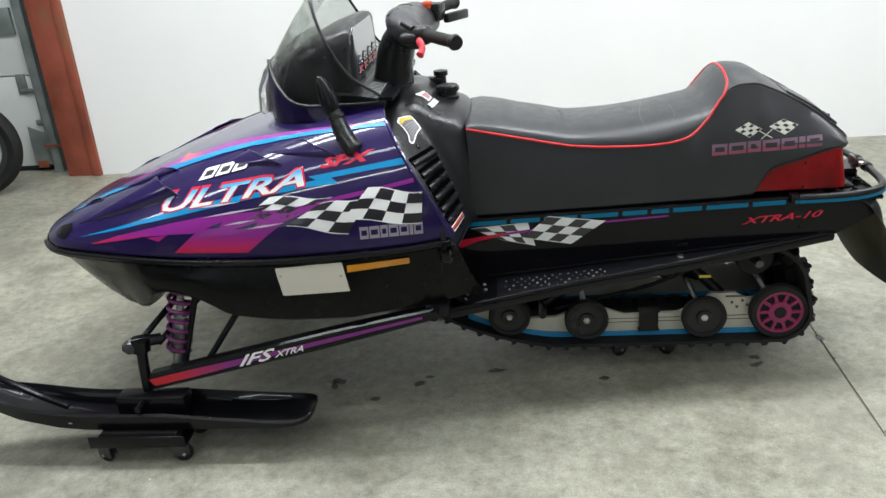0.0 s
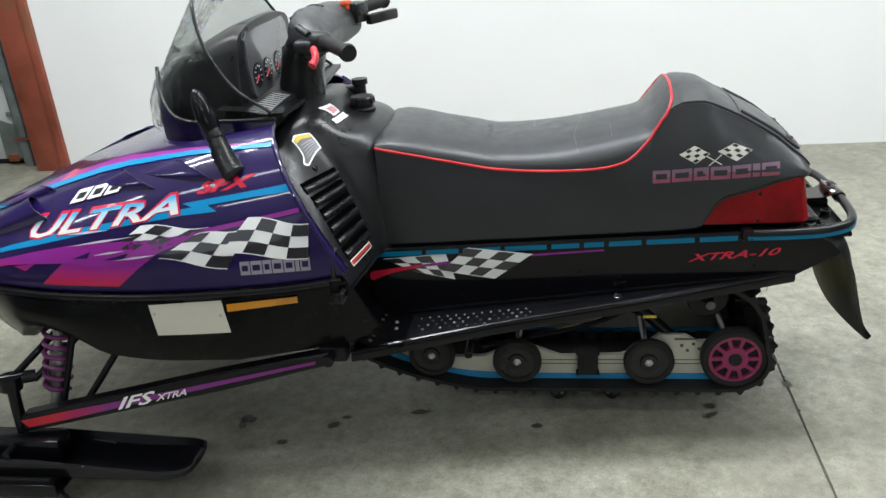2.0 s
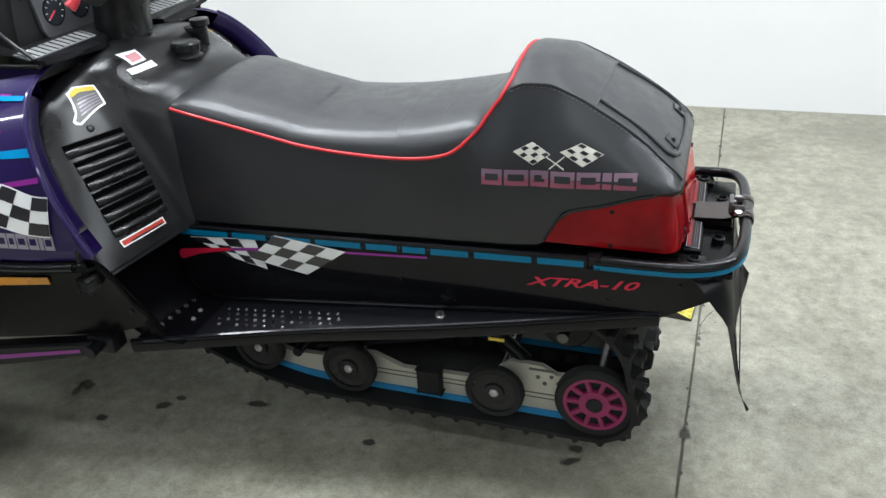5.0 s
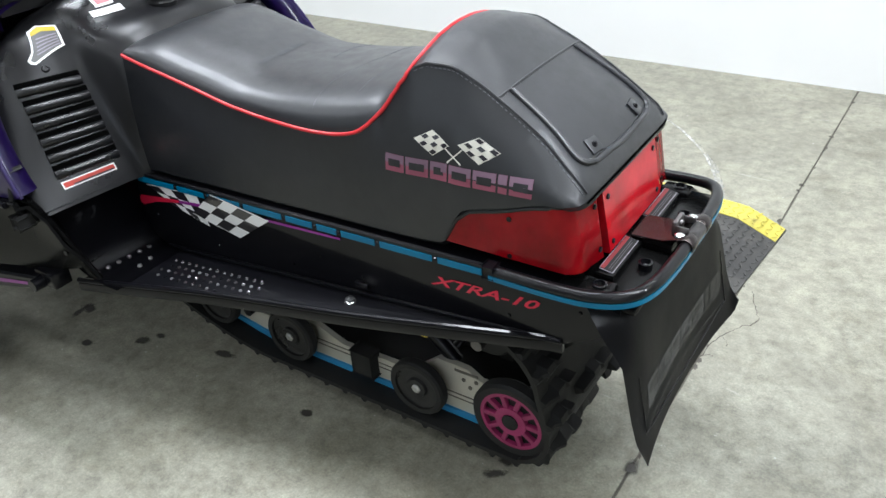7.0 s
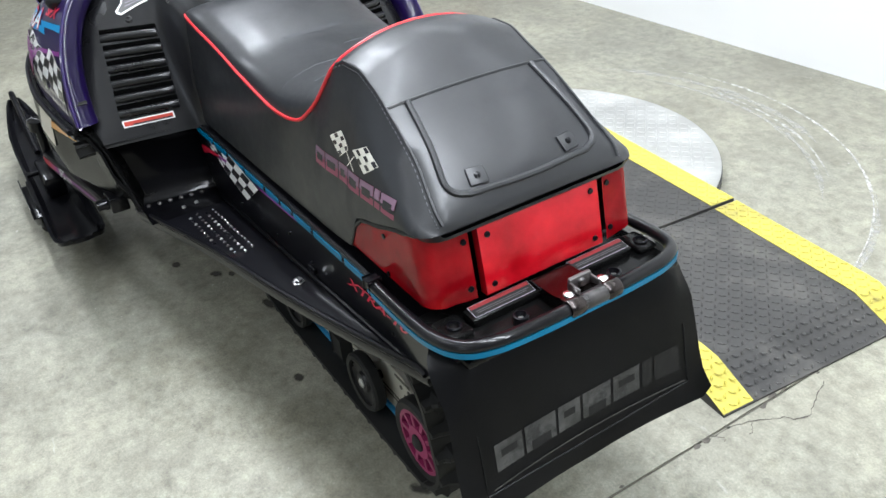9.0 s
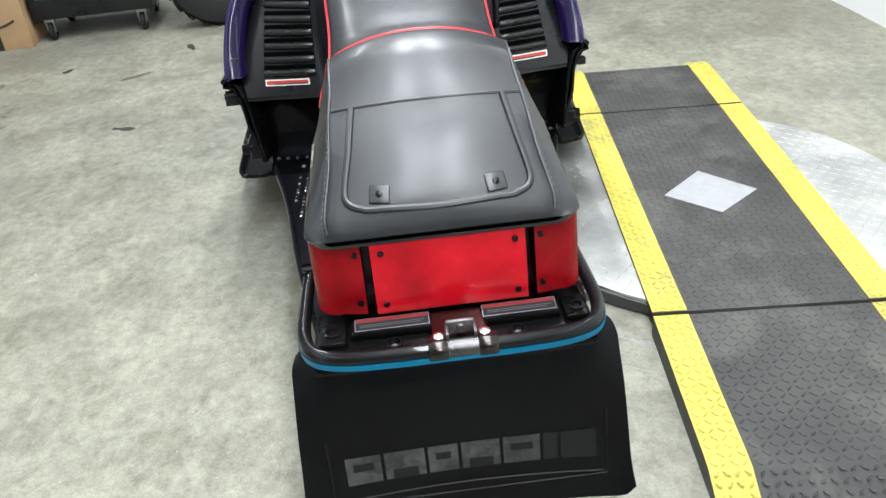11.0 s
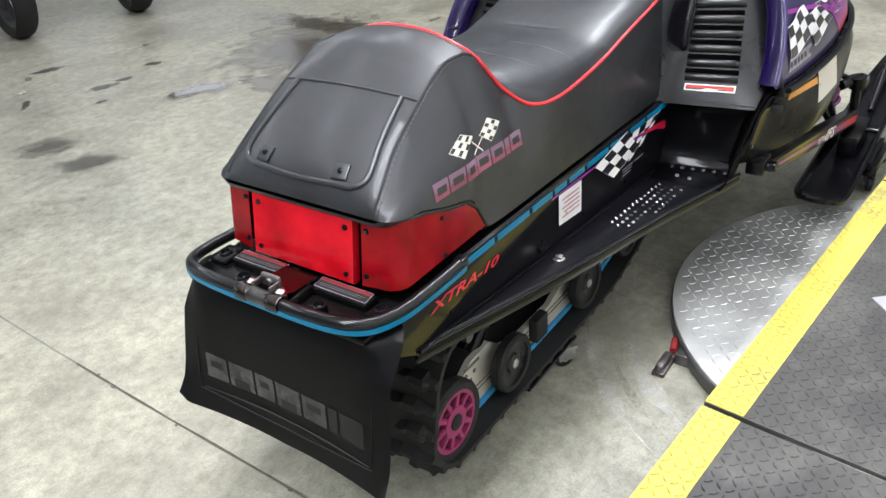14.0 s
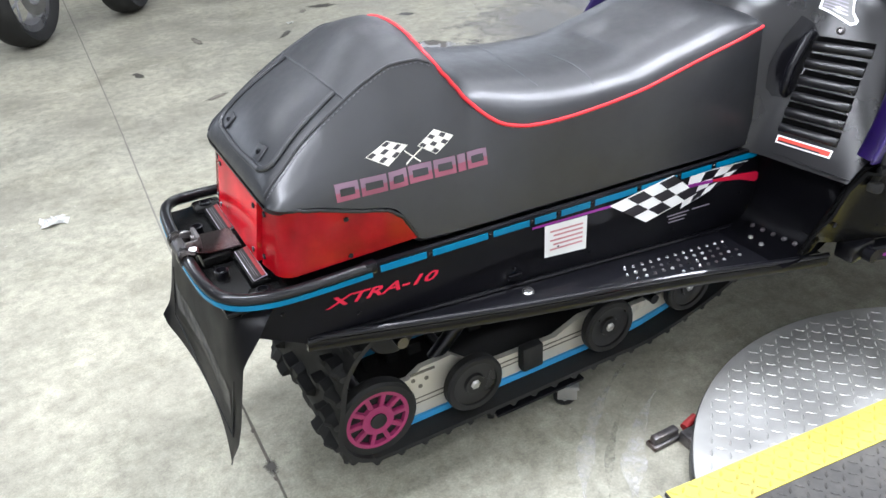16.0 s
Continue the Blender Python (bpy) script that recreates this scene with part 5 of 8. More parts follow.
# windshield: foot line and rim line from the middle to the rear tip
FOOT = [(-1.452, 0.0, 1.008), (-1.442, 0.10, 1.000), (-1.415, 0.185, 0.965), (-1.350, 0.262, 0.912), (-1.225, 0.282, 0.904), (-1.108, 0.284, 0.912)]
RIM = [(-1.296, 0.0, 1.202), (-1.294, 0.11, 1.196), (-1.285, 0.20, 1.170), (-1.248, 0.268, 1.080), (-1.190, 0.281, 0.982), (-1.104, 0.285, 0.918)]


def shield_line(points):
    half = curve_points(points, 6)
    return [Vector((p.x, -p.y, p.z)) for p in reversed(half[1:])] + half


def build_windshield():
    foot, rim = shield_line(FOOT), shield_line(RIM)
    rows = []
    for t in steps(0, 1, 10):
        bow = 0.005 * math.sin(math.pi * t)
        rows.append([a.lerp(b, t) + Vector((-bow * 0.6, 0, bow * 0.4)) for a, b in zip(foot, rim)])
    bm = loft(rows, ring_closed=False)
    bmesh.ops.solidify(bm, geom=bm.faces[:], thickness=0.003)
    glass = part("windshield", bm, SMOKED, sled, "smoked grey windshield with a black edge bead", 50)
    glass.visible_shadow = False
    part("edge_bead", sweep(rim, 0.0042, 8), PLASTIC, glass, "black edge bead")
    # purple cowl below the glass, open for the headlight
    low = curve_points([(-1.452, 0.128, 0.838), (-1.400, 0.225, 0.846), (-1.300, 0.284, 0.850), (-1.200, 0.293, 0.850), (-1.10, 0.294, 0.852)], 6)
    high = curve_points([(-1.446, 0.118, 1.004), (-1.408, 0.200, 0.952), (-1.340, 0.266, 0.906), (-1.224, 0.283, 0.901), (-1.098, 0.286, 0.903)], 6)
    for s in (-1, 1):
        rows = [[a.lerp(b, t) + Vector((-0.006, 0, 0)) * math.sin(math.pi * t) for a, b in zip(low, high)] for t in steps(0, 1, 6)]
        rows = [[Vector((p.x, s * p.y, p.z)) for p in r] for r in rows]
        bm = loft(rows, ring_closed=False)
        bmesh.ops.solidify(bm, geom=bm.faces[:], thickness=0.006 * s)
        cowl = part("cowl", bm, PURPLE, sled, "dark purple windshield cowl", 40)
        part("cowl_gasket", sweep([Vector((p.x, s * p.y, p.z + 0.002)) for p in high], 0.005, 8), PLASTIC, cowl)
        plate = loft([[(-1.115 + dx, s * y, z) for y, z in ((0.10, 0.895), (0.286, 0.908), (0.286, 0.918), (0.10, 0.907))] for dx in (0.0, 0.036)])
        part("dash_lip", plate, GLOSS_BLACK, cowl, "glossy black dash lip", 0)
    # headlight
    rows = []
    for z, w, x in ((0.840, 0.118, -1.500), (0.86, 0.126, -1.514), (0.92, 0.128, -1.508), (0.97, 0.122, -1.486), (1.002, 0.112, -1.460)):
        rows.append([Vector((x + 0.03 * (abs(u) ** 3), u * w, z)) for u in steps(-1, 1, 17)])
    bm = loft(rows, ring_closed=False)
    bmesh.ops.solidify(bm, geom=bm.faces[:], thickness=0.004)
    lamp = part("headlight", bm, CLEAR, sled, "clear ribbed headlight lens", 50)
    lamp.visible_shadow = False
    rows = [[Vector((x + 0.016 + 0.03 * (abs(u) ** 3), u * (w - 0.008), z)) for u in steps(-1, 1, 17)] for z, w, x in ((0.844, 0.118, -1.498), (0.86, 0.126, -1.510), (0.92, 0.128, -1.504), (0.97, 0.122, -1.484), (0.998, 0.112, -1.458))]
    bm = loft(rows, ring_closed=False)
    bmesh.ops.solidify(bm, geom=bm.faces[:], thickness=0.004)
    part("reflector", bm, STEEL, lamp, "silvered reflector bowl", 50)


build_windshield()


DIAL_GREY = worn("dark_dial_face", (0.045, 0.05, 0.06), 0.15, vary=0.1)


def build_dash():
    rings = []
    for x, w, top, low in ((-1.425, 0.112, 0.985, 0.85), (-1.40, 0.150, 1.010, 0.85), (-1.34, 0.195, 1.052, 0.86), (-1.27, 0.212, 1.086, 0.87), (-1.205, 0.214, 1.106, 0.88), (-1.192, 0.208, 1.104, 0.885)):
        ring = [Vector((x, -w * 1.12, low)), Vector((x, -w * 1.08, low + 0.4 * (top - low)))]
        for a in steps(0, math.pi, 13):
            ring.append(Vector((x, -w * math.cos(a) * (1 + 0.0), top - 0.055 + 0.055 * max(0.0, math.sin(a)) ** 0.6)))
        ring += [Vector((x, w * 1.08, low + 0.4 * (top - low))), Vector((x, w * 1.12, low))]
        rings.append(ring)
    dash = part("dash_pod", loft(rings), PLASTIC, sled, "black instrument pod behind the windshield", 50)
    face = loft([[(-1.1895 + 0.04 * (1.09 - z), -w, z), (-1.1895 + 0.04 * (1.09 - z), w, z), (-1.196, w, z), (-1.196, -w, z)] for z, w in ((0.925, 0.150), (0.94, 0.160), (1.0, 0.168), (1.066, 0.160), (1.084, 0.140))])
    part("gauge_cover", face, worn("glossy_gauge_cover", (0.13, 0.13, 0.14), 0.08, vary=0.08, bump=0, spec=0.8, coat=0.5), dash, "shiny grey gauge cover", 0)
    for y in (-0.118, -0.040, 0.045, 0.120):
        rim = lathe([(0.029, 0.0), (0.031, 0.0), (0.031, 0.003), (0.029, 0.003)], 28, "x", (-1.186, y, 0.975), closed=True)
        dial = part("gauge", rim, GLOSS_BLACK, dash, "round gauge with a red needle")
        part("dial_face", lathe([(0.0, 0.001), (0.029, 0.001), (0.029, 0.0025), (0.0, 0.0025)], 28, "x", (-1.186, y, 0.975)), DIAL_GREY, dial)
        for k in range(9):
            a = radians(-40 + k * 32)
            c, q = math.cos(a), math.sin(a)
            part("tick", rod((-1.1828, y + 0.021 * c, 0.975 + 0.021 * q), (-1.1828, y + 0.026 * c, 0.975 + 0.026 * q), 0.0009, 5), DECAL_WHITE, dial, smooth=0)
        part("needle", rod((-1.182, y, 0.975), (-1.182, y - 0.018, 0.962), 0.0018, 6), RED_LEVER, dial, "red needle")
    panel = part("dash_panel", loft([[(x, -0.282, z - 0.03), (x, -0.282, z), (x, 0.282, z), (x, 0.282, z - 0.03)] for x, z in ((-1.24, 0.930), (-1.165, 0.9235), (-1.120, 0.914), (-1.112, 0.905))]), PLASTIC, sled, "black lower dash panel", 30)
    pale = worn("pale_vent_plastic", (0.27, 0.28, 0.28), 0.4, vary=0.2)
    for s in (-1, 1):
        y0, y1 = sorted((s * 0.085, s * 0.278))
        vent = part("dash_vent", loft([[(x, y0, z), (x, y0, z + 0.003), (x, y1, z + 0.003), (x, y1, z)] for x, z in ((-1.163, 0.9225), (-1.121, 0.9135))]), pale, panel, "pale ribbed vent strip", 0)
        for k in range(11):
            y = y0 + 0.008 + k * (y1 - y0 - 0.016) / 10
            part("vent_rib", rod((-1.162, y, 0.9258), (-1.122, y, 0.9172), 0.0014, 6), PLASTIC, vent)


build_dash()


def build_handlebar():
    bar = curve_points([(-0.905, -0.300, 1.050), (-0.975, -0.195, 1.056), (-1.02, -0.115, 1.060), (-1.04, 0.0, 1.066), (-1.025, 0.13, 1.072), (-0.998, 0.225, 1.076), (-0.946, 0.346, 1.080)], 5)
    bars = part("handlebar", sweep(bar, 0.011, 12), GLOSS_BLACK, sled, "black handlebar with padded cover, grips and levers")
    rings = []
    for z, x, dx, w in ((0.872, -1.118, 0.072, 0.066), (0.90, -1.115, 0.062, 0.060), (0.95, -1.108, 0.056, 0.060), (1.00, -1.096, 0.056, 0.070), (1.04, -1.078, 0.054, 0.092), (1.062, -1.066, 0.048, 0.10)):
        rings.append([Vector((x + dx * math.cos(a) * (abs(math.cos(a)) ** -0.3 if abs(math.cos(a)) > 0.05 else 1), w * math.sin(a), z)) for a in (2 * math.pi * k / 20 for k in range(20))])
    part("riser_boot", loft(rings), PLASTIC, bars, "black plastic column cover", 50)
    rings = []
    for y, w, h, dz in ((-0.152, 0.018, 0.022, -0.010), (-0.143, 0.036, 0.036, -0.008), (-0.09, 0.052, 0.048, -0.006), (0.0, 0.056, 0.054, -0.004), (0.09, 0.054, 0.056, -0.012), (0.16, 0.050, 0.056, -0.018), (0.20, 0.046, 0.048, -0.018), (0.21, 0.026, 0.030, -0.016)):
        c = min(bar, key=lambda p: abs(p.y - y))
        rings.append([Vector((c.x - 0.024 + w * math.cos(a) - 0.25 * h * math.sin(a), y, c.z + dz + h * math.sin(a))) for a in (2 * math.pi * k / 20 for k in range(20))])
    part("bar_pad", loft(rings), VINYL, bars, "black padded handlebar cover", 60)
    for y in (-0.02, 0.055):
        c = min(bar, key=lambda p: abs(p.y - y))
        part("pad_seam", sweep(curve_points([(c.x - 0.070, y - 0.02, c.z + 0.031), (c.x - 0.040, y, c.z + 0.046), (c.x - 0.010, y + 0.012, c.z + 0.040)], 4), 0.003, 6), PLASTIC, bars)
    for a, b, end in (((-0.980, -0.188, 1.0555), (-0.903, -0.303, 1.050), -1), ((-0.995, 0.230, 1.0765), (-0.945, 0.348, 1.081), 1)):
        a, b = Vector(a), Vector(b)
        pts = [a.lerp(b, t) for t in steps(0, 1, 15)]
        rad = [0.020 if k in (0, 14) else (0.0168 if k % 2 else 0.0155) for k in range(15)]
        grip = part("grip", sweep(pts, rad, 14), RUBBER, bars, "ribbed black rubber grip")
        part("end_cap", sweep([b, b + (b - a).normalized() * 0.010], [0.021, 0.018], 14), RUBBER, grip)
    # brake lever in red on the left, throttle block on the right
    part("brake_lever", sweep(curve_points([(-1.002, -0.225, 1.046), (-0.994, -0.246, 1.040), (-0.992, -0.258, 1.030), (-0.998, -0.270, 1.018)], 4), [0.009] * 3 + [0.0085] * 8 + [0.010] * 2, 10, flat=1.3), RED_LEVER, bars, "red brake lever")
    part("switch_block", joined(box(-1.040, -0.970, -0.198, -0.145, 1.030, 1.080, 0.018, 3), box(-1.058, -1.012, -0.212, -0.172, 1.036, 1.066, 0.013, 3), rod((-1.02, -0.19, 1.075), (-1.05, -0.165, 1.09), 0.009), rod((-1.0, -0.17, 1.07), (-1.06, -0.12, 1.03), 0.005)), PLASTIC, bars, "black switch housing")
    part("throttle_block", joined(moved(box(-0.04, 0.03, -0.03, 0.03, -0.025, 0.03, 0.008), pose(-1.0, 0.205, 1.07, 0, 0, -20)), moved(box(-0.008, 0.012, 0.0, 0.125, -0.022, 0.006, 0.005), pose(-0.965, 0.205, 1.058, 0, 0, -28))), PLASTIC, bars, "black throttle housing and lever")
    part("kill_switch", lathe([(0.0, 0), (0.012, 0.0), (0.012, 0.012), (0.015, 0.014), (0.014, 0.022), (0.0, 0.024)], 14, "z", (-1.015, 0.180, 1.085)), worn("orange_red_plastic", (0.75, 0.09, 0.02), 0.4, vary=0.1), bars, "orange-red stop switch")


build_handlebar()


def build_mirror():
    """A folded mirror: a flared boot on the hood, a waist and a smooth paddle that ends in a point."""
    line = curve_points([(-1.166, -0.400, 0.806), (-1.180, -0.392, 0.820), (-1.200, -0.376, 0.848), (-1.215, -0.364, 0.882), (-1.224, -0.358, 0.905)], 4)
    radii = [0.020, 0.027, 0.029, 0.0285, 0.0275, 0.0285, 0.026, 0.027, 0.0245, 0.0255, 0.0225, 0.0235, 0.0205, 0.021, 0.0195, 0.0195, 0.019]
    mirror = part("side_mirror", sweep(line, radii, 16, flat=0.85), PLASTIC, sled, "black folded side mirror on a ribbed rubber boot")
    line = curve_points([(-1.222, -0.358, 0.895), (-1.230, -0.355, 0.922), (-1.238, -0.353, 0.950), (-1.246, -0.352, 0.978), (-1.252, -0.352, 0.996)], 4)
    radii = [0.019, 0.021, 0.023, 0.0245, 0.0255, 0.026, 0.026, 0.0255, 0.0245, 0.0235, 0.022, 0.020, 0.018, 0.0155, 0.012, 0.008, 0.003]
    part("mirror_paddle", sweep(line, radii, 16, flat=0.8), GLOSS_BLACK, mirror, "glossy black mirror shell", 60)
    part("waist_ring", sweep([(-1.216, -0.363, 0.886), (-1.219, -0.361, 0.894)], 0.0225, 16), PLASTIC, mirror)


build_mirror()


def build_latches():
    for s in (-1, 1):
        strap = joined(sweep(curve_points([(-0.958, s * 0.458, 0.545), (-0.954, s * 0.470, 0.575), (-0.957, s * 0.462, 0.605), (-0.966, s * 0.447, 0.632)], 4), [0.009] * 5 + [0.007] * 5 + [0.011] * 3, 10),
                       box(-0.974, -0.954, s * 0.436, s * 0.458, 0.620, 0.638, 0.006), box(-0.962, -0.940, s * 0.454, s * 0.480, 0.524, 0.546, 0.006))
        part("hood_latch", strap, RUBBER, sled, "black rubber hood latch")
        # hood's rolled rear edge
        edge = [hood_point(-0.923, a) for a in steps(0.02, 1.05, 20)]
        edge = [Vector((p.x + 0.002, p.y * (-s), p.z)) for p in edge]
        part("hood_flange", sweep(edge, 0.005, 10), PURPLE, hood, "rolled purple rear edge")
        # flat rear lip that turns in towards the console
        rows = []
        for p in edge:
            inward = Vector((0, -p.y, -(p.z - 0.56) * 0.8)).normalized()
            rows.append([p + inward * d + Vector((dx, 0, 0)) for d, dx in ((0.0, 0.002), (0.004, 0.0045), (0.012, 0.004), (0.030, 0.0), (0.042, -0.006), (0.047, -0.016), (0.049, -0.04))])
        bm = loft(rows, ring_closed=False)
        bmesh.ops.solidify(bm, geom=bm.faces[:], thickness=0.003)
        part("hood_lip", bm, PURPLE, hood, "broad purple rear lip of the hood", 60)


build_latches()


def build_pan_fittings():
    skin = surface(pan)
    for s in (-1, 1):
        plate = laid(flat_shape([[(-1.399, 0.530), (-1.221, 0.541), (-1.205, 0.463), (-1.383, 0.458)]]), skin, s, 0.0015, 0.03)
        plate = part("registration_plate", plate, PLATE_CREAM, pan, "blank cream plate", 40)
        for x, z in ((-1.385, 0.51), (-1.225, 0.505)):
            h = skin.ray_cast(Vector((x, s * 3, z)), Vector((0, -s, 0)))[0]
            part("screw", lathe([(0.0, 0), (0.004, 0), (0.003, 0.002), (0.0, 0.002)], 8, "y", h + Vector((0, s * 0.0015 - 0.001, 0))), STEEL, plate)
        amber = laid(flat_shape([[(-1.208, 0.530), (-1.046, 0.538), (-1.047, 0.521), (-1.207, 0.513)]]), skin, s, 0.003, 0.03)
        bmesh.ops.solidify(amber, geom=amber.faces[:], thickness=0.002)
        part("side_reflector", amber, AMBER, pan, "amber side reflector strip", 40)
        part("pan_rivet", lathe([(0.0, 0), (0.006, 0), (0.005, 0.003), (0.0, 0.003)], 8, "y", (-0.905, s * 0.432, 0.45)), GLOSS_BLACK, pan)


build_pan_fittings()


# ---- track and rear suspension ----
LOOP = [(0.0, 0.094)] + [(0.0 + 0.090 * math.sin(a), 0.187 - 0.091 * math.cos(a)) for a in steps(0.35, 1.95, 7)] + \
       [(0.072, 0.275), (0.058, 0.325), (0.022, 0.372), (-0.04, 0.405), (-0.14, 0.420), (-0.35, 0.420), (-0.65, 0.410), (-0.86, 0.395), (-0.97, 0.365), (-1.035, 0.315),
        (-1.045, 0.262), (-1.01, 0.213), (-0.94, 0.173), (-0.86, 0.140), (-0.76, 0.112), (-0.67, 0.096), (-0.58, 0.095), (-0.40, 0.094), (-0.20, 0.094)]


def build_track():
    path = curve_points([(x, 0, z) for x, z in LOOP], 6, closed=True)
    n = len(path)
    rings = []
    outs = []
    for i, p in enumerate(path):
        d = (path[(i + 1) % n] - path[i - 1]).normalized()
        out = Vector((d.z, 0, -d.x))
        outs.append(out)
    if outs[0].z > 0:
        outs = [-o for o in outs]
    for p, o in zip(path, outs):
        rings.append([p + Vector((0, -0.19, 0)), p + Vector((0, 0.19, 0)), p - o * 0.010 + Vector((0, 0.19, 0)), p - o * 0.010 + Vector((0, -0.19, 0))])
    rings.append(rings[0])
    bm = loft(rings, caps=False)
    bmesh.ops.remove_doubles(bm, verts=bm.verts, dist=1e-6)
    track = part("track", bm, RUBBER, sled, "black rubber track with tall lugs", 40)
    lengths = [0.0]
    for i in range(n):
        lengths.append(lengths[-1] + (path[(i + 1) % n] - path[i]).length)
    count = 48
    shapes = []
    for spans in (((-0.189, -0.085), (0.085, 0.189)), ((-0.189, -0.11), (-0.07, 0.07), (0.11, 0.189))):
        row = []
        for a, b in spans:
            c = (a + b) / 2
            near, far = (0.45, 0.95) if a < -0.1 else ((0.95, 0.45) if b > 0.1 else (0.9, 0.9))
            prof = ((a, 0.8, near), (a + 0.012, 1.0, near + 0.08), (c - 0.020, 1.0, 1.0), (c - 0.014, 1.7, 0.8), (c + 0.014, 1.7, 0.8), (c + 0.020, 1.0, 1.0), (b - 0.012, 1.0, far + 0.08), (b, 0.8, far))
            me = mesh_of(loft([[(x * f, y, z * g) for x, z in ((-0.013, -0.002), (0.013, -0.002), (0.0036, 0.022), (-0.0036, 0.022))] for y, f, g in prof]), "lug", 30)
            me.materials.append(RUBBER)
            row.append(me)
        shapes.append(row)
    guide = mesh_of(loft([[(x, y * f, -0.010 - h) for x, y in ((-0.016, -0.012), (0.016, -0.012), (0.016, 0.012), (-0.016, 0.012))] for h, f in ((0.0, 1.0), (0.024, 0.5))]), "drive_lug", 30)
    guide.materials.append(RUBBER)
    for k in range(count):
        want = lengths[-1] * (k + 0.3) / count
        i = max(j for j in range(n) if lengths[j] <= want)
        t = (want - lengths[i]) / (lengths[i + 1] - lengths[i])
        p, o = path[i].lerp(path[(i + 1) % n], t), outs[i].lerp(outs[(i + 1) % n], t).normalized()
        m = Matrix(((o.z, 0, o.x, p.x), (0, 1, 0, 0), (-o.x, 0, o.z, p.z), (0, 0, 0, 1)))
        for me in shapes[k % 2]:
            ob = new("lug", me)
            ob.parent = track
            ob.matrix_basis = m
        for s in (-1, 1):
            ob = new("drive_lug", guide)
            ob.parent = track
            ob.matrix_basis = m @ Matrix.Translation((0, s * 0.075, 0))


build_track()


def wheel(name, x, y, z, r, wide, s, magenta=False):
    """An idler wheel: rubber tyre, disc and hub; s tells which way it faces."""
    h = wide / 2
    tyre = lathe([(r * 0.78, -h * 0.9), (r * 0.94, -h), (r, -h * 0.6), (r, h * 0.6), (r * 0.94, h), (r * 0.78, h * 0.9)], 40, "y", (x, y, z), closed=True)
    w = part(name, tyre, RUBBER, skid, "rear idler wheel with a magenta rim" if magenta else "black rubber idler wheel")
    if magenta:
        f = s * h * 0.75
        part("rim", lathe([(r * 0.69, f - s * 0.008), (r * 0.81, f - s * 0.008), (r * 0.81, f + s * 0.002), (r * 0.69, f + s * 0.002)], 40, "y", (x, y, z), closed=True), MAGENTA, w, "magenta plastic rim")
        part("hub_ring", lathe([(r * 0.20, f - s * 0.008), (r * 0.39, f - s * 0.008), (r * 0.39, f + s * 0.003), (r * 0.20, f + s * 0.003)], 32, "y", (x, y, z), closed=True), MAGENTA, w, "magenta hub ring")
        spoke = mesh_of(box(r * 0.37, r * 0.71, -0.0050, 0.0050, -0.0065, 0.0035, 0.001), "spoke")
        spoke.materials.append(MAGENTA)
        for k in range(10):
            ob = new("spoke", spoke)
            ob.parent = w
            ob.matrix_basis = Matrix.Translation((x, y + f - s * 0.002, z)) @ Matrix.Rotation(2 * math.pi * k / 10, 4, "Y") @ Matrix.Rotation(radians(-90 * s), 4, "X")
        part("disc", lathe([(0.0, f - s * 0.014), (r * 0.8, f - s * 0.014), (r * 0.8, f - s * 0.009), (0.0, f - s * 0.009)], 32, "y", (x, y, z)), RUBBER, w, "dark wheel web")
        part("hub", lathe([(0.0, f - s * 0.01), (r * 0.2, f - s * 0.01), (r * 0.2, f + s * 0.006), (r * 0.12, f + s * 0.010), (0.0, f + s * 0.010)], 18, "y", (x, y, z)), RUBBER, w, "black hub")
    else:
        f = s * h * 0.5
        part("disc", lathe([(0.0, f - s * 0.010), (r * 0.80, f - s * 0.010), (r * 0.80, f), (r * 0.60, f - s * 0.005), (r * 0.36, f - s * 0.003), (r * 0.32, f + s * 0.003), (0.0, f + s * 0.003)], 36, "y", (x, y, z)), PLASTIC, w, "black plastic disc")
    part("axle_bolt", lathe([(0.0, s * h * 0.5), (r * 0.17, s * h * 0.5), (r * 0.17, s * h * 0.9), (r * 0.10, s * (h * 0.9 + 0.003)), (0.0, s * (h * 0.9 + 0.003))], 6, "y", (x, y, z)), PLASTIC if magenta else STEEL, w)
    return w


skid = new("rear_suspension")
skid.parent = sled
tagged(skid, "slide-rail rear suspension with idler wheels")


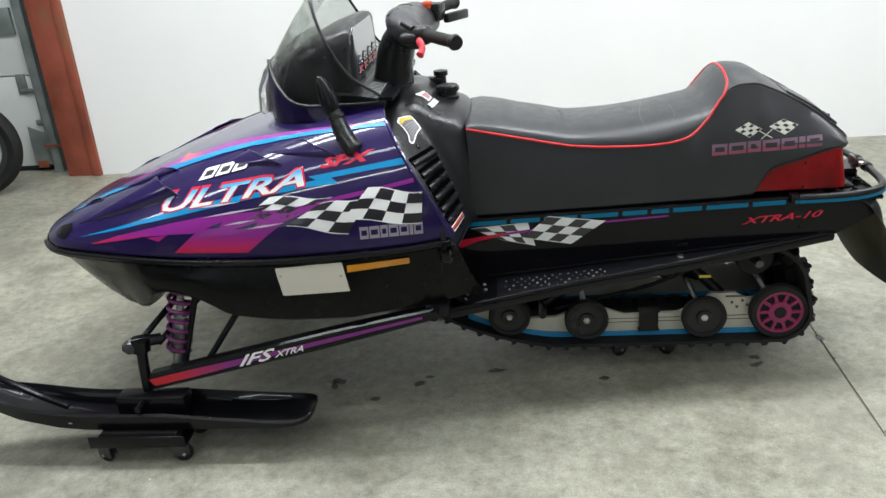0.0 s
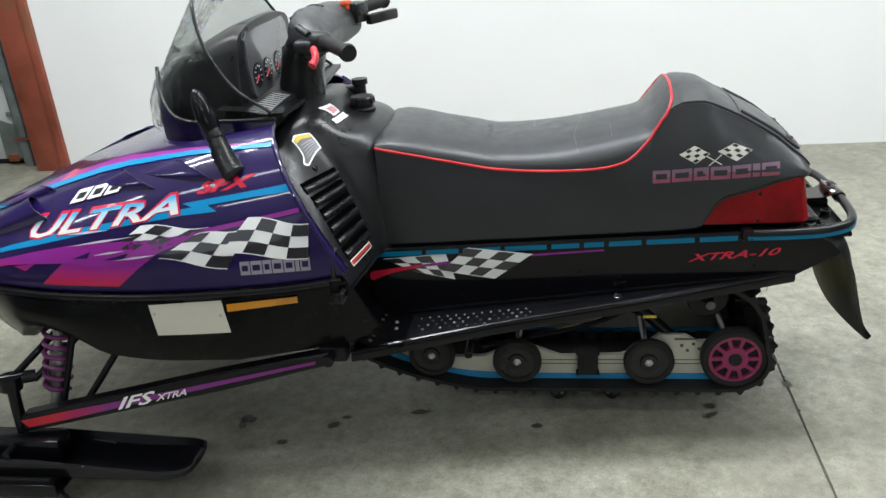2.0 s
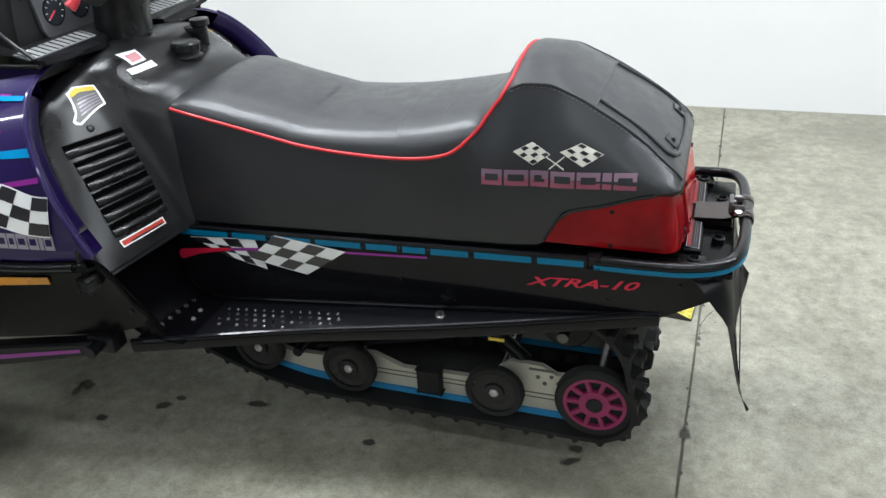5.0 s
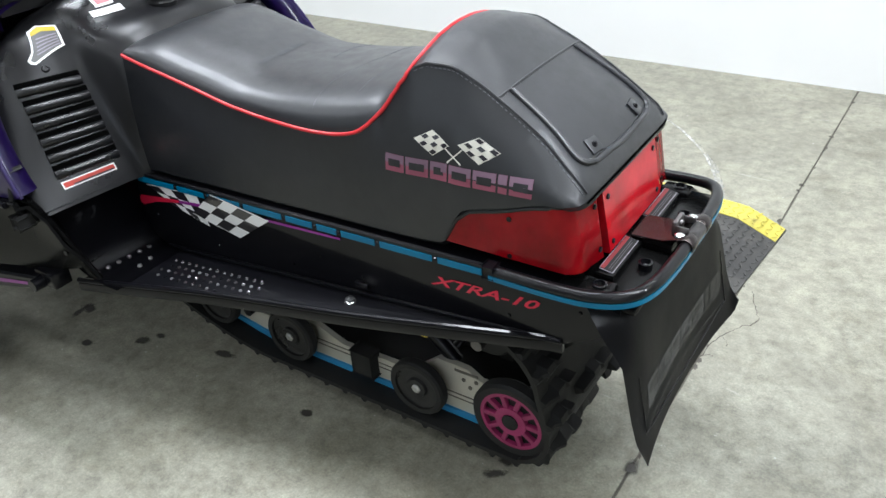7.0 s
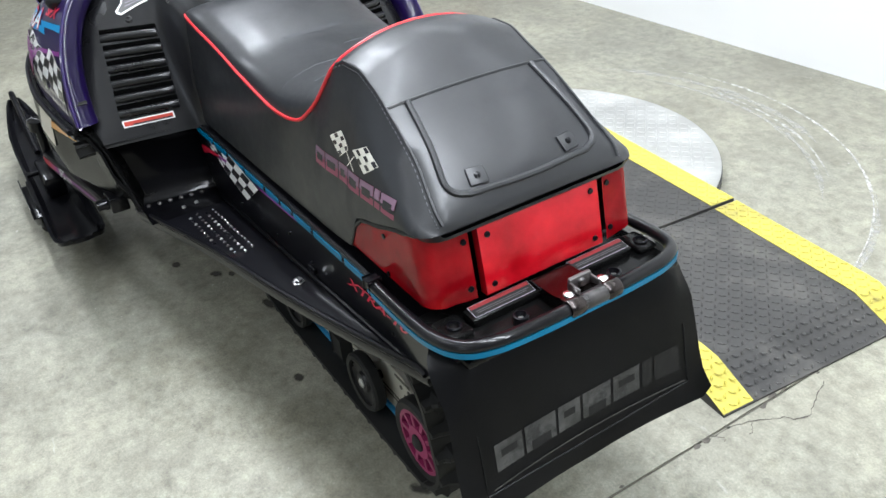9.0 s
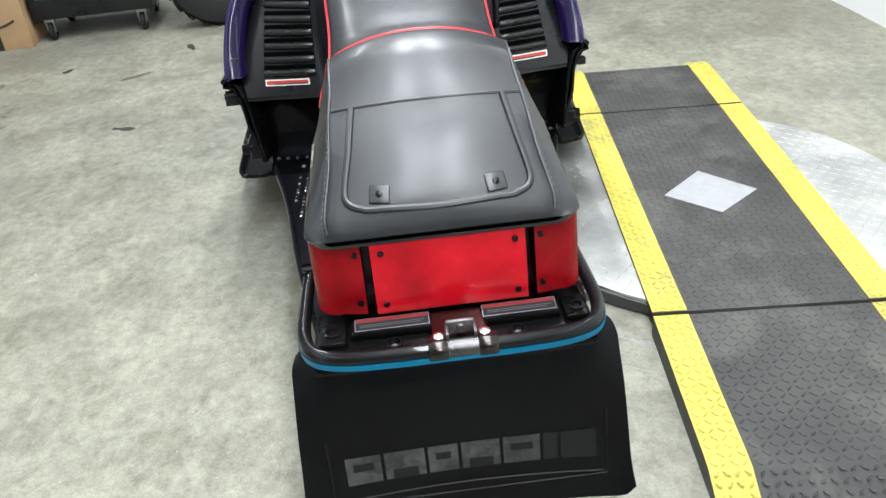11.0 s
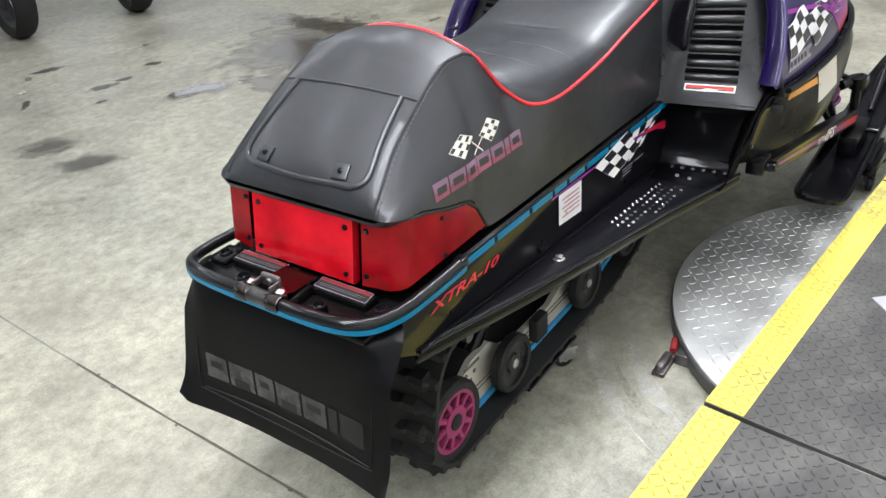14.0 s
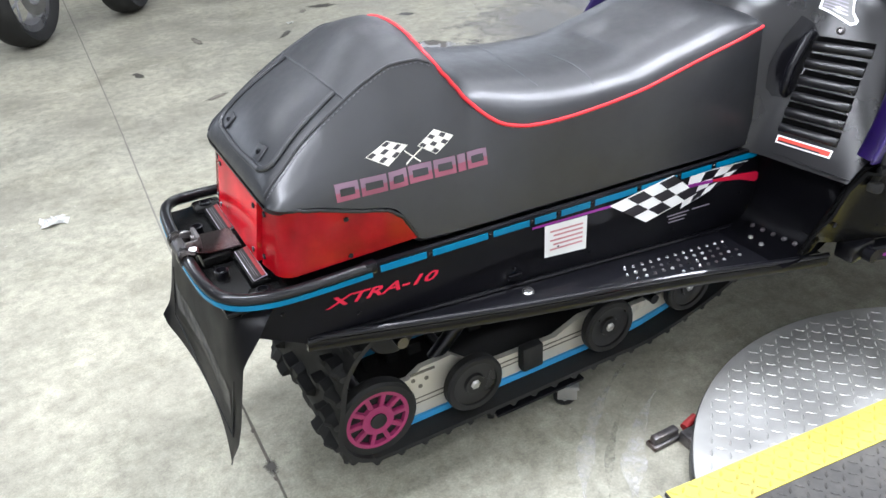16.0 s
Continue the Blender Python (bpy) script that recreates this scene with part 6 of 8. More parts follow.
def build_skid():
    for s in (-1, 1):
        y = s * 0.128
        outline = [(-0.98, 0.222), (-0.90, 0.178), (-0.80, 0.142), (-0.70, 0.122), (-0.60, 0.116), (0.02, 0.116), (0.045, 0.150), (0.03, 0.205), (-0.03, 0.220), (-0.09, 0.216), (-0.12, 0.235), (-0.19, 0.238),
                   (-0.24, 0.196), (-0.29, 0.176), (-0.45, 0.172), (-0.52, 0.200), (-0.60, 0.198), (-0.66, 0.172), (-0.74, 0.170), (-0.80, 0.186), (-0.88, 0.222), (-0.95, 0.262)]
        rail = part("slide_rail", slab(outline, y - 0.007, y + 0.007), RAIL_ALU, skid, "cream aluminium slide rail", 30)
        for z in (0.148, 0.160):
            part("rail_groove", box(-0.55, 0.0, y + s * 0.007, y + s * 0.0085, z, z + 0.002), DARK_JOINT, rail, smooth=0)
        part("slider", loft([[(x, y - 0.013, z), (x, y + 0.013, z), (x, y + 0.013, z + 0.019), (x, y - 0.013, z + 0.019)] for x, z in ((-0.93, 0.180), (-0.86, 0.146), (-0.78, 0.120), (-0.70, 0.106), (-0.60, 0.099), (-0.2, 0.099), (0.02, 0.099))]), SLIDER_BLUE, rail, "blue plastic slider")
        part("stop_block", box(-0.405, -0.352, y + s * 0.006, y + s * 0.030, 0.130, 0.192, 0.005), RUBBER, rail, "black rubber stop block")
        for x, z in ((-0.13, 0.205), (-0.115, 0.19), (-0.10, 0.21), (-0.085, 0.195)):
            part("rail_hole", lathe([(0.0, y + s * 0.007), (0.005, y + s * 0.007), (0.005, y + s * 0.0085), (0.0, y + s * 0.0085)], 8, "y", (x, 0, z)), DARK_JOINT, rail)
        part("rail_slot", box(-0.15, -0.095, y + s * 0.0068, y + s * 0.0085, 0.222, 0.228), DARK_JOINT, rail, smooth=0)
        wheel("rear_wheel", 0.0, s * 0.162, 0.187, 0.086, 0.034, s, True)
        for x, z, r in ((-0.219, 0.178, 0.066), (-0.568, 0.180, 0.066), (-0.801, 0.200, 0.064)):
            wheel("idler_wheel", x, s * 0.170, z, r, 0.026, s)
        # upper arms and springs
        part("torsion_arm", sweep(curve_points([(-0.24, s * 0.15, 0.34), (-0.36, s * 0.150, 0.285), (-0.50, s * 0.145, 0.245), (-0.66, s * 0.140, 0.205)], 5), 0.007, 8), GLOSS_BLACK, skid, "black spring arm")
        part("swing_arm", rod((-0.70, s * 0.10, 0.20), (-0.46, s * 0.11, 0.37), 0.014), GLOSS_BLACK, skid, "black swing arm")
        part("rear_arm", rod((-0.16, s * 0.11, 0.225), (-0.30, s * 0.12, 0.375), 0.016), GLOSS_BLACK, skid, "black rear arm")
        part("carrier_wheel", lathe([(0.016, s * 0.09), (0.05, s * 0.09), (0.055, s * 0.095), (0.055, s * 0.125), (0.05, s * 0.13), (0.016, s * 0.13)], 28, "y", (-0.07, 0, 0.345), closed=True), RUBBER, skid, "upper carrier wheel")
        coil = [(-0.335 + 0.028 * math.cos(a), s * (0.06 + 0.004 * a), 0.335 + 0.028 * math.sin(a)) for a in steps(0, 8 * math.pi, 60)]
        part("torsion_spring", sweep(coil, 0.005, 6), GLOSS_BLACK, skid, "black torsion spring")
    for x, z, r in ((-0.07, 0.345, 0.012), (-0.335, 0.335, 0.016), (-0.46, 0.37, 0.012), (-0.70, 0.20, 0.012), (0.0, 0.187, 0.012), (-0.219, 0.178, 0.010), (-0.568, 0.180, 0.010), (-0.801, 0.2, 0.010)):
        part("cross_shaft", rod((x, -0.175, z), (x, 0.175, z), r), DULL_CLAMP if x > -0.1 else GLOSS_BLACK, skid)
    part("shock_body", joined(rod((-0.20, 0.0, 0.24), (-0.42, 0.0, 0.32), 0.022), rod((-0.42, 0, 0.32), (-0.50, 0, 0.355), 0.010)), GLOSS_BLACK, skid, "dark shock absorber")
    part("yellow_tag", box(-0.235, -0.20, -0.152, -0.150, 0.298, 0.306, 0.0), LABEL_YELLOW, skid, "small yellow tag", 0)


build_skid()


# ---- front suspension and skis ----
DARK_STEEL = worn("greasy_dark_steel", (0.08, 0.08, 0.085), 0.4, 0.7, vary=0.4)
def build_front(s):
    f = lambda p: Vector((p[0], s * p[1], p[2]))
    # trailing arm, a flat tapering box beam
    a, b = Vector((-0.995, 0.452, 0.366)), Vector((-1.80, 0.500, 0.205))
    rings = []
    for t in steps(0, 1, 12):
        p, h = a.lerp(b, t), 0.017 + 0.008 * min(1, t * 3)
        rings.append([f((p.x, p.y + dy, p.z + dz)) for dy, dz in ((-0.016, -h), (0.012, -h), (0.017, -h + 0.005), (0.017, h - 0.005), (0.012, h), (-0.016, h))])
    arm = part("trailing_arm", loft(rings), GLOSS_BLACK, sled, "black trailing arm with a magenta stripe", 40)
    along = (b - a)

    def on_arm(t, dz):
        p = a.lerp(b, t)
        return f((p.x, p.y + 0.0185, p.z + dz))

    for t0, t1, h0, h1, m, name in ((0.04, 0.62, 0.004, 0.008, ARM_BLEND, "magenta_stripe"), (0.62, 0.84, 0.008, 0.012, ARM_BLEND, "magenta_stripe"), (0.84, 0.985, 0.012, 0.012, ARM_BLEND, "red_stripe")):
        bm = bmesh.new()
        bm.faces.new([bm.verts.new(on_arm(t, z)) for t, z in ((t0, -h0), (t1, -h1), (t1 + (0.02 if name == "red_stripe" else 0), h1), (t0, h0))])
        part(name, bm, m, arm, smooth=0)
    for text, t0, t1, z0, z1, m in (("IFS", 0.68, 0.548, -0.014, 0.018, DECAL_WHITE), ("XTRA", 0.553, 0.452, -0.012, 0.005, DECAL_WHITE)):
        bm = lettering(text, 1.0, 0.45, 0.02)
        lx, hx = min(v.co.x for v in bm.verts), max(v.co.x for v in bm.verts)
        hz = max(v.co.z for v in bm.verts)
        for v in bm.verts:
            u = (v.co.x - lx) / (hx - lx)
            if s > 0:
                u = 1 - u
            t = t0 + (t1 - t0) * u
            v.co = on_arm(t, z0 + (z1 - z0) * v.co.z / hz) + Vector((0, s * 0.001, 0))
        part("lettering", bm, m, arm, "white lettering", 0)
    part("arm_pivot", joined(lathe([(0.0, -0.026), (0.014, -0.026), (0.014, 0.020), (0.0, 0.020)], 14, "y", f((-0.995, 0.455, 0.366))), box(-1.02, -0.955, min(s * 0.41, s * 0.455), max(s * 0.41, s * 0.455), 0.350, 0.390, 0.006)), GLOSS_BLACK, arm)
    # spindle
    sp = joined(sweep([f((-1.822, 0.500, 0.160)), f((-1.818, 0.500, 0.24)), f((-1.812, 0.498, 0.33))], 0.015, 12), sweep([f((-1.812, 0.498, 0.335)), f((-1.815, 0.50, 0.30))], 0.027, 12),
                rod(f((-1.835, 0.505, 0.325)), f((-1.77, 0.46, 0.315)), 0.016), rod(f((-1.86, 0.50, 0.31)), f((-1.83, 0.50, 0.31)), 0.014))
    spindle = part("spindle", sp, GLOSS_BLACK, sled, "black steering spindle")
    part("ball_joint", lathe([(0.0, -0.022), (0.016, -0.018), (0.022, 0), (0.016, 0.018), (0.0, 0.022)], 14, "y", f((-1.835, 0.508, 0.318))), DARK_STEEL, spindle)
    # shock with coil
    top, low = Vector((-1.705, 0.395, 0.475)), Vector((-1.742, 0.445, 0.225))
    shock = part("shock_absorber", joined(rod(f(top), f(top.lerp(low, 0.55)), 0.011), rod(f(top.lerp(low, 0.45)), f(low), 0.020), lathe([(0.0, -0.014), (0.017, -0.014), (0.017, 0.014), (0.0, 0.014)], 14, "y", f(low))), STEEL, sled, "front shock absorber")
    d = (low - top).normalized()
    u = d.cross(Vector((0, 1, 0))).normalized()
    v = d.cross(u)
    coil = [f(top.lerp(low, 0.08 + 0.76 * k / 110) + (u * math.cos(k * 0.4) + v * math.sin(k * 0.4)) * 0.032) for k in range(111)]
    part("coil_spring", sweep(coil, 0.006, 8), worn("purple_spring_paint", (0.12, 0.018, 0.10), 0.35, vary=0.2), shock, "purple coil spring")
    part("shock_reservoir", rod(f((-1.725, 0.43, 0.325)), f((-1.738, 0.44, 0.262)), 0.024), RUSTY, shock)
    for p, q in (((-1.70, 0.24, 0.44), (-1.815, 0.47, 0.325)), ((-1.66, 0.40, 0.455), (-1.715, 0.46, 0.235)), ((-1.53, 0.40, 0.40), (-1.645, 0.465, 0.243)), ((-1.64, 0.18, 0.42), (-1.78, 0.46, 0.30))):
        part("radius_rod", rod(f(p), f(q), 0.009), GLOSS_BLACK, sled, "black radius rod")
    # ski: a ribbed runner turned up at the tip
    rings = []
    for x, z, w, lip in ((-2.385, 0.228, 0.018, 0.010), (-2.35, 0.208, 0.032, 0.014), (-2.29, 0.178, 0.046, 0.022), (-2.23, 0.152, 0.056, 0.032), (-2.17, 0.131, 0.064, 0.040), (-2.06, 0.106, 0.068, 0.046), (-1.98, 0.097, 0.068, 0.048), (-1.90, 0.095, 0.068, 0.048),
                         (-1.75, 0.095, 0.069, 0.048), (-1.60, 0.095, 0.071, 0.034), (-1.43, 0.096, 0.073, 0.020), (-1.39, 0.098, 0.070, 0.018), (-1.365, 0.101, 0.062, 0.017), (-1.35, 0.105, 0.050, 0.016), (-1.344, 0.109, 0.036, 0.015)):
        c = 0.518
        half = [(-w, 0.004), (-w - 0.004, lip), (-w + 0.004, lip + 0.004), (-w + 0.014, lip - 0.012), (-w + 0.020, 0.012), (-0.012, 0.012), (0.012, 0.012), (w - 0.020, 0.012), (w - 0.014, lip - 0.012), (w - 0.004, lip + 0.004), (w + 0.004, lip), (w, 0.004), (0.015, 0.0), (-0.015, 0.0)]
        rings.append([f((x, c + y, z + q)) for y, q in half])
    ski = part("ski", loft(rings), GLOSS_BLACK, sled, "black plastic and steel ski", 40)
    part("saddle", joined(box(-1.90, -1.70, min(s * 0.488, s * 0.548), max(s * 0.488, s * 0.548), 0.107, 0.175, 0.008), rod(f((-1.82, 0.455, 0.160)), f((-1.82, 0.585, 0.160)), 0.009)), GLOSS_BLACK, ski, "black ski saddle")
    part("ski_loop", sweep(curve_points([f((-2.06, 0.518, 0.135)), f((-2.127, 0.518, 0.168)), f((-2.195, 0.518, 0.207)), f((-2.27, 0.518, 0.248)), f((-2.33, 0.518, 0.272)), f((-2.37, 0.518, 0.264)), f((-2.382, 0.518, 0.240))], 5), 0.010, 10), GLOSS_BLACK, ski, "black ski loop")
    for x in (-2.02, -1.90, -1.62):
        part("ski_bolt", lathe([(0.0, 0), (0.007, 0), (0.006, 0.005), (0.0, 0.005)], 6, "y", f((x, 0.583 if s > 0 else 0.588, 0.128))), STEEL, ski)
    part("wear_bar", rod(f((-2.2, 0.518, 0.094)), f((-1.42, 0.518, 0.091)), 0.005), STEEL, ski)


for side in (-1, 1):
    build_front(side)


# ---- dollies that carry the machine ----
def caster(name, parent, x, y, turn, metal=DARK_STEEL):
    m = pose(x, y, 0, 0, 0, turn)
    fork = joined(box(-0.014, 0.030, -0.013, -0.010, 0.022, 0.056, 0.001), box(-0.014, 0.030, 0.010, 0.013, 0.022, 0.056, 0.001), box(-0.018, 0.018, -0.016, 0.016, 0.052, 0.060, 0.002))
    c = part(name, moved(fork, m), metal, parent, "swivel caster")
    part("caster_wheel", moved(lathe([(0.005, -0.008), (0.021, -0.008), (0.025, -0.005), (0.025, 0.005), (0.021, 0.008), (0.005, 0.008)], 22, "y", (0.014, 0, 0.0255), closed=True), m), RUBBER, c, "black caster wheel")
    part("axle", moved(rod((0.014, -0.015, 0.0255), (0.014, 0.015, 0.0255), 0.005), m), STEEL, c)


def build_ski_dolly(s):
    d = thing("ski_dolly", "flat black steel dolly on casters under a ski", "dolly", (0, 0, 0), "dollies under the machine")
    part("plate", box(-1.965, -1.690, min(s * 0.44, s * 0.615), max(s * 0.44, s * 0.615), 0.060, 0.0655, 0.001), GLOSS_BLACK, d)
    for y in (0.44, 0.612):
        part("side_flange", box(-1.965, -1.690, min(s * y, s * (y + 0.004)), max(s * y, s * (y + 0.004)), 0.060, 0.0945, 0.001), GLOSS_BLACK, d)
    part("rest_pad", box(-1.94, -1.72, min(s * 0.452, s * 0.595), max(s * 0.452, s * 0.595), 0.0655, 0.0925, 0.002), RUBBER, d)
    for x in (-1.925, -1.725):
        for y in (0.468, 0.595):
            caster("caster", d, x, s * y, 160 if x < -1.8 else 20)
    return d


def build_track_dolly():
    d = thing("track_dolly", "low black steel dolly on casters under the track", "dolly", (0, 0, 0), "dollies under the machine")
    part("plate", box(-0.50, -0.27, -0.12, 0.182, 0.060, 0.0675, 0.001), GLOSS_BLACK, d)
    for x, y, a in ((-0.468, 0.176, -35), (-0.30, 0.10, 60), (-0.468, -0.09, 30), (-0.30, -0.09, 140)):
        caster("caster", d, x, y, a, STEEL if y > 0.15 else DARK_STEEL)


build_ski_dolly(-1)
build_ski_dolly(1)
build_track_dolly()


# ---- decals ----
hood_skin, flap_skin = surface(hood), surface(flap)
side_skins = {-1: surface(tunnel_sides[0]), 1: surface(tunnel_sides[1])}
DECAL_FADE = shader("white_to_blue_print", (0.7, 0.7, 0.7), 0.45, coat=0.0, spec=0.3)


def fade_material():
    """Letters printed white at the foot and blue at the head, along the rising line of the word."""
    m, nt, b = DECAL_FADE
    co = nt.nodes.new("ShaderNodeTexCoord")
    sep = nt.nodes.new("ShaderNodeSeparateXYZ")
    nt.links.new(co.outputs["Object"], sep.inputs["Vector"])
    rise = nt.nodes.new("ShaderNodeMath")
    rise.operation = "MULTIPLY_ADD"
    rise.inputs[1].default_value, rise.inputs[2].default_value = -0.165, -0.9445
    nt.links.new(sep.outputs["X"], rise.inputs[0])
    total = nt.nodes.new("ShaderNodeMath")
    total.operation = "ADD"
    nt.links.new(rise.outputs[0], total.inputs[0])
    nt.links.new(sep.outputs["Z"], total.inputs[1])
    span = nt.nodes.new("ShaderNodeMapRange")
    span.inputs["From Min"].default_value, span.inputs["From Max"].default_value = 0.004, 0.046
    nt.links.new(total.outputs[0], span.inputs["Value"])
    r = ramp_node(nt, span.outputs["Result"], [(0.2, (0.78, 0.76, 0.72)), (0.6, (0.45, 0.62, 0.72)), (0.9, (0.05, 0.34, 0.62))])
    nt.links.new(r.outputs["Color"], b.inputs["Base Color"])
    return m


FADE = fade_material()


def shape(name, outlines, mat, skin, s, parent, lift, label=""):
    bm = laid(flat_shape(outlines), skin, s, lift, 0.02 if skin is not hood_skin else 0.012)
    return part(name, bm, mat, parent, label, 60)


def band(top, bottom):
    """The strips between two lines of points."""
    return [[a, b, d, c] for (a, b), (c, d) in zip(zip(top, top[1:]), zip(bottom, bottom[1:]))]


def checkered(a, b, c, d, cols, rows, skin, s, parent, lift, odd=0, wave=0.0, label="black and white checkered flag decal"):
    """A waving flag with corners a (top front), b, c and d."""
    def at(u, v):
        x = (a[0] * (1 - u) + b[0] * u) * (1 - v) + (d[0] * (1 - u) + c[0] * u) * v
        z = (a[1] * (1 - u) + b[1] * u) * (1 - v) + (d[1] * (1 - u) + c[1] * u) * v
        return (x, z + wave * math.sin(u * 2 * math.pi))
    n = 8
    top, low = [at(k / n, -0.035) for k in range(n + 1)], [at(k / n, 1.035) for k in range(n + 1)]
    flag = shape("checkered_flag", band(top, low), DECAL_WHITE, skin, s, parent, lift, label)
    for i in range(cols):
        for j in range(rows):
            if (i + j + odd) % 2:
                u0, u1, v0, v1 = i / cols, (i + 1) / cols, j / rows, (j + 1) / rows
                um = (u0 + u1) / 2
                shape("check", [[at(u0, v0), at(um, v0), at(u1, v0), at(u1, v1), at(um, v1), at(u0, v1)]], DECAL_BLACK, skin, s, flag, lift + 0.0008)
    return flag


def word(name, text, x0, x1, z, high, slope, mat, skin, s, parent, lift, shear=0.3, bold=0.0, label="", grow=0.0):
    bm = lettering(text, 1.0, shear, bold)
    if s > 0:
        x0, x1 = x1, x0
        z, slope = z + slope * abs(x1 - x0), -slope
    fit_into(bm, x0 - math.copysign(grow, x1 - x0), z - grow, x1 + math.copysign(grow, x1 - x0), z + high + grow, slope=slope)
    return part(name, laid(bm, skin, s, lift), mat, parent, label, 60)


def name_blocks(name, x0, x1, z0, z1, high, mat, skin, s, parent, lift, inner=None, label="", core=None):
    """A maker's name as seven plain blocks."""
    widths, at, gap = (1.0, 1.15, 0.85, 1.1, 1.05, 0.4, 1.0), 0.0, 0.10
    total = sum(widths) + gap * 6
    group = None
    for w in widths if s < 0 else reversed(widths):
        u0, u1 = at / total, (at + w) / total
        at += w + gap
        p = lambda u, v, k=0.0: (x0 + (x1 - x0) * u, z0 + (z1 - z0) * u + high * v)
        ob = shape(name, [[p(u0, 0), p(u1, 0), p(u1, 1), p(u0, 1)]], mat, skin, s, group or parent, lift, label if not group else "")
        if inner:
            du = 0.012
            shape("block_rim", [[p(u0, 0.5), p(u1, 0.5), p(u1, 1), p(u0, 1)]], inner, skin, s, ob, lift + 0.0006)
            if w > 0.5:
                shape("block_core", [[p(u0 + 0.026, 0.30), p(u1 - 0.026, 0.30), p(u1 - 0.026, 0.72), p(u0 + 0.026, 0.72)]], core, skin, s, ob, lift + 0.0012)


def hood_graphics(s):
    up = [(-2.10, 0.603), (-1.984, 0.652), (-1.859, 0.698), (-1.752, 0.735), (-1.652, 0.766), (-1.561, 0.792), (-1.466, 0.815), (-1.379, 0.831), (-1.297, 0.843), (-1.219, 0.851), (-1.143, 0.858), (-1.085, 0.862)]
    wide = [0.0008, 0.0016, 0.0026] + [0.0034] * 9
    shape("blue_line", band([(x, z + w) for (x, z), w in zip(up, wide)], [(x, z - w) for (x, z), w in zip(up, wide)]), DECAL_BLUE, hood_skin, s, hood, 0.0024, "bright blue line")
    top = [(-1.922, 0.679), (-1.847, 0.708), (-1.765, 0.738), (-1.72, 0.755), (-1.68, 0.766), (-1.629, 0.781), (-1.551, 0.804), (-1.490, 0.8195), (-1.387, 0.8385), (-1.302, 0.850), (-1.221, 0.858), (-1.130, 0.865)]
    low = [(-1.922, 0.678), (-1.847, 0.7055), (-1.765, 0.733), (-1.72, 0.7475), (-1.68, 0.7600), (-1.629, 0.7755), (-1.551, 0.797), (-1.49, 0.8120), (-1.387, 0.8325), (-1.302, 0.845), (-1.221, 0.8535), (-1.13, 0.862)]
    shape("magenta_band", band(top[:4], low[:4]), DECAL_PURPLE, hood_skin, s, hood, 0.0022, "thin magenta flame point")
    shape("magenta_band", band(top[3:], low[3:]), TIP_BLEND, hood_skin, s, hood, 0.0022, "magenta flame band")
    shape("blue_bolt", [[(-2.011, 0.578), (-1.772, 0.649), (-1.593, 0.694), (-1.430, 0.723), (-1.272, 0.747), (-1.212, 0.738), (-1.294, 0.731), (-1.430, 0.711), (-1.592, 0.678), (-1.770, 0.639)],
                        [(-1.293, 0.755), (-1.207, 0.767), (-1.121, 0.779), (-1.047, 0.790), (-1.039, 0.775), (-1.121, 0.766), (-1.233, 0.751), (-1.212, 0.738), (-1.272, 0.747)]], DECAL_BLUE, hood_skin, s, hood, 0.0014, "bright blue lightning bolt")
    top = [(-1.954, 0.571), (-1.849, 0.605), (-1.769, 0.625), (-1.677, 0.646), (-1.592, 0.662), (-1.510, 0.671), (-1.430, 0.678), (-1.355, 0.682), (-1.296, 0.691), (-1.208, 0.709), (-1.122, 0.723), (-1.020, 0.742)]
    low = [(-1.951, 0.570), (-1.849, 0.592), (-1.770, 0.608), (-1.693, 0.617), (-1.610, 0.623), (-1.531, 0.616), (-1.444, 0.622), (-1.357, 0.652), (-1.297, 0.673), (-1.209, 0.698), (-1.123, 0.713), (-1.019, 0.732)]
    shape("purple_flame", band(top, low), FLAME_BLEND, hood_skin, s, hood, 0.0026, "purple flame")
    shape("red_flame", [[(-1.677, 0.570), (-1.610, 0.624), (-1.530, 0.619), (-1.443, 0.625), (-1.360, 0.651), (-1.414, 0.614), (-1.468, 0.572)]], FLAME_BLEND, hood_skin, s, hood, 0.0013, "red flame root")
    shape("purple_flame", [[(-1.760, 0.606), (-1.690, 0.618), (-1.722, 0.598)]], FLAME_BLEND, hood_skin, s, hood, 0.0011, "purple flame point")
    for x, z, l, rise in ((-1.592, 0.660, 0.185, 0.029), (-1.527, 0.643, 0.09, 0.014), (-1.47, 0.634, 0.11, 0.014), (-1.60, 0.683, 0.12, 0.016)):
        shape("pale_streak", [[(x, z), (x + l * 0.5, z + rise * 0.5 + 0.003), (x + l, z + rise), (x + l * 0.5, z + rise * 0.5 - 0.002)]], STREAK, hood_skin, s, hood, 0.0032, "pale streak")
    for x, z, l in ((-1.58, 0.634, 0.05), (-1.50, 0.634, 0.07)):
        shape("dark_streak", [[(x, z), (x + l, z + 0.018), (x + l * 0.8, z + 0.003)]], PURPLE, hood_skin, s, hood, 0.0032, "dark purple streak")
    checkered((-1.400, 0.709), (-1.234, 0.705), (-1.357, 0.658), (-1.480, 0.656), 4, 3, hood_skin, s, hood, 0.0018, 0, 0.004)
    checkered((-1.268, 0.690), (-1.145, 0.698), (-1.195, 0.614), (-1.354, 0.642), 3, 3, hood_skin, s, hood, 0.0028, 1, 0.003)
    checkered((-1.140, 0.722), (-0.999, 0.706), (-1.006, 0.632), (-1.206, 0.650), 4, 3, hood_skin, s, hood, 0.0040, 0, 0.004)
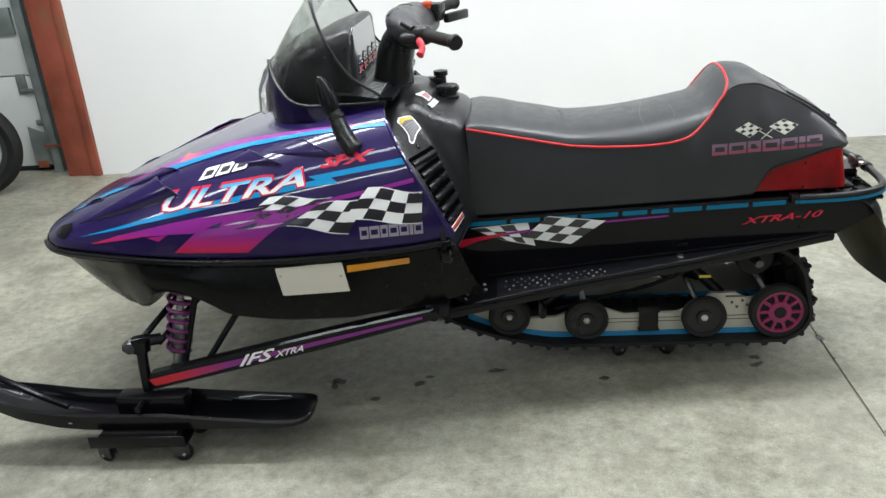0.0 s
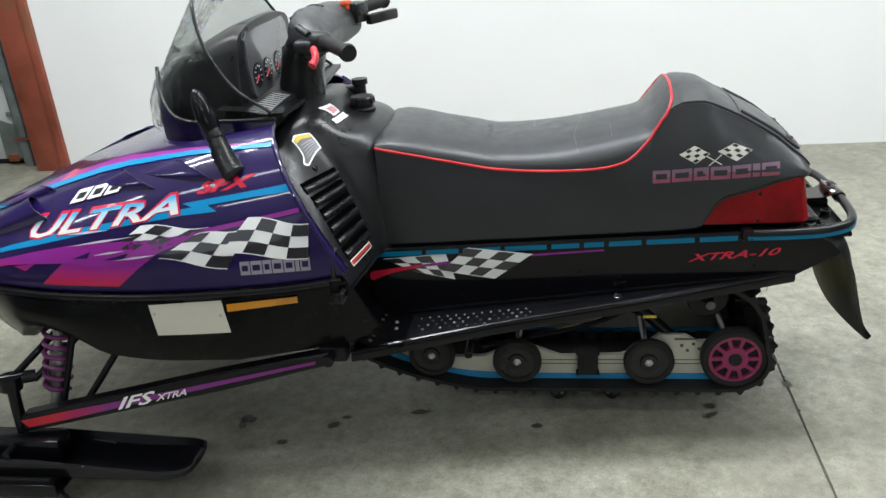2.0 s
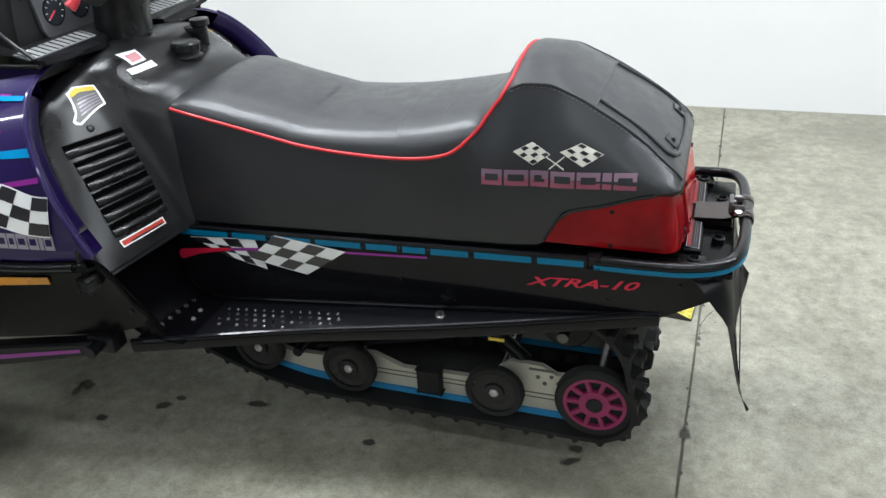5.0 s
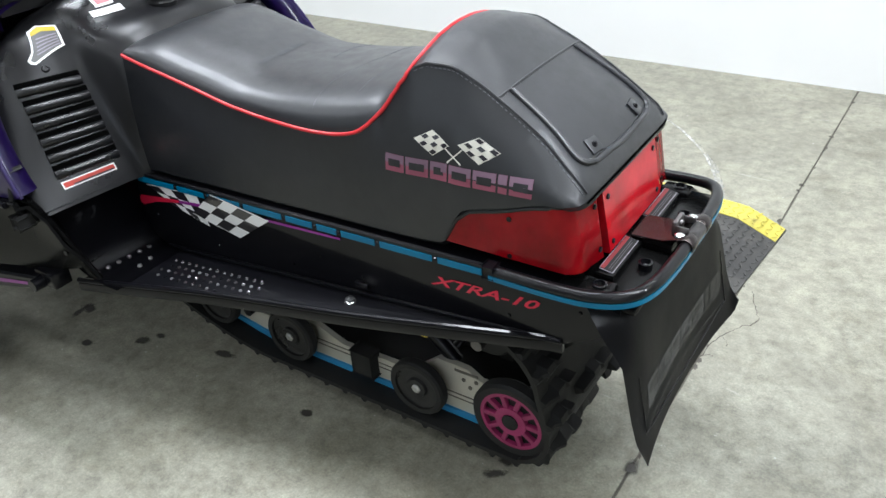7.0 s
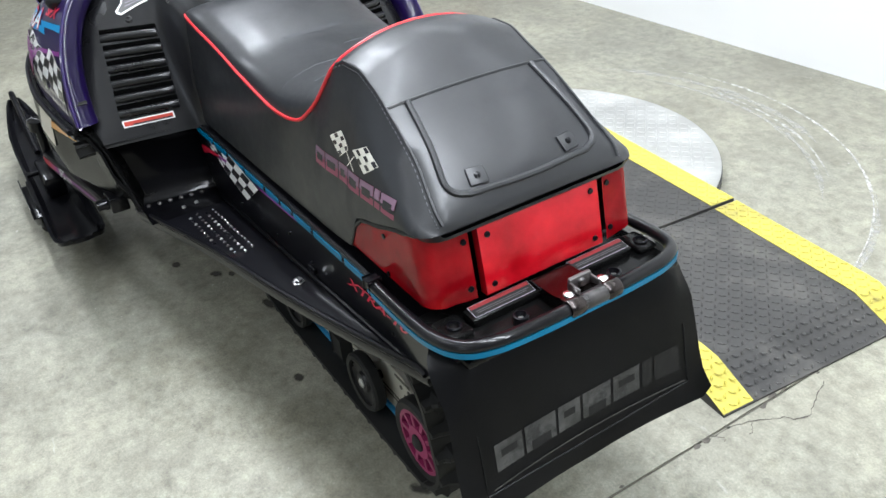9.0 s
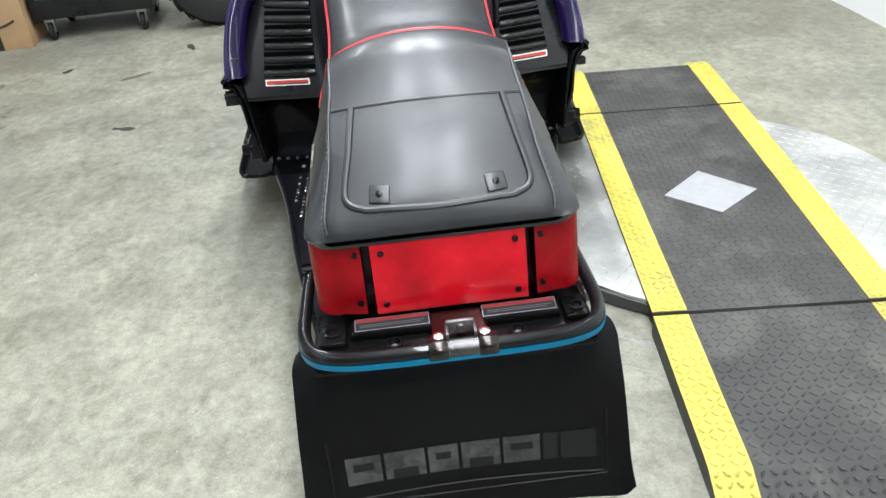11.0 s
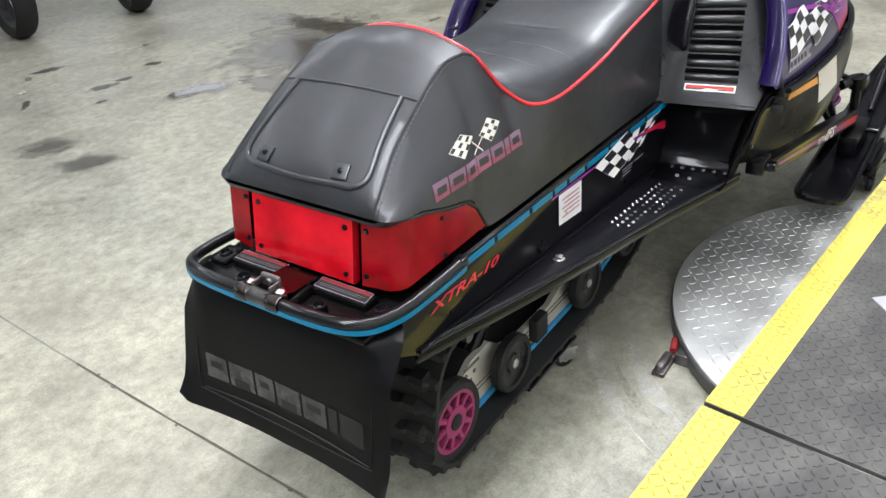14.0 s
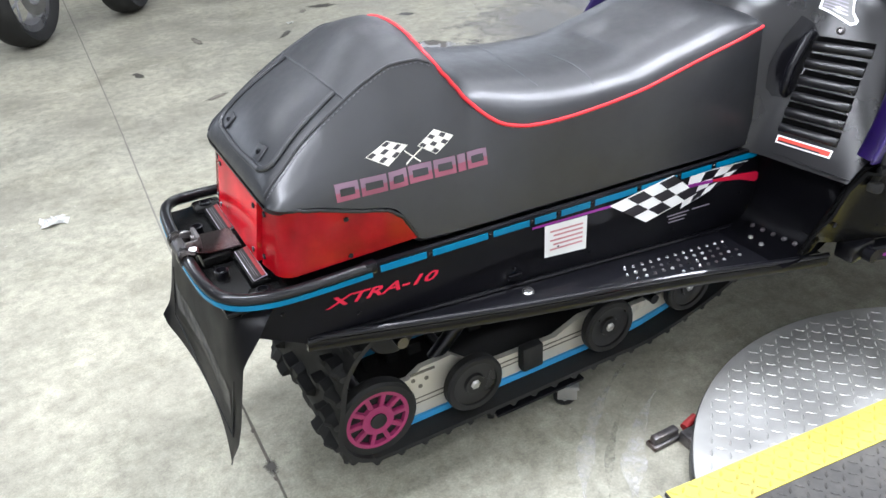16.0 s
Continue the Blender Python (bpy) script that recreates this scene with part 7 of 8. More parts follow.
    word("lettering", "ULTRA", -1.713, -1.300, 0.666, 0.042, 0.165, DECAL_RED, hood_skin, s, hood, 0.0018, 0.35, 0.05, "red-edged white and blue lettering", 0.003)
    word("lettering", "ULTRA", -1.711, -1.302, 0.667, 0.039, 0.165, FADE, hood_skin, s, hood, 0.0026, 0.35, 0.02)
    word("lettering", "SPX", -1.262, -1.118, 0.771, 0.024, 0.115, DECAL_RED, hood_skin, s, hood, 0.0018, 0.4, 0.05, "red lettering")
    for k in range(3):
        x = -1.607 + k * 0.049
        z = 0.7385 + k * 0.0115
        shape("white_badge", [[(x, z), (x + 0.042, z + 0.010), (x + 0.058, z + 0.034), (x + 0.014, z + 0.023)]], DECAL_WHITE, hood_skin, s, hood, 0.0040, "white maker's badge as plain blocks")
        shape("badge_core", [[(x + 0.014, z + 0.008), (x + 0.038, z + 0.0135), (x + 0.045, z + 0.0245), (x + 0.020, z + 0.019)]], DECAL_BLACK, hood_skin, s, hood, 0.0048)
    name_blocks("name_block", -1.167, -1.004, 0.595, 0.602, 0.032, DECAL_SILVER, hood_skin, s, hood, 0.0014, DECAL_SILVER, "faded silver maker's name as plain blocks", PURPLE)
    # the nose recess is not modelled; a flat black patch paints its shade
    shape("nose_recess_shade", [[(-2.14, 0.560), (-2.11, 0.582), (-2.055, 0.600), (-2.045, 0.588), (-2.072, 0.562)]], GLOSS_BLACK, hood_skin, s, hood, 0.0012, "flat black patch painted as the shade of a nose recess")
    # raised scoops; black sheets at their rear edges paint the outlets' shade
    for front, a, b, high in (((-2.036, 0.600), (-1.760, 0.724), (-1.666, 0.707), 0.026), ((-1.551, 0.774), (-1.477, 0.805), (-1.367, 0.782), 0.011), ((-1.411, 0.805), (-1.323, 0.832), (-1.217, 0.796), 0.011), ((-1.953, 0.665), (-1.785, 0.727), (-1.70, 0.745), 0.012), ((-2.068, 0.617), (-2.03, 0.632), (-1.974, 0.652), 0.006)):
        grid = []
        for u in steps(0.04, 1, 14):
            row = []
            for v in steps(0, 1, 13):
                x, z = (front[k] + (a[k] + (b[k] - a[k]) * v - front[k]) * u for k in (0, 1))
                h, n, _, _ = hood_skin.ray_cast(Vector((x, s * 3, z)), Vector((0, -s, 0)))
                n = n if n.y * s > 0 else -n
                row.append((h, n, 0.0004 + high * u * (1 - abs(2 * v - 1) ** 5)))
            grid.append(row)
        bm = loft([[h + n * lift for h, n, lift in row] for row in grid], ring_closed=False, caps=False)
        scoop = part("hood_scoop", bm, PURPLE, hood, "raised purple scoop", 40)
        last = grid[-1]
        bm = loft([[h + n * lift * 0.96 + Vector((0.0006, 0, 0)) for h, n, lift in last], [h + n * 0.0003 + Vector((-0.012, 0, 0)) for h, n, lift in last]], ring_closed=False, caps=False)
        part("scoop_outlet_shade", bm, SLOT_SHADE, scoop, "black sheet painted as the shade in the scoop outlet", 0)
        part("scoop_lip", sweep([h + n * lift for h, n, lift in last], 0.0016, 6), PURPLE, scoop)


for side in (-1, 1):
    hood_graphics(side)


def tunnel_graphics(s):
    tunnel_skin = side_skins[s]
    checkered((-0.680, 0.536), (-0.519, 0.515), (-0.610, 0.452), (-0.748, 0.476), 4, 3, tunnel_skin, s, tunnel, 0.0105, 1, 0.0)
    checkered((-0.898, 0.505), (-0.735, 0.516), (-0.716, 0.447), (-0.822, 0.470), 4, 3, tunnel_skin, s, tunnel, 0.0012, 1, 0.0)
    shape("red_swoosh", [[(-0.948, 0.455), (-0.93, 0.472), (-0.86, 0.482), (-0.80, 0.489), (-0.80, 0.483), (-0.88, 0.466), (-0.93, 0.447)]], DECAL_RED, tunnel_skin, s, tunnel, 0.0022, "red swoosh")
    shape("purple_line", [[(-0.80, 0.489), (-0.715, 0.499), (-0.60, 0.509), (-0.34, 0.523), (-0.34, 0.518), (-0.60, 0.503), (-0.715, 0.491), (-0.80, 0.482)]], DECAL_PURPLE, tunnel_skin, s, tunnel, 0.0022, "purple line")
    word("lettering", "XTRA-10", -0.139, 0.079, 0.484, 0.020, 0.07, DECAL_RED, tunnel_skin, s, tunnel, 0.0012, 0.4, 0.02, "red lettering")
    if s > 0:
        label = shape("side_label", [[(-0.468, 0.509), (-0.368, 0.516), (-0.368, 0.446), (-0.468, 0.434)]], PAPER, tunnel_skin, s, tunnel, 0.0026, "white label with faded pink print")
        for k in range(5):
            z = 0.497 - k * 0.010
            shape("print_bar", [[(-0.458, z), (-0.380 - 0.008 * (k % 2), z + 0.005), (-0.380 - 0.008 * (k % 2), z + 0.001), (-0.458, z - 0.004)]], PINK_INK, tunnel_skin, s, label, 0.0034)
        for x, z, l in ((-0.74, 0.435, 0.06), (-0.735, 0.427, 0.05), (-0.73, 0.419, 0.045), (-0.80, 0.432, 0.05)):
            shape("print_bar", [[(x, z), (x + l, z + 0.003), (x + l, z), (x, z - 0.003)]], DECAL_SILVER, tunnel_skin, s, tunnel, 0.0012, "faint grey print")
    # rivets along the side
    for x, z in ((-0.89, 0.43), (-0.70, 0.40), (-0.48, 0.42), (-0.30, 0.445), (-0.40, 0.462), (0.02, 0.47), (0.15, 0.52)):
        part("side_rivet", lathe([(0.0, s * 0.2045), (0.004, s * 0.2045), (0.003, s * 0.2075), (0.0, s * 0.208)], 8, "y", (x, 0, z)), GLOSS_BLACK, tunnel)
    part("hook_plate", box(-0.315, -0.285, min(s * 0.2045, s * 0.212), max(s * 0.2045, s * 0.212), 0.424, 0.436, 0.002), GLOSS_BLACK, tunnel)


for side in (-1, 1):
    tunnel_graphics(side)


def seat_graphics(s):
    ox, oz = (-0.029, -0.012) if s > 0 else (0.0, 0.0)
    ink = worn("cream_flag_print", (0.7, 0.68, 0.6), 0.5, vary=0.05)
    for a, b, c, d in (((-0.131, 0.770), (-0.096, 0.751), (-0.128, 0.729), (-0.166, 0.751)), ((-0.079, 0.757), (-0.042, 0.774), (-0.001, 0.757), (-0.037, 0.734))):
        a, b, c, d = ((x + ox, z + oz) for x, z in (a, b, c, d))
        flag = shape("printed_flag", [[a, b, c, d]], ink, seat_skin, s, seat, 0.0008, "small checkered flag print")
        for i in range(4):
            for j in range(3):
                if (i + j) % 2:
                    q = lambda u, v: tuple((a[k] * (1 - u) + b[k] * u) * (1 - v) + (d[k] * (1 - u) + c[k] * u) * v for k in (0, 1))
                    shape("check", [[q(i / 4 + 0.03, j / 3 + 0.04), q((i + 1) / 4 - 0.03, j / 3 + 0.04), q((i + 1) / 4 - 0.03, (j + 1) / 3 - 0.04), q(i / 4 + 0.03, (j + 1) / 3 - 0.04)]], DECAL_BLACK, seat_skin, s, flag, 0.0013)
    for a, b in (((-0.105, 0.747), (-0.070, 0.727)), ((-0.070, 0.750), (-0.098, 0.724))):
        a, b = ((x + ox, z + oz) for x, z in (a, b))
        shape("flag_stick", [[(a[0], a[1] + 0.0015), (b[0], b[1] + 0.0015), (b[0], b[1] - 0.0015), (a[0], a[1] - 0.0015)]], ink, seat_skin, s, seat, 0.0015)
    name_blocks("name_block", -0.226 + ox, 0.060 + ox, 0.684 + oz, 0.700 + oz, 0.030, MAUVE, seat_skin, s, seat, 0.0008, worn("faded_mauve_print", (0.20, 0.12, 0.17), 0.5, vary=0.15), "faded mauve and red maker's name as plain blocks", VINYL)


for side in (-1, 1):
    seat_graphics(side)


def seat_wear():
    """Creases across the seat and a worn print at its front."""
    shine = worn("worn_vinyl_crease", (0.085, 0.09, 0.10), 0.4, vary=0.4, scale=60)
    for x, y0, y1, sway in ((-0.395, -0.165, 0.165, 0.012), (-0.50, 0.02, 0.172, -0.010), (-0.315, -0.13, -0.04, 0.004)):
        line = []
        for y in steps(y0, y1, 22):
            h, n, _, _ = seat_skin.ray_cast(Vector((x + sway * math.sin(y * 17), y, 2)), Vector((0, 0, -1)))
            line.append(h + Vector((0, 0, 0.0001)))
        part("crease", sweep(line, [0.0002] + [0.0007] * 20 + [0.0002], 5), shine, seat, "pale crease in the vinyl")
    for k, (x, y0, y1) in enumerate(((-0.63, -0.06, -0.02), (-0.628, -0.01, 0.03), (-0.632, 0.04, 0.07))):
        bm = bmesh.new()
        bm.faces.new([bm.verts.new(p) for p in ((x, y0, 0), (x + 0.012, y0, 0), (x + 0.012, y1, 0), (x, y1, 0))])
        diced(bm, (0, 1), 0.012)
        for v in bm.verts:
            h, n, _, _ = seat_skin.ray_cast(Vector((v.co.x, v.co.y, 2)), Vector((0, 0, -1)))
            v.co = h + Vector((0, 0, 0.0008))
        part("print_bar", bm, worn("faint_print", (0.03, 0.032, 0.036), 0.6, vary=0.4, scale=80), seat, "faint worn print", 60)


seat_wear()


def flap_graphics():
    """The maker's name as worn pale blocks, and a line under it."""
    ink = worn("worn_silver_print", (0.055, 0.055, 0.053), 0.6, vary=0.5, scale=40, dirt=(0.02, 0.02, 0.02), dirt_at=0.52)

    def rear(outline, lift):
        bm = bmesh.new()
        bm.faces.new([bm.verts.new((0, y, z)) for y, z in outline])
        diced(bm, (1, 2), 0.03)
        for v in bm.verts:
            h, n, _, _ = flap_skin.ray_cast(Vector((1, v.co.y, v.co.z)), Vector((-1, 0, 0)))
            v.co = h + Vector((lift, 0, 0))
        return bm

    widths, at, gap = (1.0, 1.15, 0.85, 1.1, 1.05, 0.4, 1.0), 0.0, 0.10
    total = sum(widths) + gap * 6
    for k, w in enumerate(widths):
        y0, y1 = -0.182 + 0.377 * at / total, -0.182 + 0.377 * (at + w) / total
        at += w + gap
        block = part("name_block", rear([(y0, 0.350), (y1, 0.350), (y1, 0.400), (y0, 0.400)], 0.0012), ink if k < 5 else FLAP_RUBBER, flap, "worn pale name block" if k == 0 else "", 0)
        if k < 5:
            m = 0.011
            part("block_core", rear([(y0 + m, 0.350 if k % 2 else 0.374), (y1 - m, 0.350 if k % 2 else 0.374), (y1 - m, 0.368 if k % 2 else 0.387), (y0 + m, 0.368 if k % 2 else 0.387)], 0.0020), FLAP_RUBBER, block, smooth=0)
    part("name_line", rear([(-0.194, 0.323), (0.205, 0.323), (0.205, 0.3255), (-0.194, 0.3255)], 0.0014), MAT_RUBBER, flap, "pale line", 0)
    part("raised_panel", sweep([(flap_skin.ray_cast(Vector((1, y, z)), Vector((-1, 0, 0)))[0]) for y, z in [(-0.205, 0.43), (-0.205, 0.318), (0.212, 0.318), (0.212, 0.43)]], 0.0015, 6), FLAP_RUBBER, flap)


flap_graphics()


# ---- things farther off in the shop ----
def stain_material(name, color, rough, strength=1.0, scale=1.6):
    """Soaks out raggedly from the middle of its patch; the rim is clear."""
    m, nt, b = shader(name, color, rough)
    out = nt.nodes["Material Output"]
    co = nt.nodes.new("ShaderNodeTexCoord")
    far = nt.nodes.new("ShaderNodeVectorMath")
    far.operation = "LENGTH"
    nt.links.new(co.outputs["Object"], far.inputs[0])
    where = nt.nodes.new("ShaderNodeNewGeometry")
    ragged = noise_node(nt, 14 * scale, 6, 0.65, where.outputs["Position"])
    total = nt.nodes.new("ShaderNodeMath")
    total.operation = "MULTIPLY_ADD"
    nt.links.new(ragged.outputs["Fac"], total.inputs[0])
    total.inputs[1].default_value = 1.6
    nt.links.new(far.outputs["Value"], total.inputs[2])
    keep = nt.nodes.new("ShaderNodeMapRange")
    keep.inputs["From Min"].default_value, keep.inputs["From Max"].default_value = 1.55, 1.15
    keep.inputs["To Min"].default_value, keep.inputs["To Max"].default_value = 0.0, strength
    nt.links.new(total.outputs[0], keep.inputs["Value"])
    clear = nt.nodes.new("ShaderNodeBsdfTransparent")
    mix = nt.nodes.new("ShaderNodeMixShader")
    nt.links.new(keep.outputs["Result"], mix.inputs["Fac"])
    nt.links.new(clear.outputs[0], mix.inputs[1])
    nt.links.new(b.outputs[0], mix.inputs[2])
    nt.links.new(mix.outputs[0], out.inputs["Surface"])
    return m


def blotch(name, x, y, rx, ry, mat, label, seed, turn=0, rough=0.25, z=0.0012):
    """A stain on the floor, about twice rx by ry across."""
    bm = bmesh.new()
    bm.faces.new([bm.verts.new((1.1 * math.cos(a), 1.1 * math.sin(a), 0)) for a in (2 * math.pi * k / 32 for k in range(32))])
    ob = single(name, bm, mat, label, kind="structure", smooth=0)
    ob.matrix_basis = pose(x, y, z + 0.0001 * (seed % 9), 0, 0, turn) @ Matrix.Diagonal((rx * 1.35, ry * 1.35, 1, 1))
    return ob


OIL = stain_material("oil_stain", (0.06, 0.055, 0.048), 0.4, 0.85)
WET = stain_material("wet_brown_stain", (0.062, 0.052, 0.036), 0.16, 0.62, 0.8)
DAMP = stain_material("damp_concrete", (0.16, 0.145, 0.12), 0.3, 0.8, 0.7)
for k, (x, y, rx, ry, t) in enumerate(((-1.349, -0.205, 0.028, 0.02, 0), (-1.36, -0.23, 0.012, 0.03, 0), (-1.091, -0.229, 0.024, 0.016, 20), (-1.06, -0.19, 0.016, 0.012, 0), (-0.047, -0.118, 0.020, 0.014, 0),
                                       (-0.05, -0.16, 0.028, 0.013, 30), (-0.52, -0.22, 0.018, 0.012, 0), (-1.22, -0.31, 0.02, 0.012, 0), (0.187, -0.01, 0.015, 0.03, 0), (-0.85, -0.16, 0.03, 0.014, 10))):
    blotch("oil_spot", x, y, rx, ry, OIL, "small dark oil spot on the concrete", 20 + k, t, 0.4)
blotch("wet_stain", -2.15, -2.32, 0.40, 0.20, WET, "wet brown stain on the concrete", 1, 62, 0.3)
blotch("wet_stain", -2.62, -2.55, 0.14, 0.75, WET, "wet brown streak on the concrete", 2, -2, 0.3)
blotch("wet_stain", -2.10, -1.95, 0.30, 0.18, WET, "wet brown stain on the concrete", 7, 20, 0.3)
blotch("damp_patch", -2.25, -2.35, 0.62, 0.55, DAMP, "damp patch on the concrete", 3, 40, 0.3, 0.0008)
blotch("damp_patch", -1.68, -2.12, 0.10, 0.20, DAMP, "damp patch on the concrete", 8, -10, 0.3, 0.0008)
blotch("puddle", -1.50, -2.40, 0.17, 0.085, stain_material("puddle_water", (0.14, 0.13, 0.12), 0.02, 1.0, 0.4), "small shiny water puddle", 4, -28, 0.25, 0.002)
blotch("wet_stain", -1.40, -2.42, 0.12, 0.07, WET, "damp patch on the concrete", 14, -28, 0.3)
SOAK = stain_material("soaked_oil", (0.06, 0.056, 0.048), 0.5, 0.62, 0.6)
blotch("oil_stain", -0.68, -2.465, 0.15, 0.11, SOAK, "dark oil stain on the concrete", 5, -60, 0.2)
blotch("oil_stain", -0.655, -2.145, 0.15, 0.10, SOAK, "dark oil stain on the concrete", 6, -55, 0.2)
for k, (x, y, r) in enumerate(((-1.345, -3.547, 0.10), (-1.29, -2.946, 0.09), (-1.43, -2.944, 0.06), (-1.67, -3.02, 0.07))):
    blotch("oil_stain", x, y, r, r * 0.5, OIL, "dark patch on the concrete", 40 + k, -25, 0.2)
for k, (x, y) in enumerate(((-1.15, -2.75), (-0.35, -2.35), (-0.95, -3.1), (-1.9, -3.4), (-0.1, -2.9), (-2.9, -1.3), (-3.1, -1.7), (-2.95, -2.0), (-3.3, -1.1), (-1.2, -3.5), (-2.2, -1.2), (-0.5, -3.3))):
    blotch("oil_spot", x, y, 0.045 + 0.02 * (k % 3), 0.022, DAMP if k % 2 else OIL, "small dark oil spot on the concrete", 60 + k, 25 * k, 0.35)


def smear_material(name, color, strength, at):
    """A dry smear that covers only the floor's high spots."""
    m, nt, b = shader(name, color, 0.7)
    where = nt.nodes.new("ShaderNodeNewGeometry")
    broken = noise_node(nt, 38, 7, 0.7, where.outputs["Position"])
    keep = nt.nodes.new("ShaderNodeMapRange")
    keep.inputs["From Min"].default_value, keep.inputs["From Max"].default_value = at, at + 0.22
    keep.inputs["To Min"].default_value, keep.inputs["To Max"].default_value = 0.0, strength
    nt.links.new(broken.outputs["Fac"], keep.inputs["Value"])
    clear = nt.nodes.new("ShaderNodeBsdfTransparent")
    mix = nt.nodes.new("ShaderNodeMixShader")
    nt.links.new(keep.outputs["Result"], mix.inputs["Fac"])
    nt.links.new(clear.outputs[0], mix.inputs[1])
    nt.links.new(b.outputs[0], mix.inputs[2])
    nt.links.new(mix.outputs[0], nt.nodes["Material Output"].inputs["Surface"])
    return m


def build_scuffs():
    """Pale circular scuffs that the turntable's use has left on the floor, and dark rubber smears beside the track."""
    faint, chalk = smear_material("faint_scuff", (0.56, 0.55, 0.52), 0.55, 0.40), smear_material("pale_scuff", (0.62, 0.61, 0.57), 0.85, 0.36)
    dark = smear_material("rubber_smear", (0.09, 0.085, 0.075), 0.45, 0.42)
    for r, a0, a1, w, mat in ((0.905, 35, 112, 0.016, faint), (0.935, 45, 100, 0.008, chalk), (0.97, 60, 125, 0.03, faint), (1.045, 12, 112, 0.007, chalk), (1.055, 10, 40, 0.016, faint), (0.72, -62, -20, 0.03, faint), (0.82, -66, -28, 0.022, faint), (0.77, -60, -30, 0.012, dark)):
        rings = []
        for a in steps(radians(a0), radians(a1), 48):
            wob = w * (0.6 + 0.4 * math.sin(a * 23) * math.sin(a * 7)) * min(1, (a - radians(a0)) * 4 + 0.1, (radians(a1) - a) * 4 + 0.1)
            rings.append([(TURN_X + q * math.cos(a), TURN_Y + q * math.sin(a), 0.0007 + 0.0001 * (r > 1)) for q in (r - wob, r + wob)])
        single("floor_scuff", loft(rings, ring_closed=False), mat, "dark rubber smear on the floor" if mat is dark else "pale circular scuff on the floor", kind="structure", smooth=0)


def build_cracks():
    """Thin ragged cracks that run off the floor joint by the ramp."""
    rng = random.Random(8)
    for line, w in (([(0.195, 0.375), (0.203, 0.449), (0.218, 0.50), (0.245, 0.557), (0.279, 0.601), (0.257, 0.664), (0.232, 0.728)], 0.0016), ([(0.218, 0.50), (0.236, 0.487), (0.241, 0.47)], 0.001), ([(0.19, 0.40), (0.215, 0.42), (0.222, 0.415)], 0.001)):
        pts = curve_points([(x, y, 0) for x, y in line], 6)
        pts = [p + Vector((rng.uniform(-0.003, 0.003), rng.uniform(-0.003, 0.003), 0)) for p in pts]
        rings = []
        for p in pts:
            h = w * rng.uniform(0.4, 1.3)
            rings.append([(p.x - h, p.y + h * 0.4, 0.0009), (p.x + h, p.y - h * 0.4, 0.0009)])
        single("floor_crack", loft(rings, ring_closed=False), CRACK_DIRT, "thin ragged crack in the concrete", kind="structure", smooth=0)
    # chips along the joint
    for k in range(34):
        y = rng.uniform(-0.9, 2.2)
        bm = bmesh.new()
        n = rng.randint(5, 8)
        r = rng.uniform(0.003, 0.009)
        bm.faces.new([bm.verts.new((r * rng.uniform(0.5, 1.0) * math.cos(a), 1.7 * r * rng.uniform(0.5, 1.2) * math.sin(a), 0)) for a in (2 * math.pi * q / n for q in range(n))])
        ob = single("joint_chip", bm, CRACK_DIRT, "small dark chip at the floor joint", kind="structure", smooth=0)
        ob.matrix_basis = Matrix.Translation((joint_x(y) + rng.choice((-1, 1)) * rng.uniform(0.002, 0.006), y, 0.0009))


CRACK_DIRT = worn("crack_dirt", (0.10, 0.09, 0.075), 0.9, vary=0.3, scale=30)
build_cracks()
build_scuffs()


def build_paper(x, y, size, seed):
    rng = random.Random(seed)
    bm = bmesh.new()
    n = 7
    grid = [[bm.verts.new((x + (i / (n - 1) - 0.5) * size * (1 + 0.3 * rng.uniform(-1, 1)), y + (j / (n - 1) - 0.5) * size * (0.8 + 0.3 * rng.uniform(-1, 1)), 0.003 + abs(rng.gauss(0, size * 0.10)))) for j in range(n)] for i in range(n)]
    for i in range(n - 1):
        for j in range(n - 1):
            bm.faces.new((grid[i][j], grid[i + 1][j], grid[i + 1][j + 1], grid[i][j + 1]))
    low = min(v.co.z for v in bm.verts)
    for v in bm.verts:
        v.co.z -= low - 0.001
    bmesh.ops.solidify(bm, geom=bm.faces[:], thickness=0.0006)
    single("paper_scrap", bm, PAPER, "crumpled white paper scrap on the floor", "paper", smooth=0)


build_paper(0.462, -1.485, 0.085, 3)
build_paper(-1.47, -1.63, 0.022, 4)
build_paper(-1.05, -3.3, 0.03, 5)


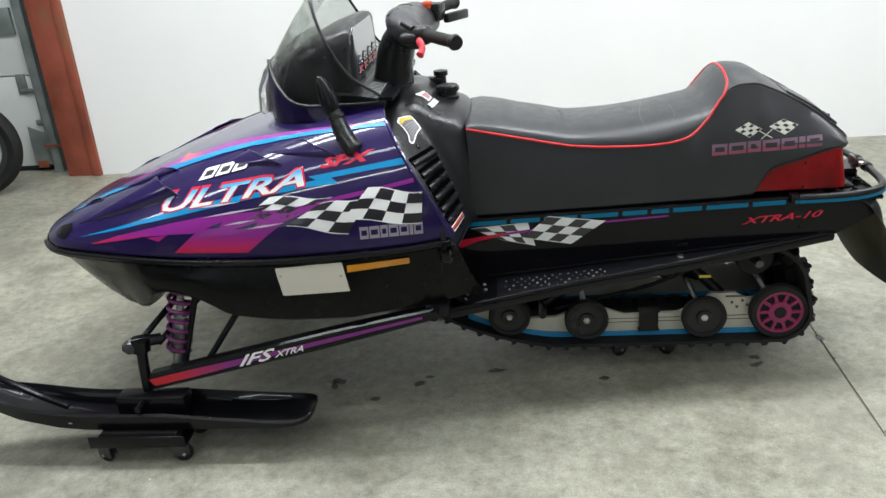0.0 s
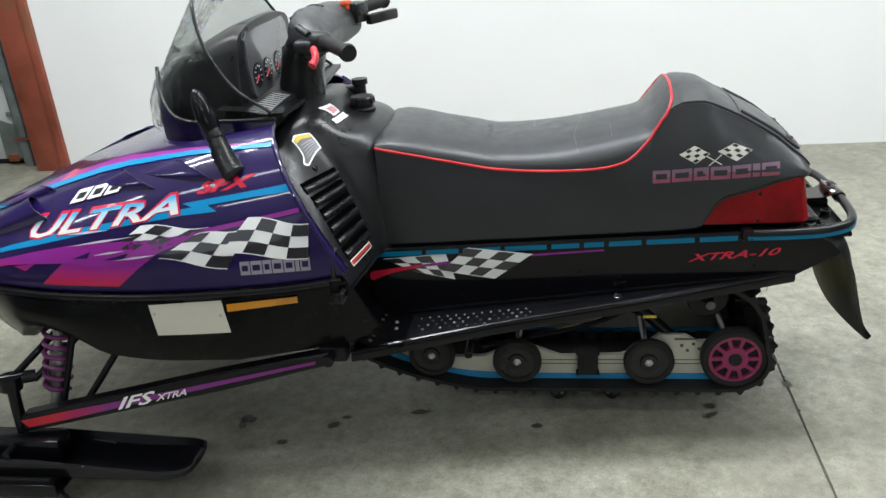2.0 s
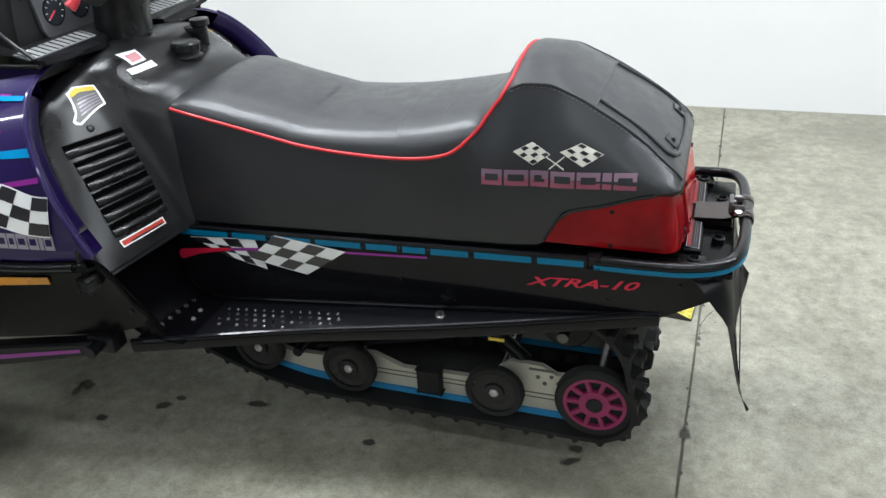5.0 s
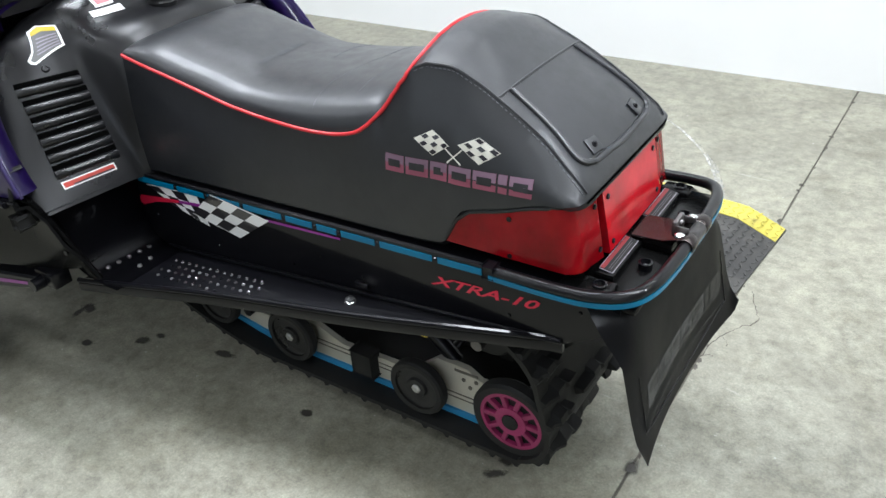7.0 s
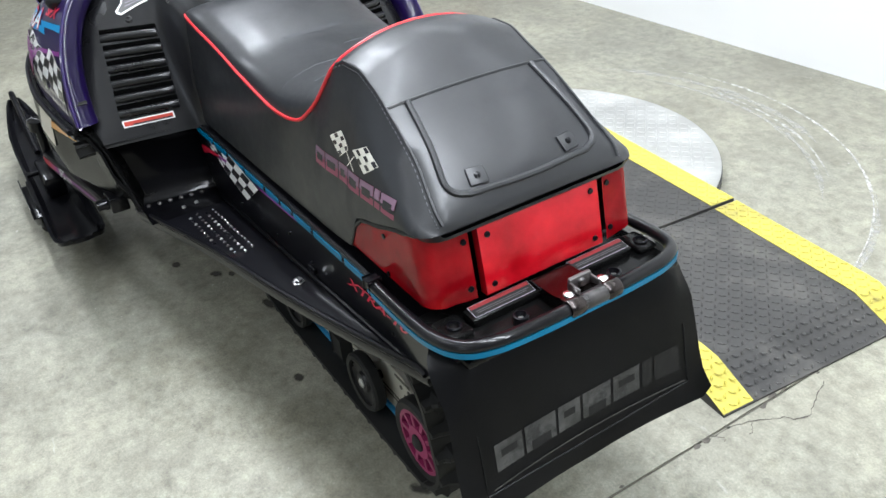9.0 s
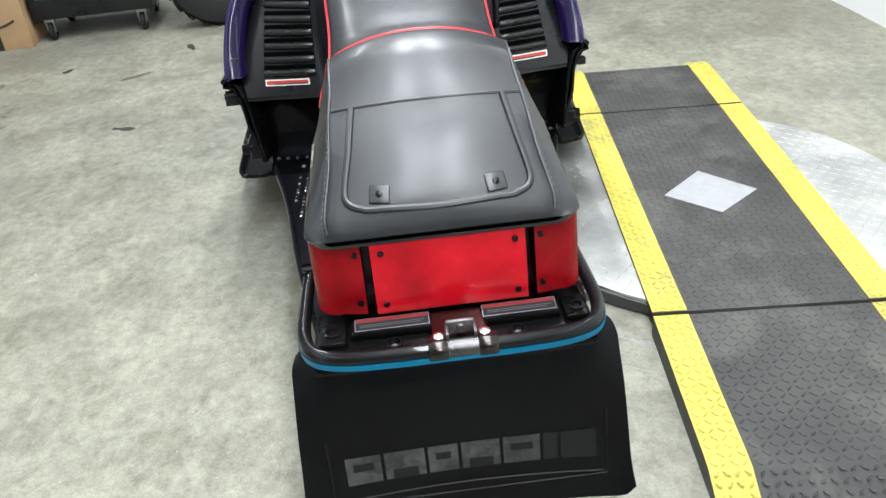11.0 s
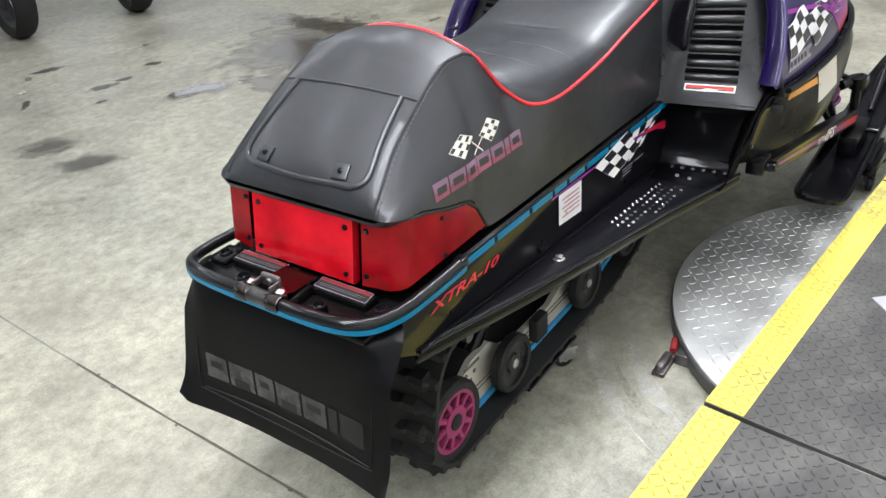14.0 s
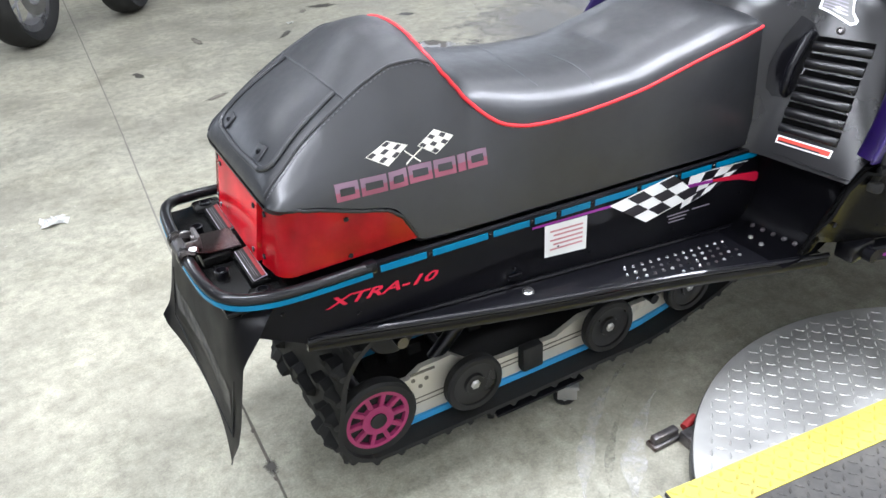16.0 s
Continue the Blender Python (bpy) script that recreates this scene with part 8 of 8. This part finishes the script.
def build_bike_wheel(name, x, y, r, wide, turn, label, chrome, spokes=10):
    ob = thing(name, label, "motorcycle wheel")
    ob.matrix_basis = pose(x, y, 0, 0, 0, turn)
    h = wide / 2
    prof = [(r * 0.74, -h * 0.55), (r * 0.80, -h * 0.85), (r * 0.90, -h), (r * 0.965, -h * 0.75), (r, -h * 0.3), (r, h * 0.3), (r * 0.965, h * 0.75), (r * 0.90, h), (r * 0.80, h * 0.85), (r * 0.74, h * 0.55)]
    part("tyre", lathe(prof, 56, "y", (0, 0, r), closed=True), RUBBER, ob, "worn black tyre")
    part("rim", lathe([(r * 0.64, -h * 0.5), (r * 0.76, -h * 0.62), (r * 0.76, h * 0.62), (r * 0.64, h * 0.5)], 48, "y", (0, 0, r), closed=True), chrome, ob, "metal rim")
    part("hub", lathe([(0.0, -h * 0.8), (r * 0.18, -h * 0.8), (r * 0.14, 0), (r * 0.18, h * 0.8), (0.0, h * 0.8)], 20, "y", (0, 0, r)), chrome, ob)
    part("brake_disc", lathe([(r * 0.3, h * 0.9), (r * 0.48, h * 0.9), (r * 0.48, h * 0.9 + 0.005), (r * 0.3, h * 0.9 + 0.005)], 40, "y", (0, 0, r), closed=True), STEEL, ob)
    for k in range(spokes):
        a = 2 * math.pi * k / spokes
        part("spoke", rod((r * 0.14 * math.cos(a), h * 0.3 * (-1) ** k, r + r * 0.14 * math.sin(a)), (r * 0.68 * math.cos(a + 0.12), 0, r + r * 0.68 * math.sin(a + 0.12)), 0.007, 8), chrome, ob)
    for q in (-1, 1):
        part("fork_leg", rod((0, q * (h + 0.03), r), (-0.16, q * (h + 0.03), r + 0.62), 0.024), chrome, ob, "fork leg")
    part("axle", rod((0, -h - 0.05, r), (0, h + 0.05, r), 0.014), STEEL, ob)


SATIN = worn("satin_alloy", (0.5, 0.5, 0.52), 0.3, 0.9, vary=0.15)
build_bike_wheel("motorcycle_wheel", 0.29, -3.88, 0.32, 0.18, 60, "chrome-spoked motorcycle wheel with a black tyre", SATIN, 9)
build_bike_wheel("motorcycle_wheel", -0.33, -4.27, 0.32, 0.18, 62, "motorcycle wheel with a black tyre", SATIN, 12)
build_bike_wheel("motorcycle_wheel", -1.07, -4.30, 0.31, 0.15, 70, "motorcycle wheel with a black tyre", SATIN, 10)
build_bike_wheel("motorcycle_wheel", -2.44, -4.20, 0.31, 0.15, 72, "motorcycle wheel with a black tyre and dark spokes", DARK_ALLOY, 9)
build_bike_wheel("motorcycle_wheel", -1.70, -4.42, 0.30, 0.14, 80, "motorcycle wheel with a black tyre and dark rim", DARK_ALLOY, 10)
build_bike_wheel("motorcycle_wheel", -3.94, 1.96, 0.29, 0.11, 12, "motorcycle wheel with a thin dark rim beside the garage door", DARK_ALLOY, 6)


def build_quad_wheel():
    ob = thing("quad_wheel", "fat black all-terrain tyre on an alloy rim", "vehicle wheel")
    ob.matrix_basis = pose(-3.78, -0.97, 0, 0, 0, 105)
    r, h = 0.31, 0.13
    part("tyre", lathe([(r * 0.5, -h * 0.8), (r * 0.75, -h), (r * 0.93, -h * 0.92), (r, -h * 0.6), (r, h * 0.6), (r * 0.93, h * 0.92), (r * 0.75, h), (r * 0.5, h * 0.8)], 48, "y", (0, 0, r), closed=True), RUBBER, ob)
    part("rim", lathe([(0.0, -h * 0.3), (r * 0.2, -h * 0.5), (r * 0.44, -h * 0.3), (r * 0.5, -h * 0.8), (r * 0.5, h * 0.8), (r * 0.44, h * 0.3), (r * 0.2, h * 0.5), (0.0, h * 0.3)], 36, "y", (0, 0, r)), SATIN, ob, "alloy rim")
    for k in range(24):
        a = 2 * math.pi * k / 24
        for q in (-1, 1):
            m = Matrix.Translation((0, 0, r)) @ Matrix.Rotation(a + 0.07 * q, 4, "Y") @ Matrix.Translation((r - 0.004, q * h * 0.45, 0)) @ Matrix.Rotation(0.3 * q, 4, "X")
            part("tread_block", moved(box(0, 0.012, -0.045, 0.045, -0.016, 0.016, 0.003), m), RUBBER, ob)


build_quad_wheel()


def build_cart():
    cart = thing("utility_cart", "black utility cart on casters with colourful bottles and bags", "cart")
    cart.matrix_basis = pose(-3.72, -1.70, 0, 0, 0, 3)
    part("lower_tray", joined(box(-0.52, 0.0, -0.34, 0.34, 0.125, 0.14, 0.003), box(-0.012, 0.0, -0.34, 0.34, 0.13, 0.24, 0.004), box(-0.52, -0.508, -0.34, 0.34, 0.13, 0.24, 0.004), box(-0.52, 0, -0.34, -0.328, 0.13, 0.24, 0.004), box(-0.52, 0, 0.328, 0.34, 0.13, 0.24, 0.004)), PLASTIC, cart)
    for x in (-0.5, -0.02):
        for y in (-0.32, 0.32):
            part("leg", box(x - 0.018, x + 0.018, y - 0.018, y + 0.018, 0.11, 0.85, 0.003), PLASTIC, cart)
    part("upper_tray", box(-0.53, 0.01, -0.35, 0.35, 0.80, 0.88, 0.01), PLASTIC, cart)
    for x in (-0.46, -0.05):
        for y in (-0.26, 0.26):
            fork = joined(box(x - 0.02, x + 0.035, y - 0.022, y - 0.018, 0.045, 0.11, 0.001), box(x - 0.02, x + 0.035, y + 0.018, y + 0.022, 0.045, 0.11, 0.001), box(x - 0.03, x + 0.03, y - 0.028, y + 0.028, 0.106, 0.125, 0.002))
            c = part("caster", fork, STEEL, cart, "swivel caster")
            part("caster_wheel", lathe([(0.03, -0.014), (0.045, -0.014), (0.05, -0.01), (0.05, 0.01), (0.045, 0.014), (0.03, 0.014)], 24, "y", (x + 0.012, y, 0.05), closed=True), RUBBER, c)
            part("wheel_disc", lathe([(0.0, -0.010), (0.032, -0.010), (0.032, 0.010), (0.0, 0.010)], 20, "y", (x + 0.012, y, 0.05)), SATIN, c, "pale wheel disc")
    rng = random.Random(11)
    hues = ((0.05, 0.35, 0.08), (0.6, 0.55, 0.08), (0.1, 0.2, 0.6), (0.65, 0.65, 0.6), (0.6, 0.1, 0.03), (0.3, 0.6, 0.2), (0.6, 0.16, 0.03))
    for k, c in enumerate(hues):
        y = -0.28 + k * 0.093
        ob = single("supply_bottle", moved(lathe([(0.0, 0.0), (0.04, 0.0), (0.042, 0.01), (0.042, 0.15), (0.03, 0.18), (0.015, 0.19), (0.015, 0.22), (0.0, 0.22)], 18, "z", (-0.06 - 0.05 * rng.random(), y, 0.1405)), pose(-3.72, -1.70, 0, 0, 0, 3)), worn("bottle_plastic", c, 0.35, vary=0.15), "coloured plastic supply bottle on the cart tray", "bottle", "bottles on the cart")


build_cart()


def build_carton():
    ob = thing("cardboard_box", "brown cardboard carton with a dark curved mark", "cardboard box")
    ob.matrix_basis = pose(-3.62, -2.24, 0, 0, 0, 4)
    part("carton", joined(box(-0.36, 0.0, -0.19, 0.19, 0.0, 0.42, 0.003), box(-0.30, -0.06, -0.19, -0.185, 0.42, 0.44)), CARDBOARD, ob)
    arc = [(0.002, -0.13 + 0.26 * t, 0.16 - 0.035 * math.sin(math.pi * t)) for t in steps(0, 1, 14)]
    part("printed_arc", sweep(arc, 0.006, 6, flat=1.0), DECAL_BLACK, ob, "dark curved print")
    part("tape_mark", box(0.0, 0.002, -0.03, 0.03, 0.0, 0.10), DECAL_BLACK, ob, smooth=0)
    rows = []
    for t in steps(0, 1, 12):
        y, z = -0.20 - 0.22 * t ** 1.5, 0.30 * (1 - t) ** 2.2 + 0.004
        rows.append([Vector((-3.62 + 0.02 + q, -2.24 + y, z)) for q in (-0.06, 0.0, 0.06)])
    bm = loft(rows, ring_closed=False)
    bmesh.ops.solidify(bm, geom=bm.faces[:], thickness=0.006)
    single("rubber_flap", bm, FLAP_RUBBER, "curved black rubber mud flap leaning on a carton", "rubber flap")
    leg = thing("stand", "thin black stand leg on the floor", "stand", (-3.85, -3.52, 0))
    part("leg", rod((0, 0, 0.012), (-0.25, 0.12, 0.55), 0.010), PLASTIC, leg)
    part("foot", lathe([(0.0, 0.0), (0.016, 0.0), (0.014, 0.025), (0.0, 0.03)], 12, "z"), RUBBER, leg)


build_carton()
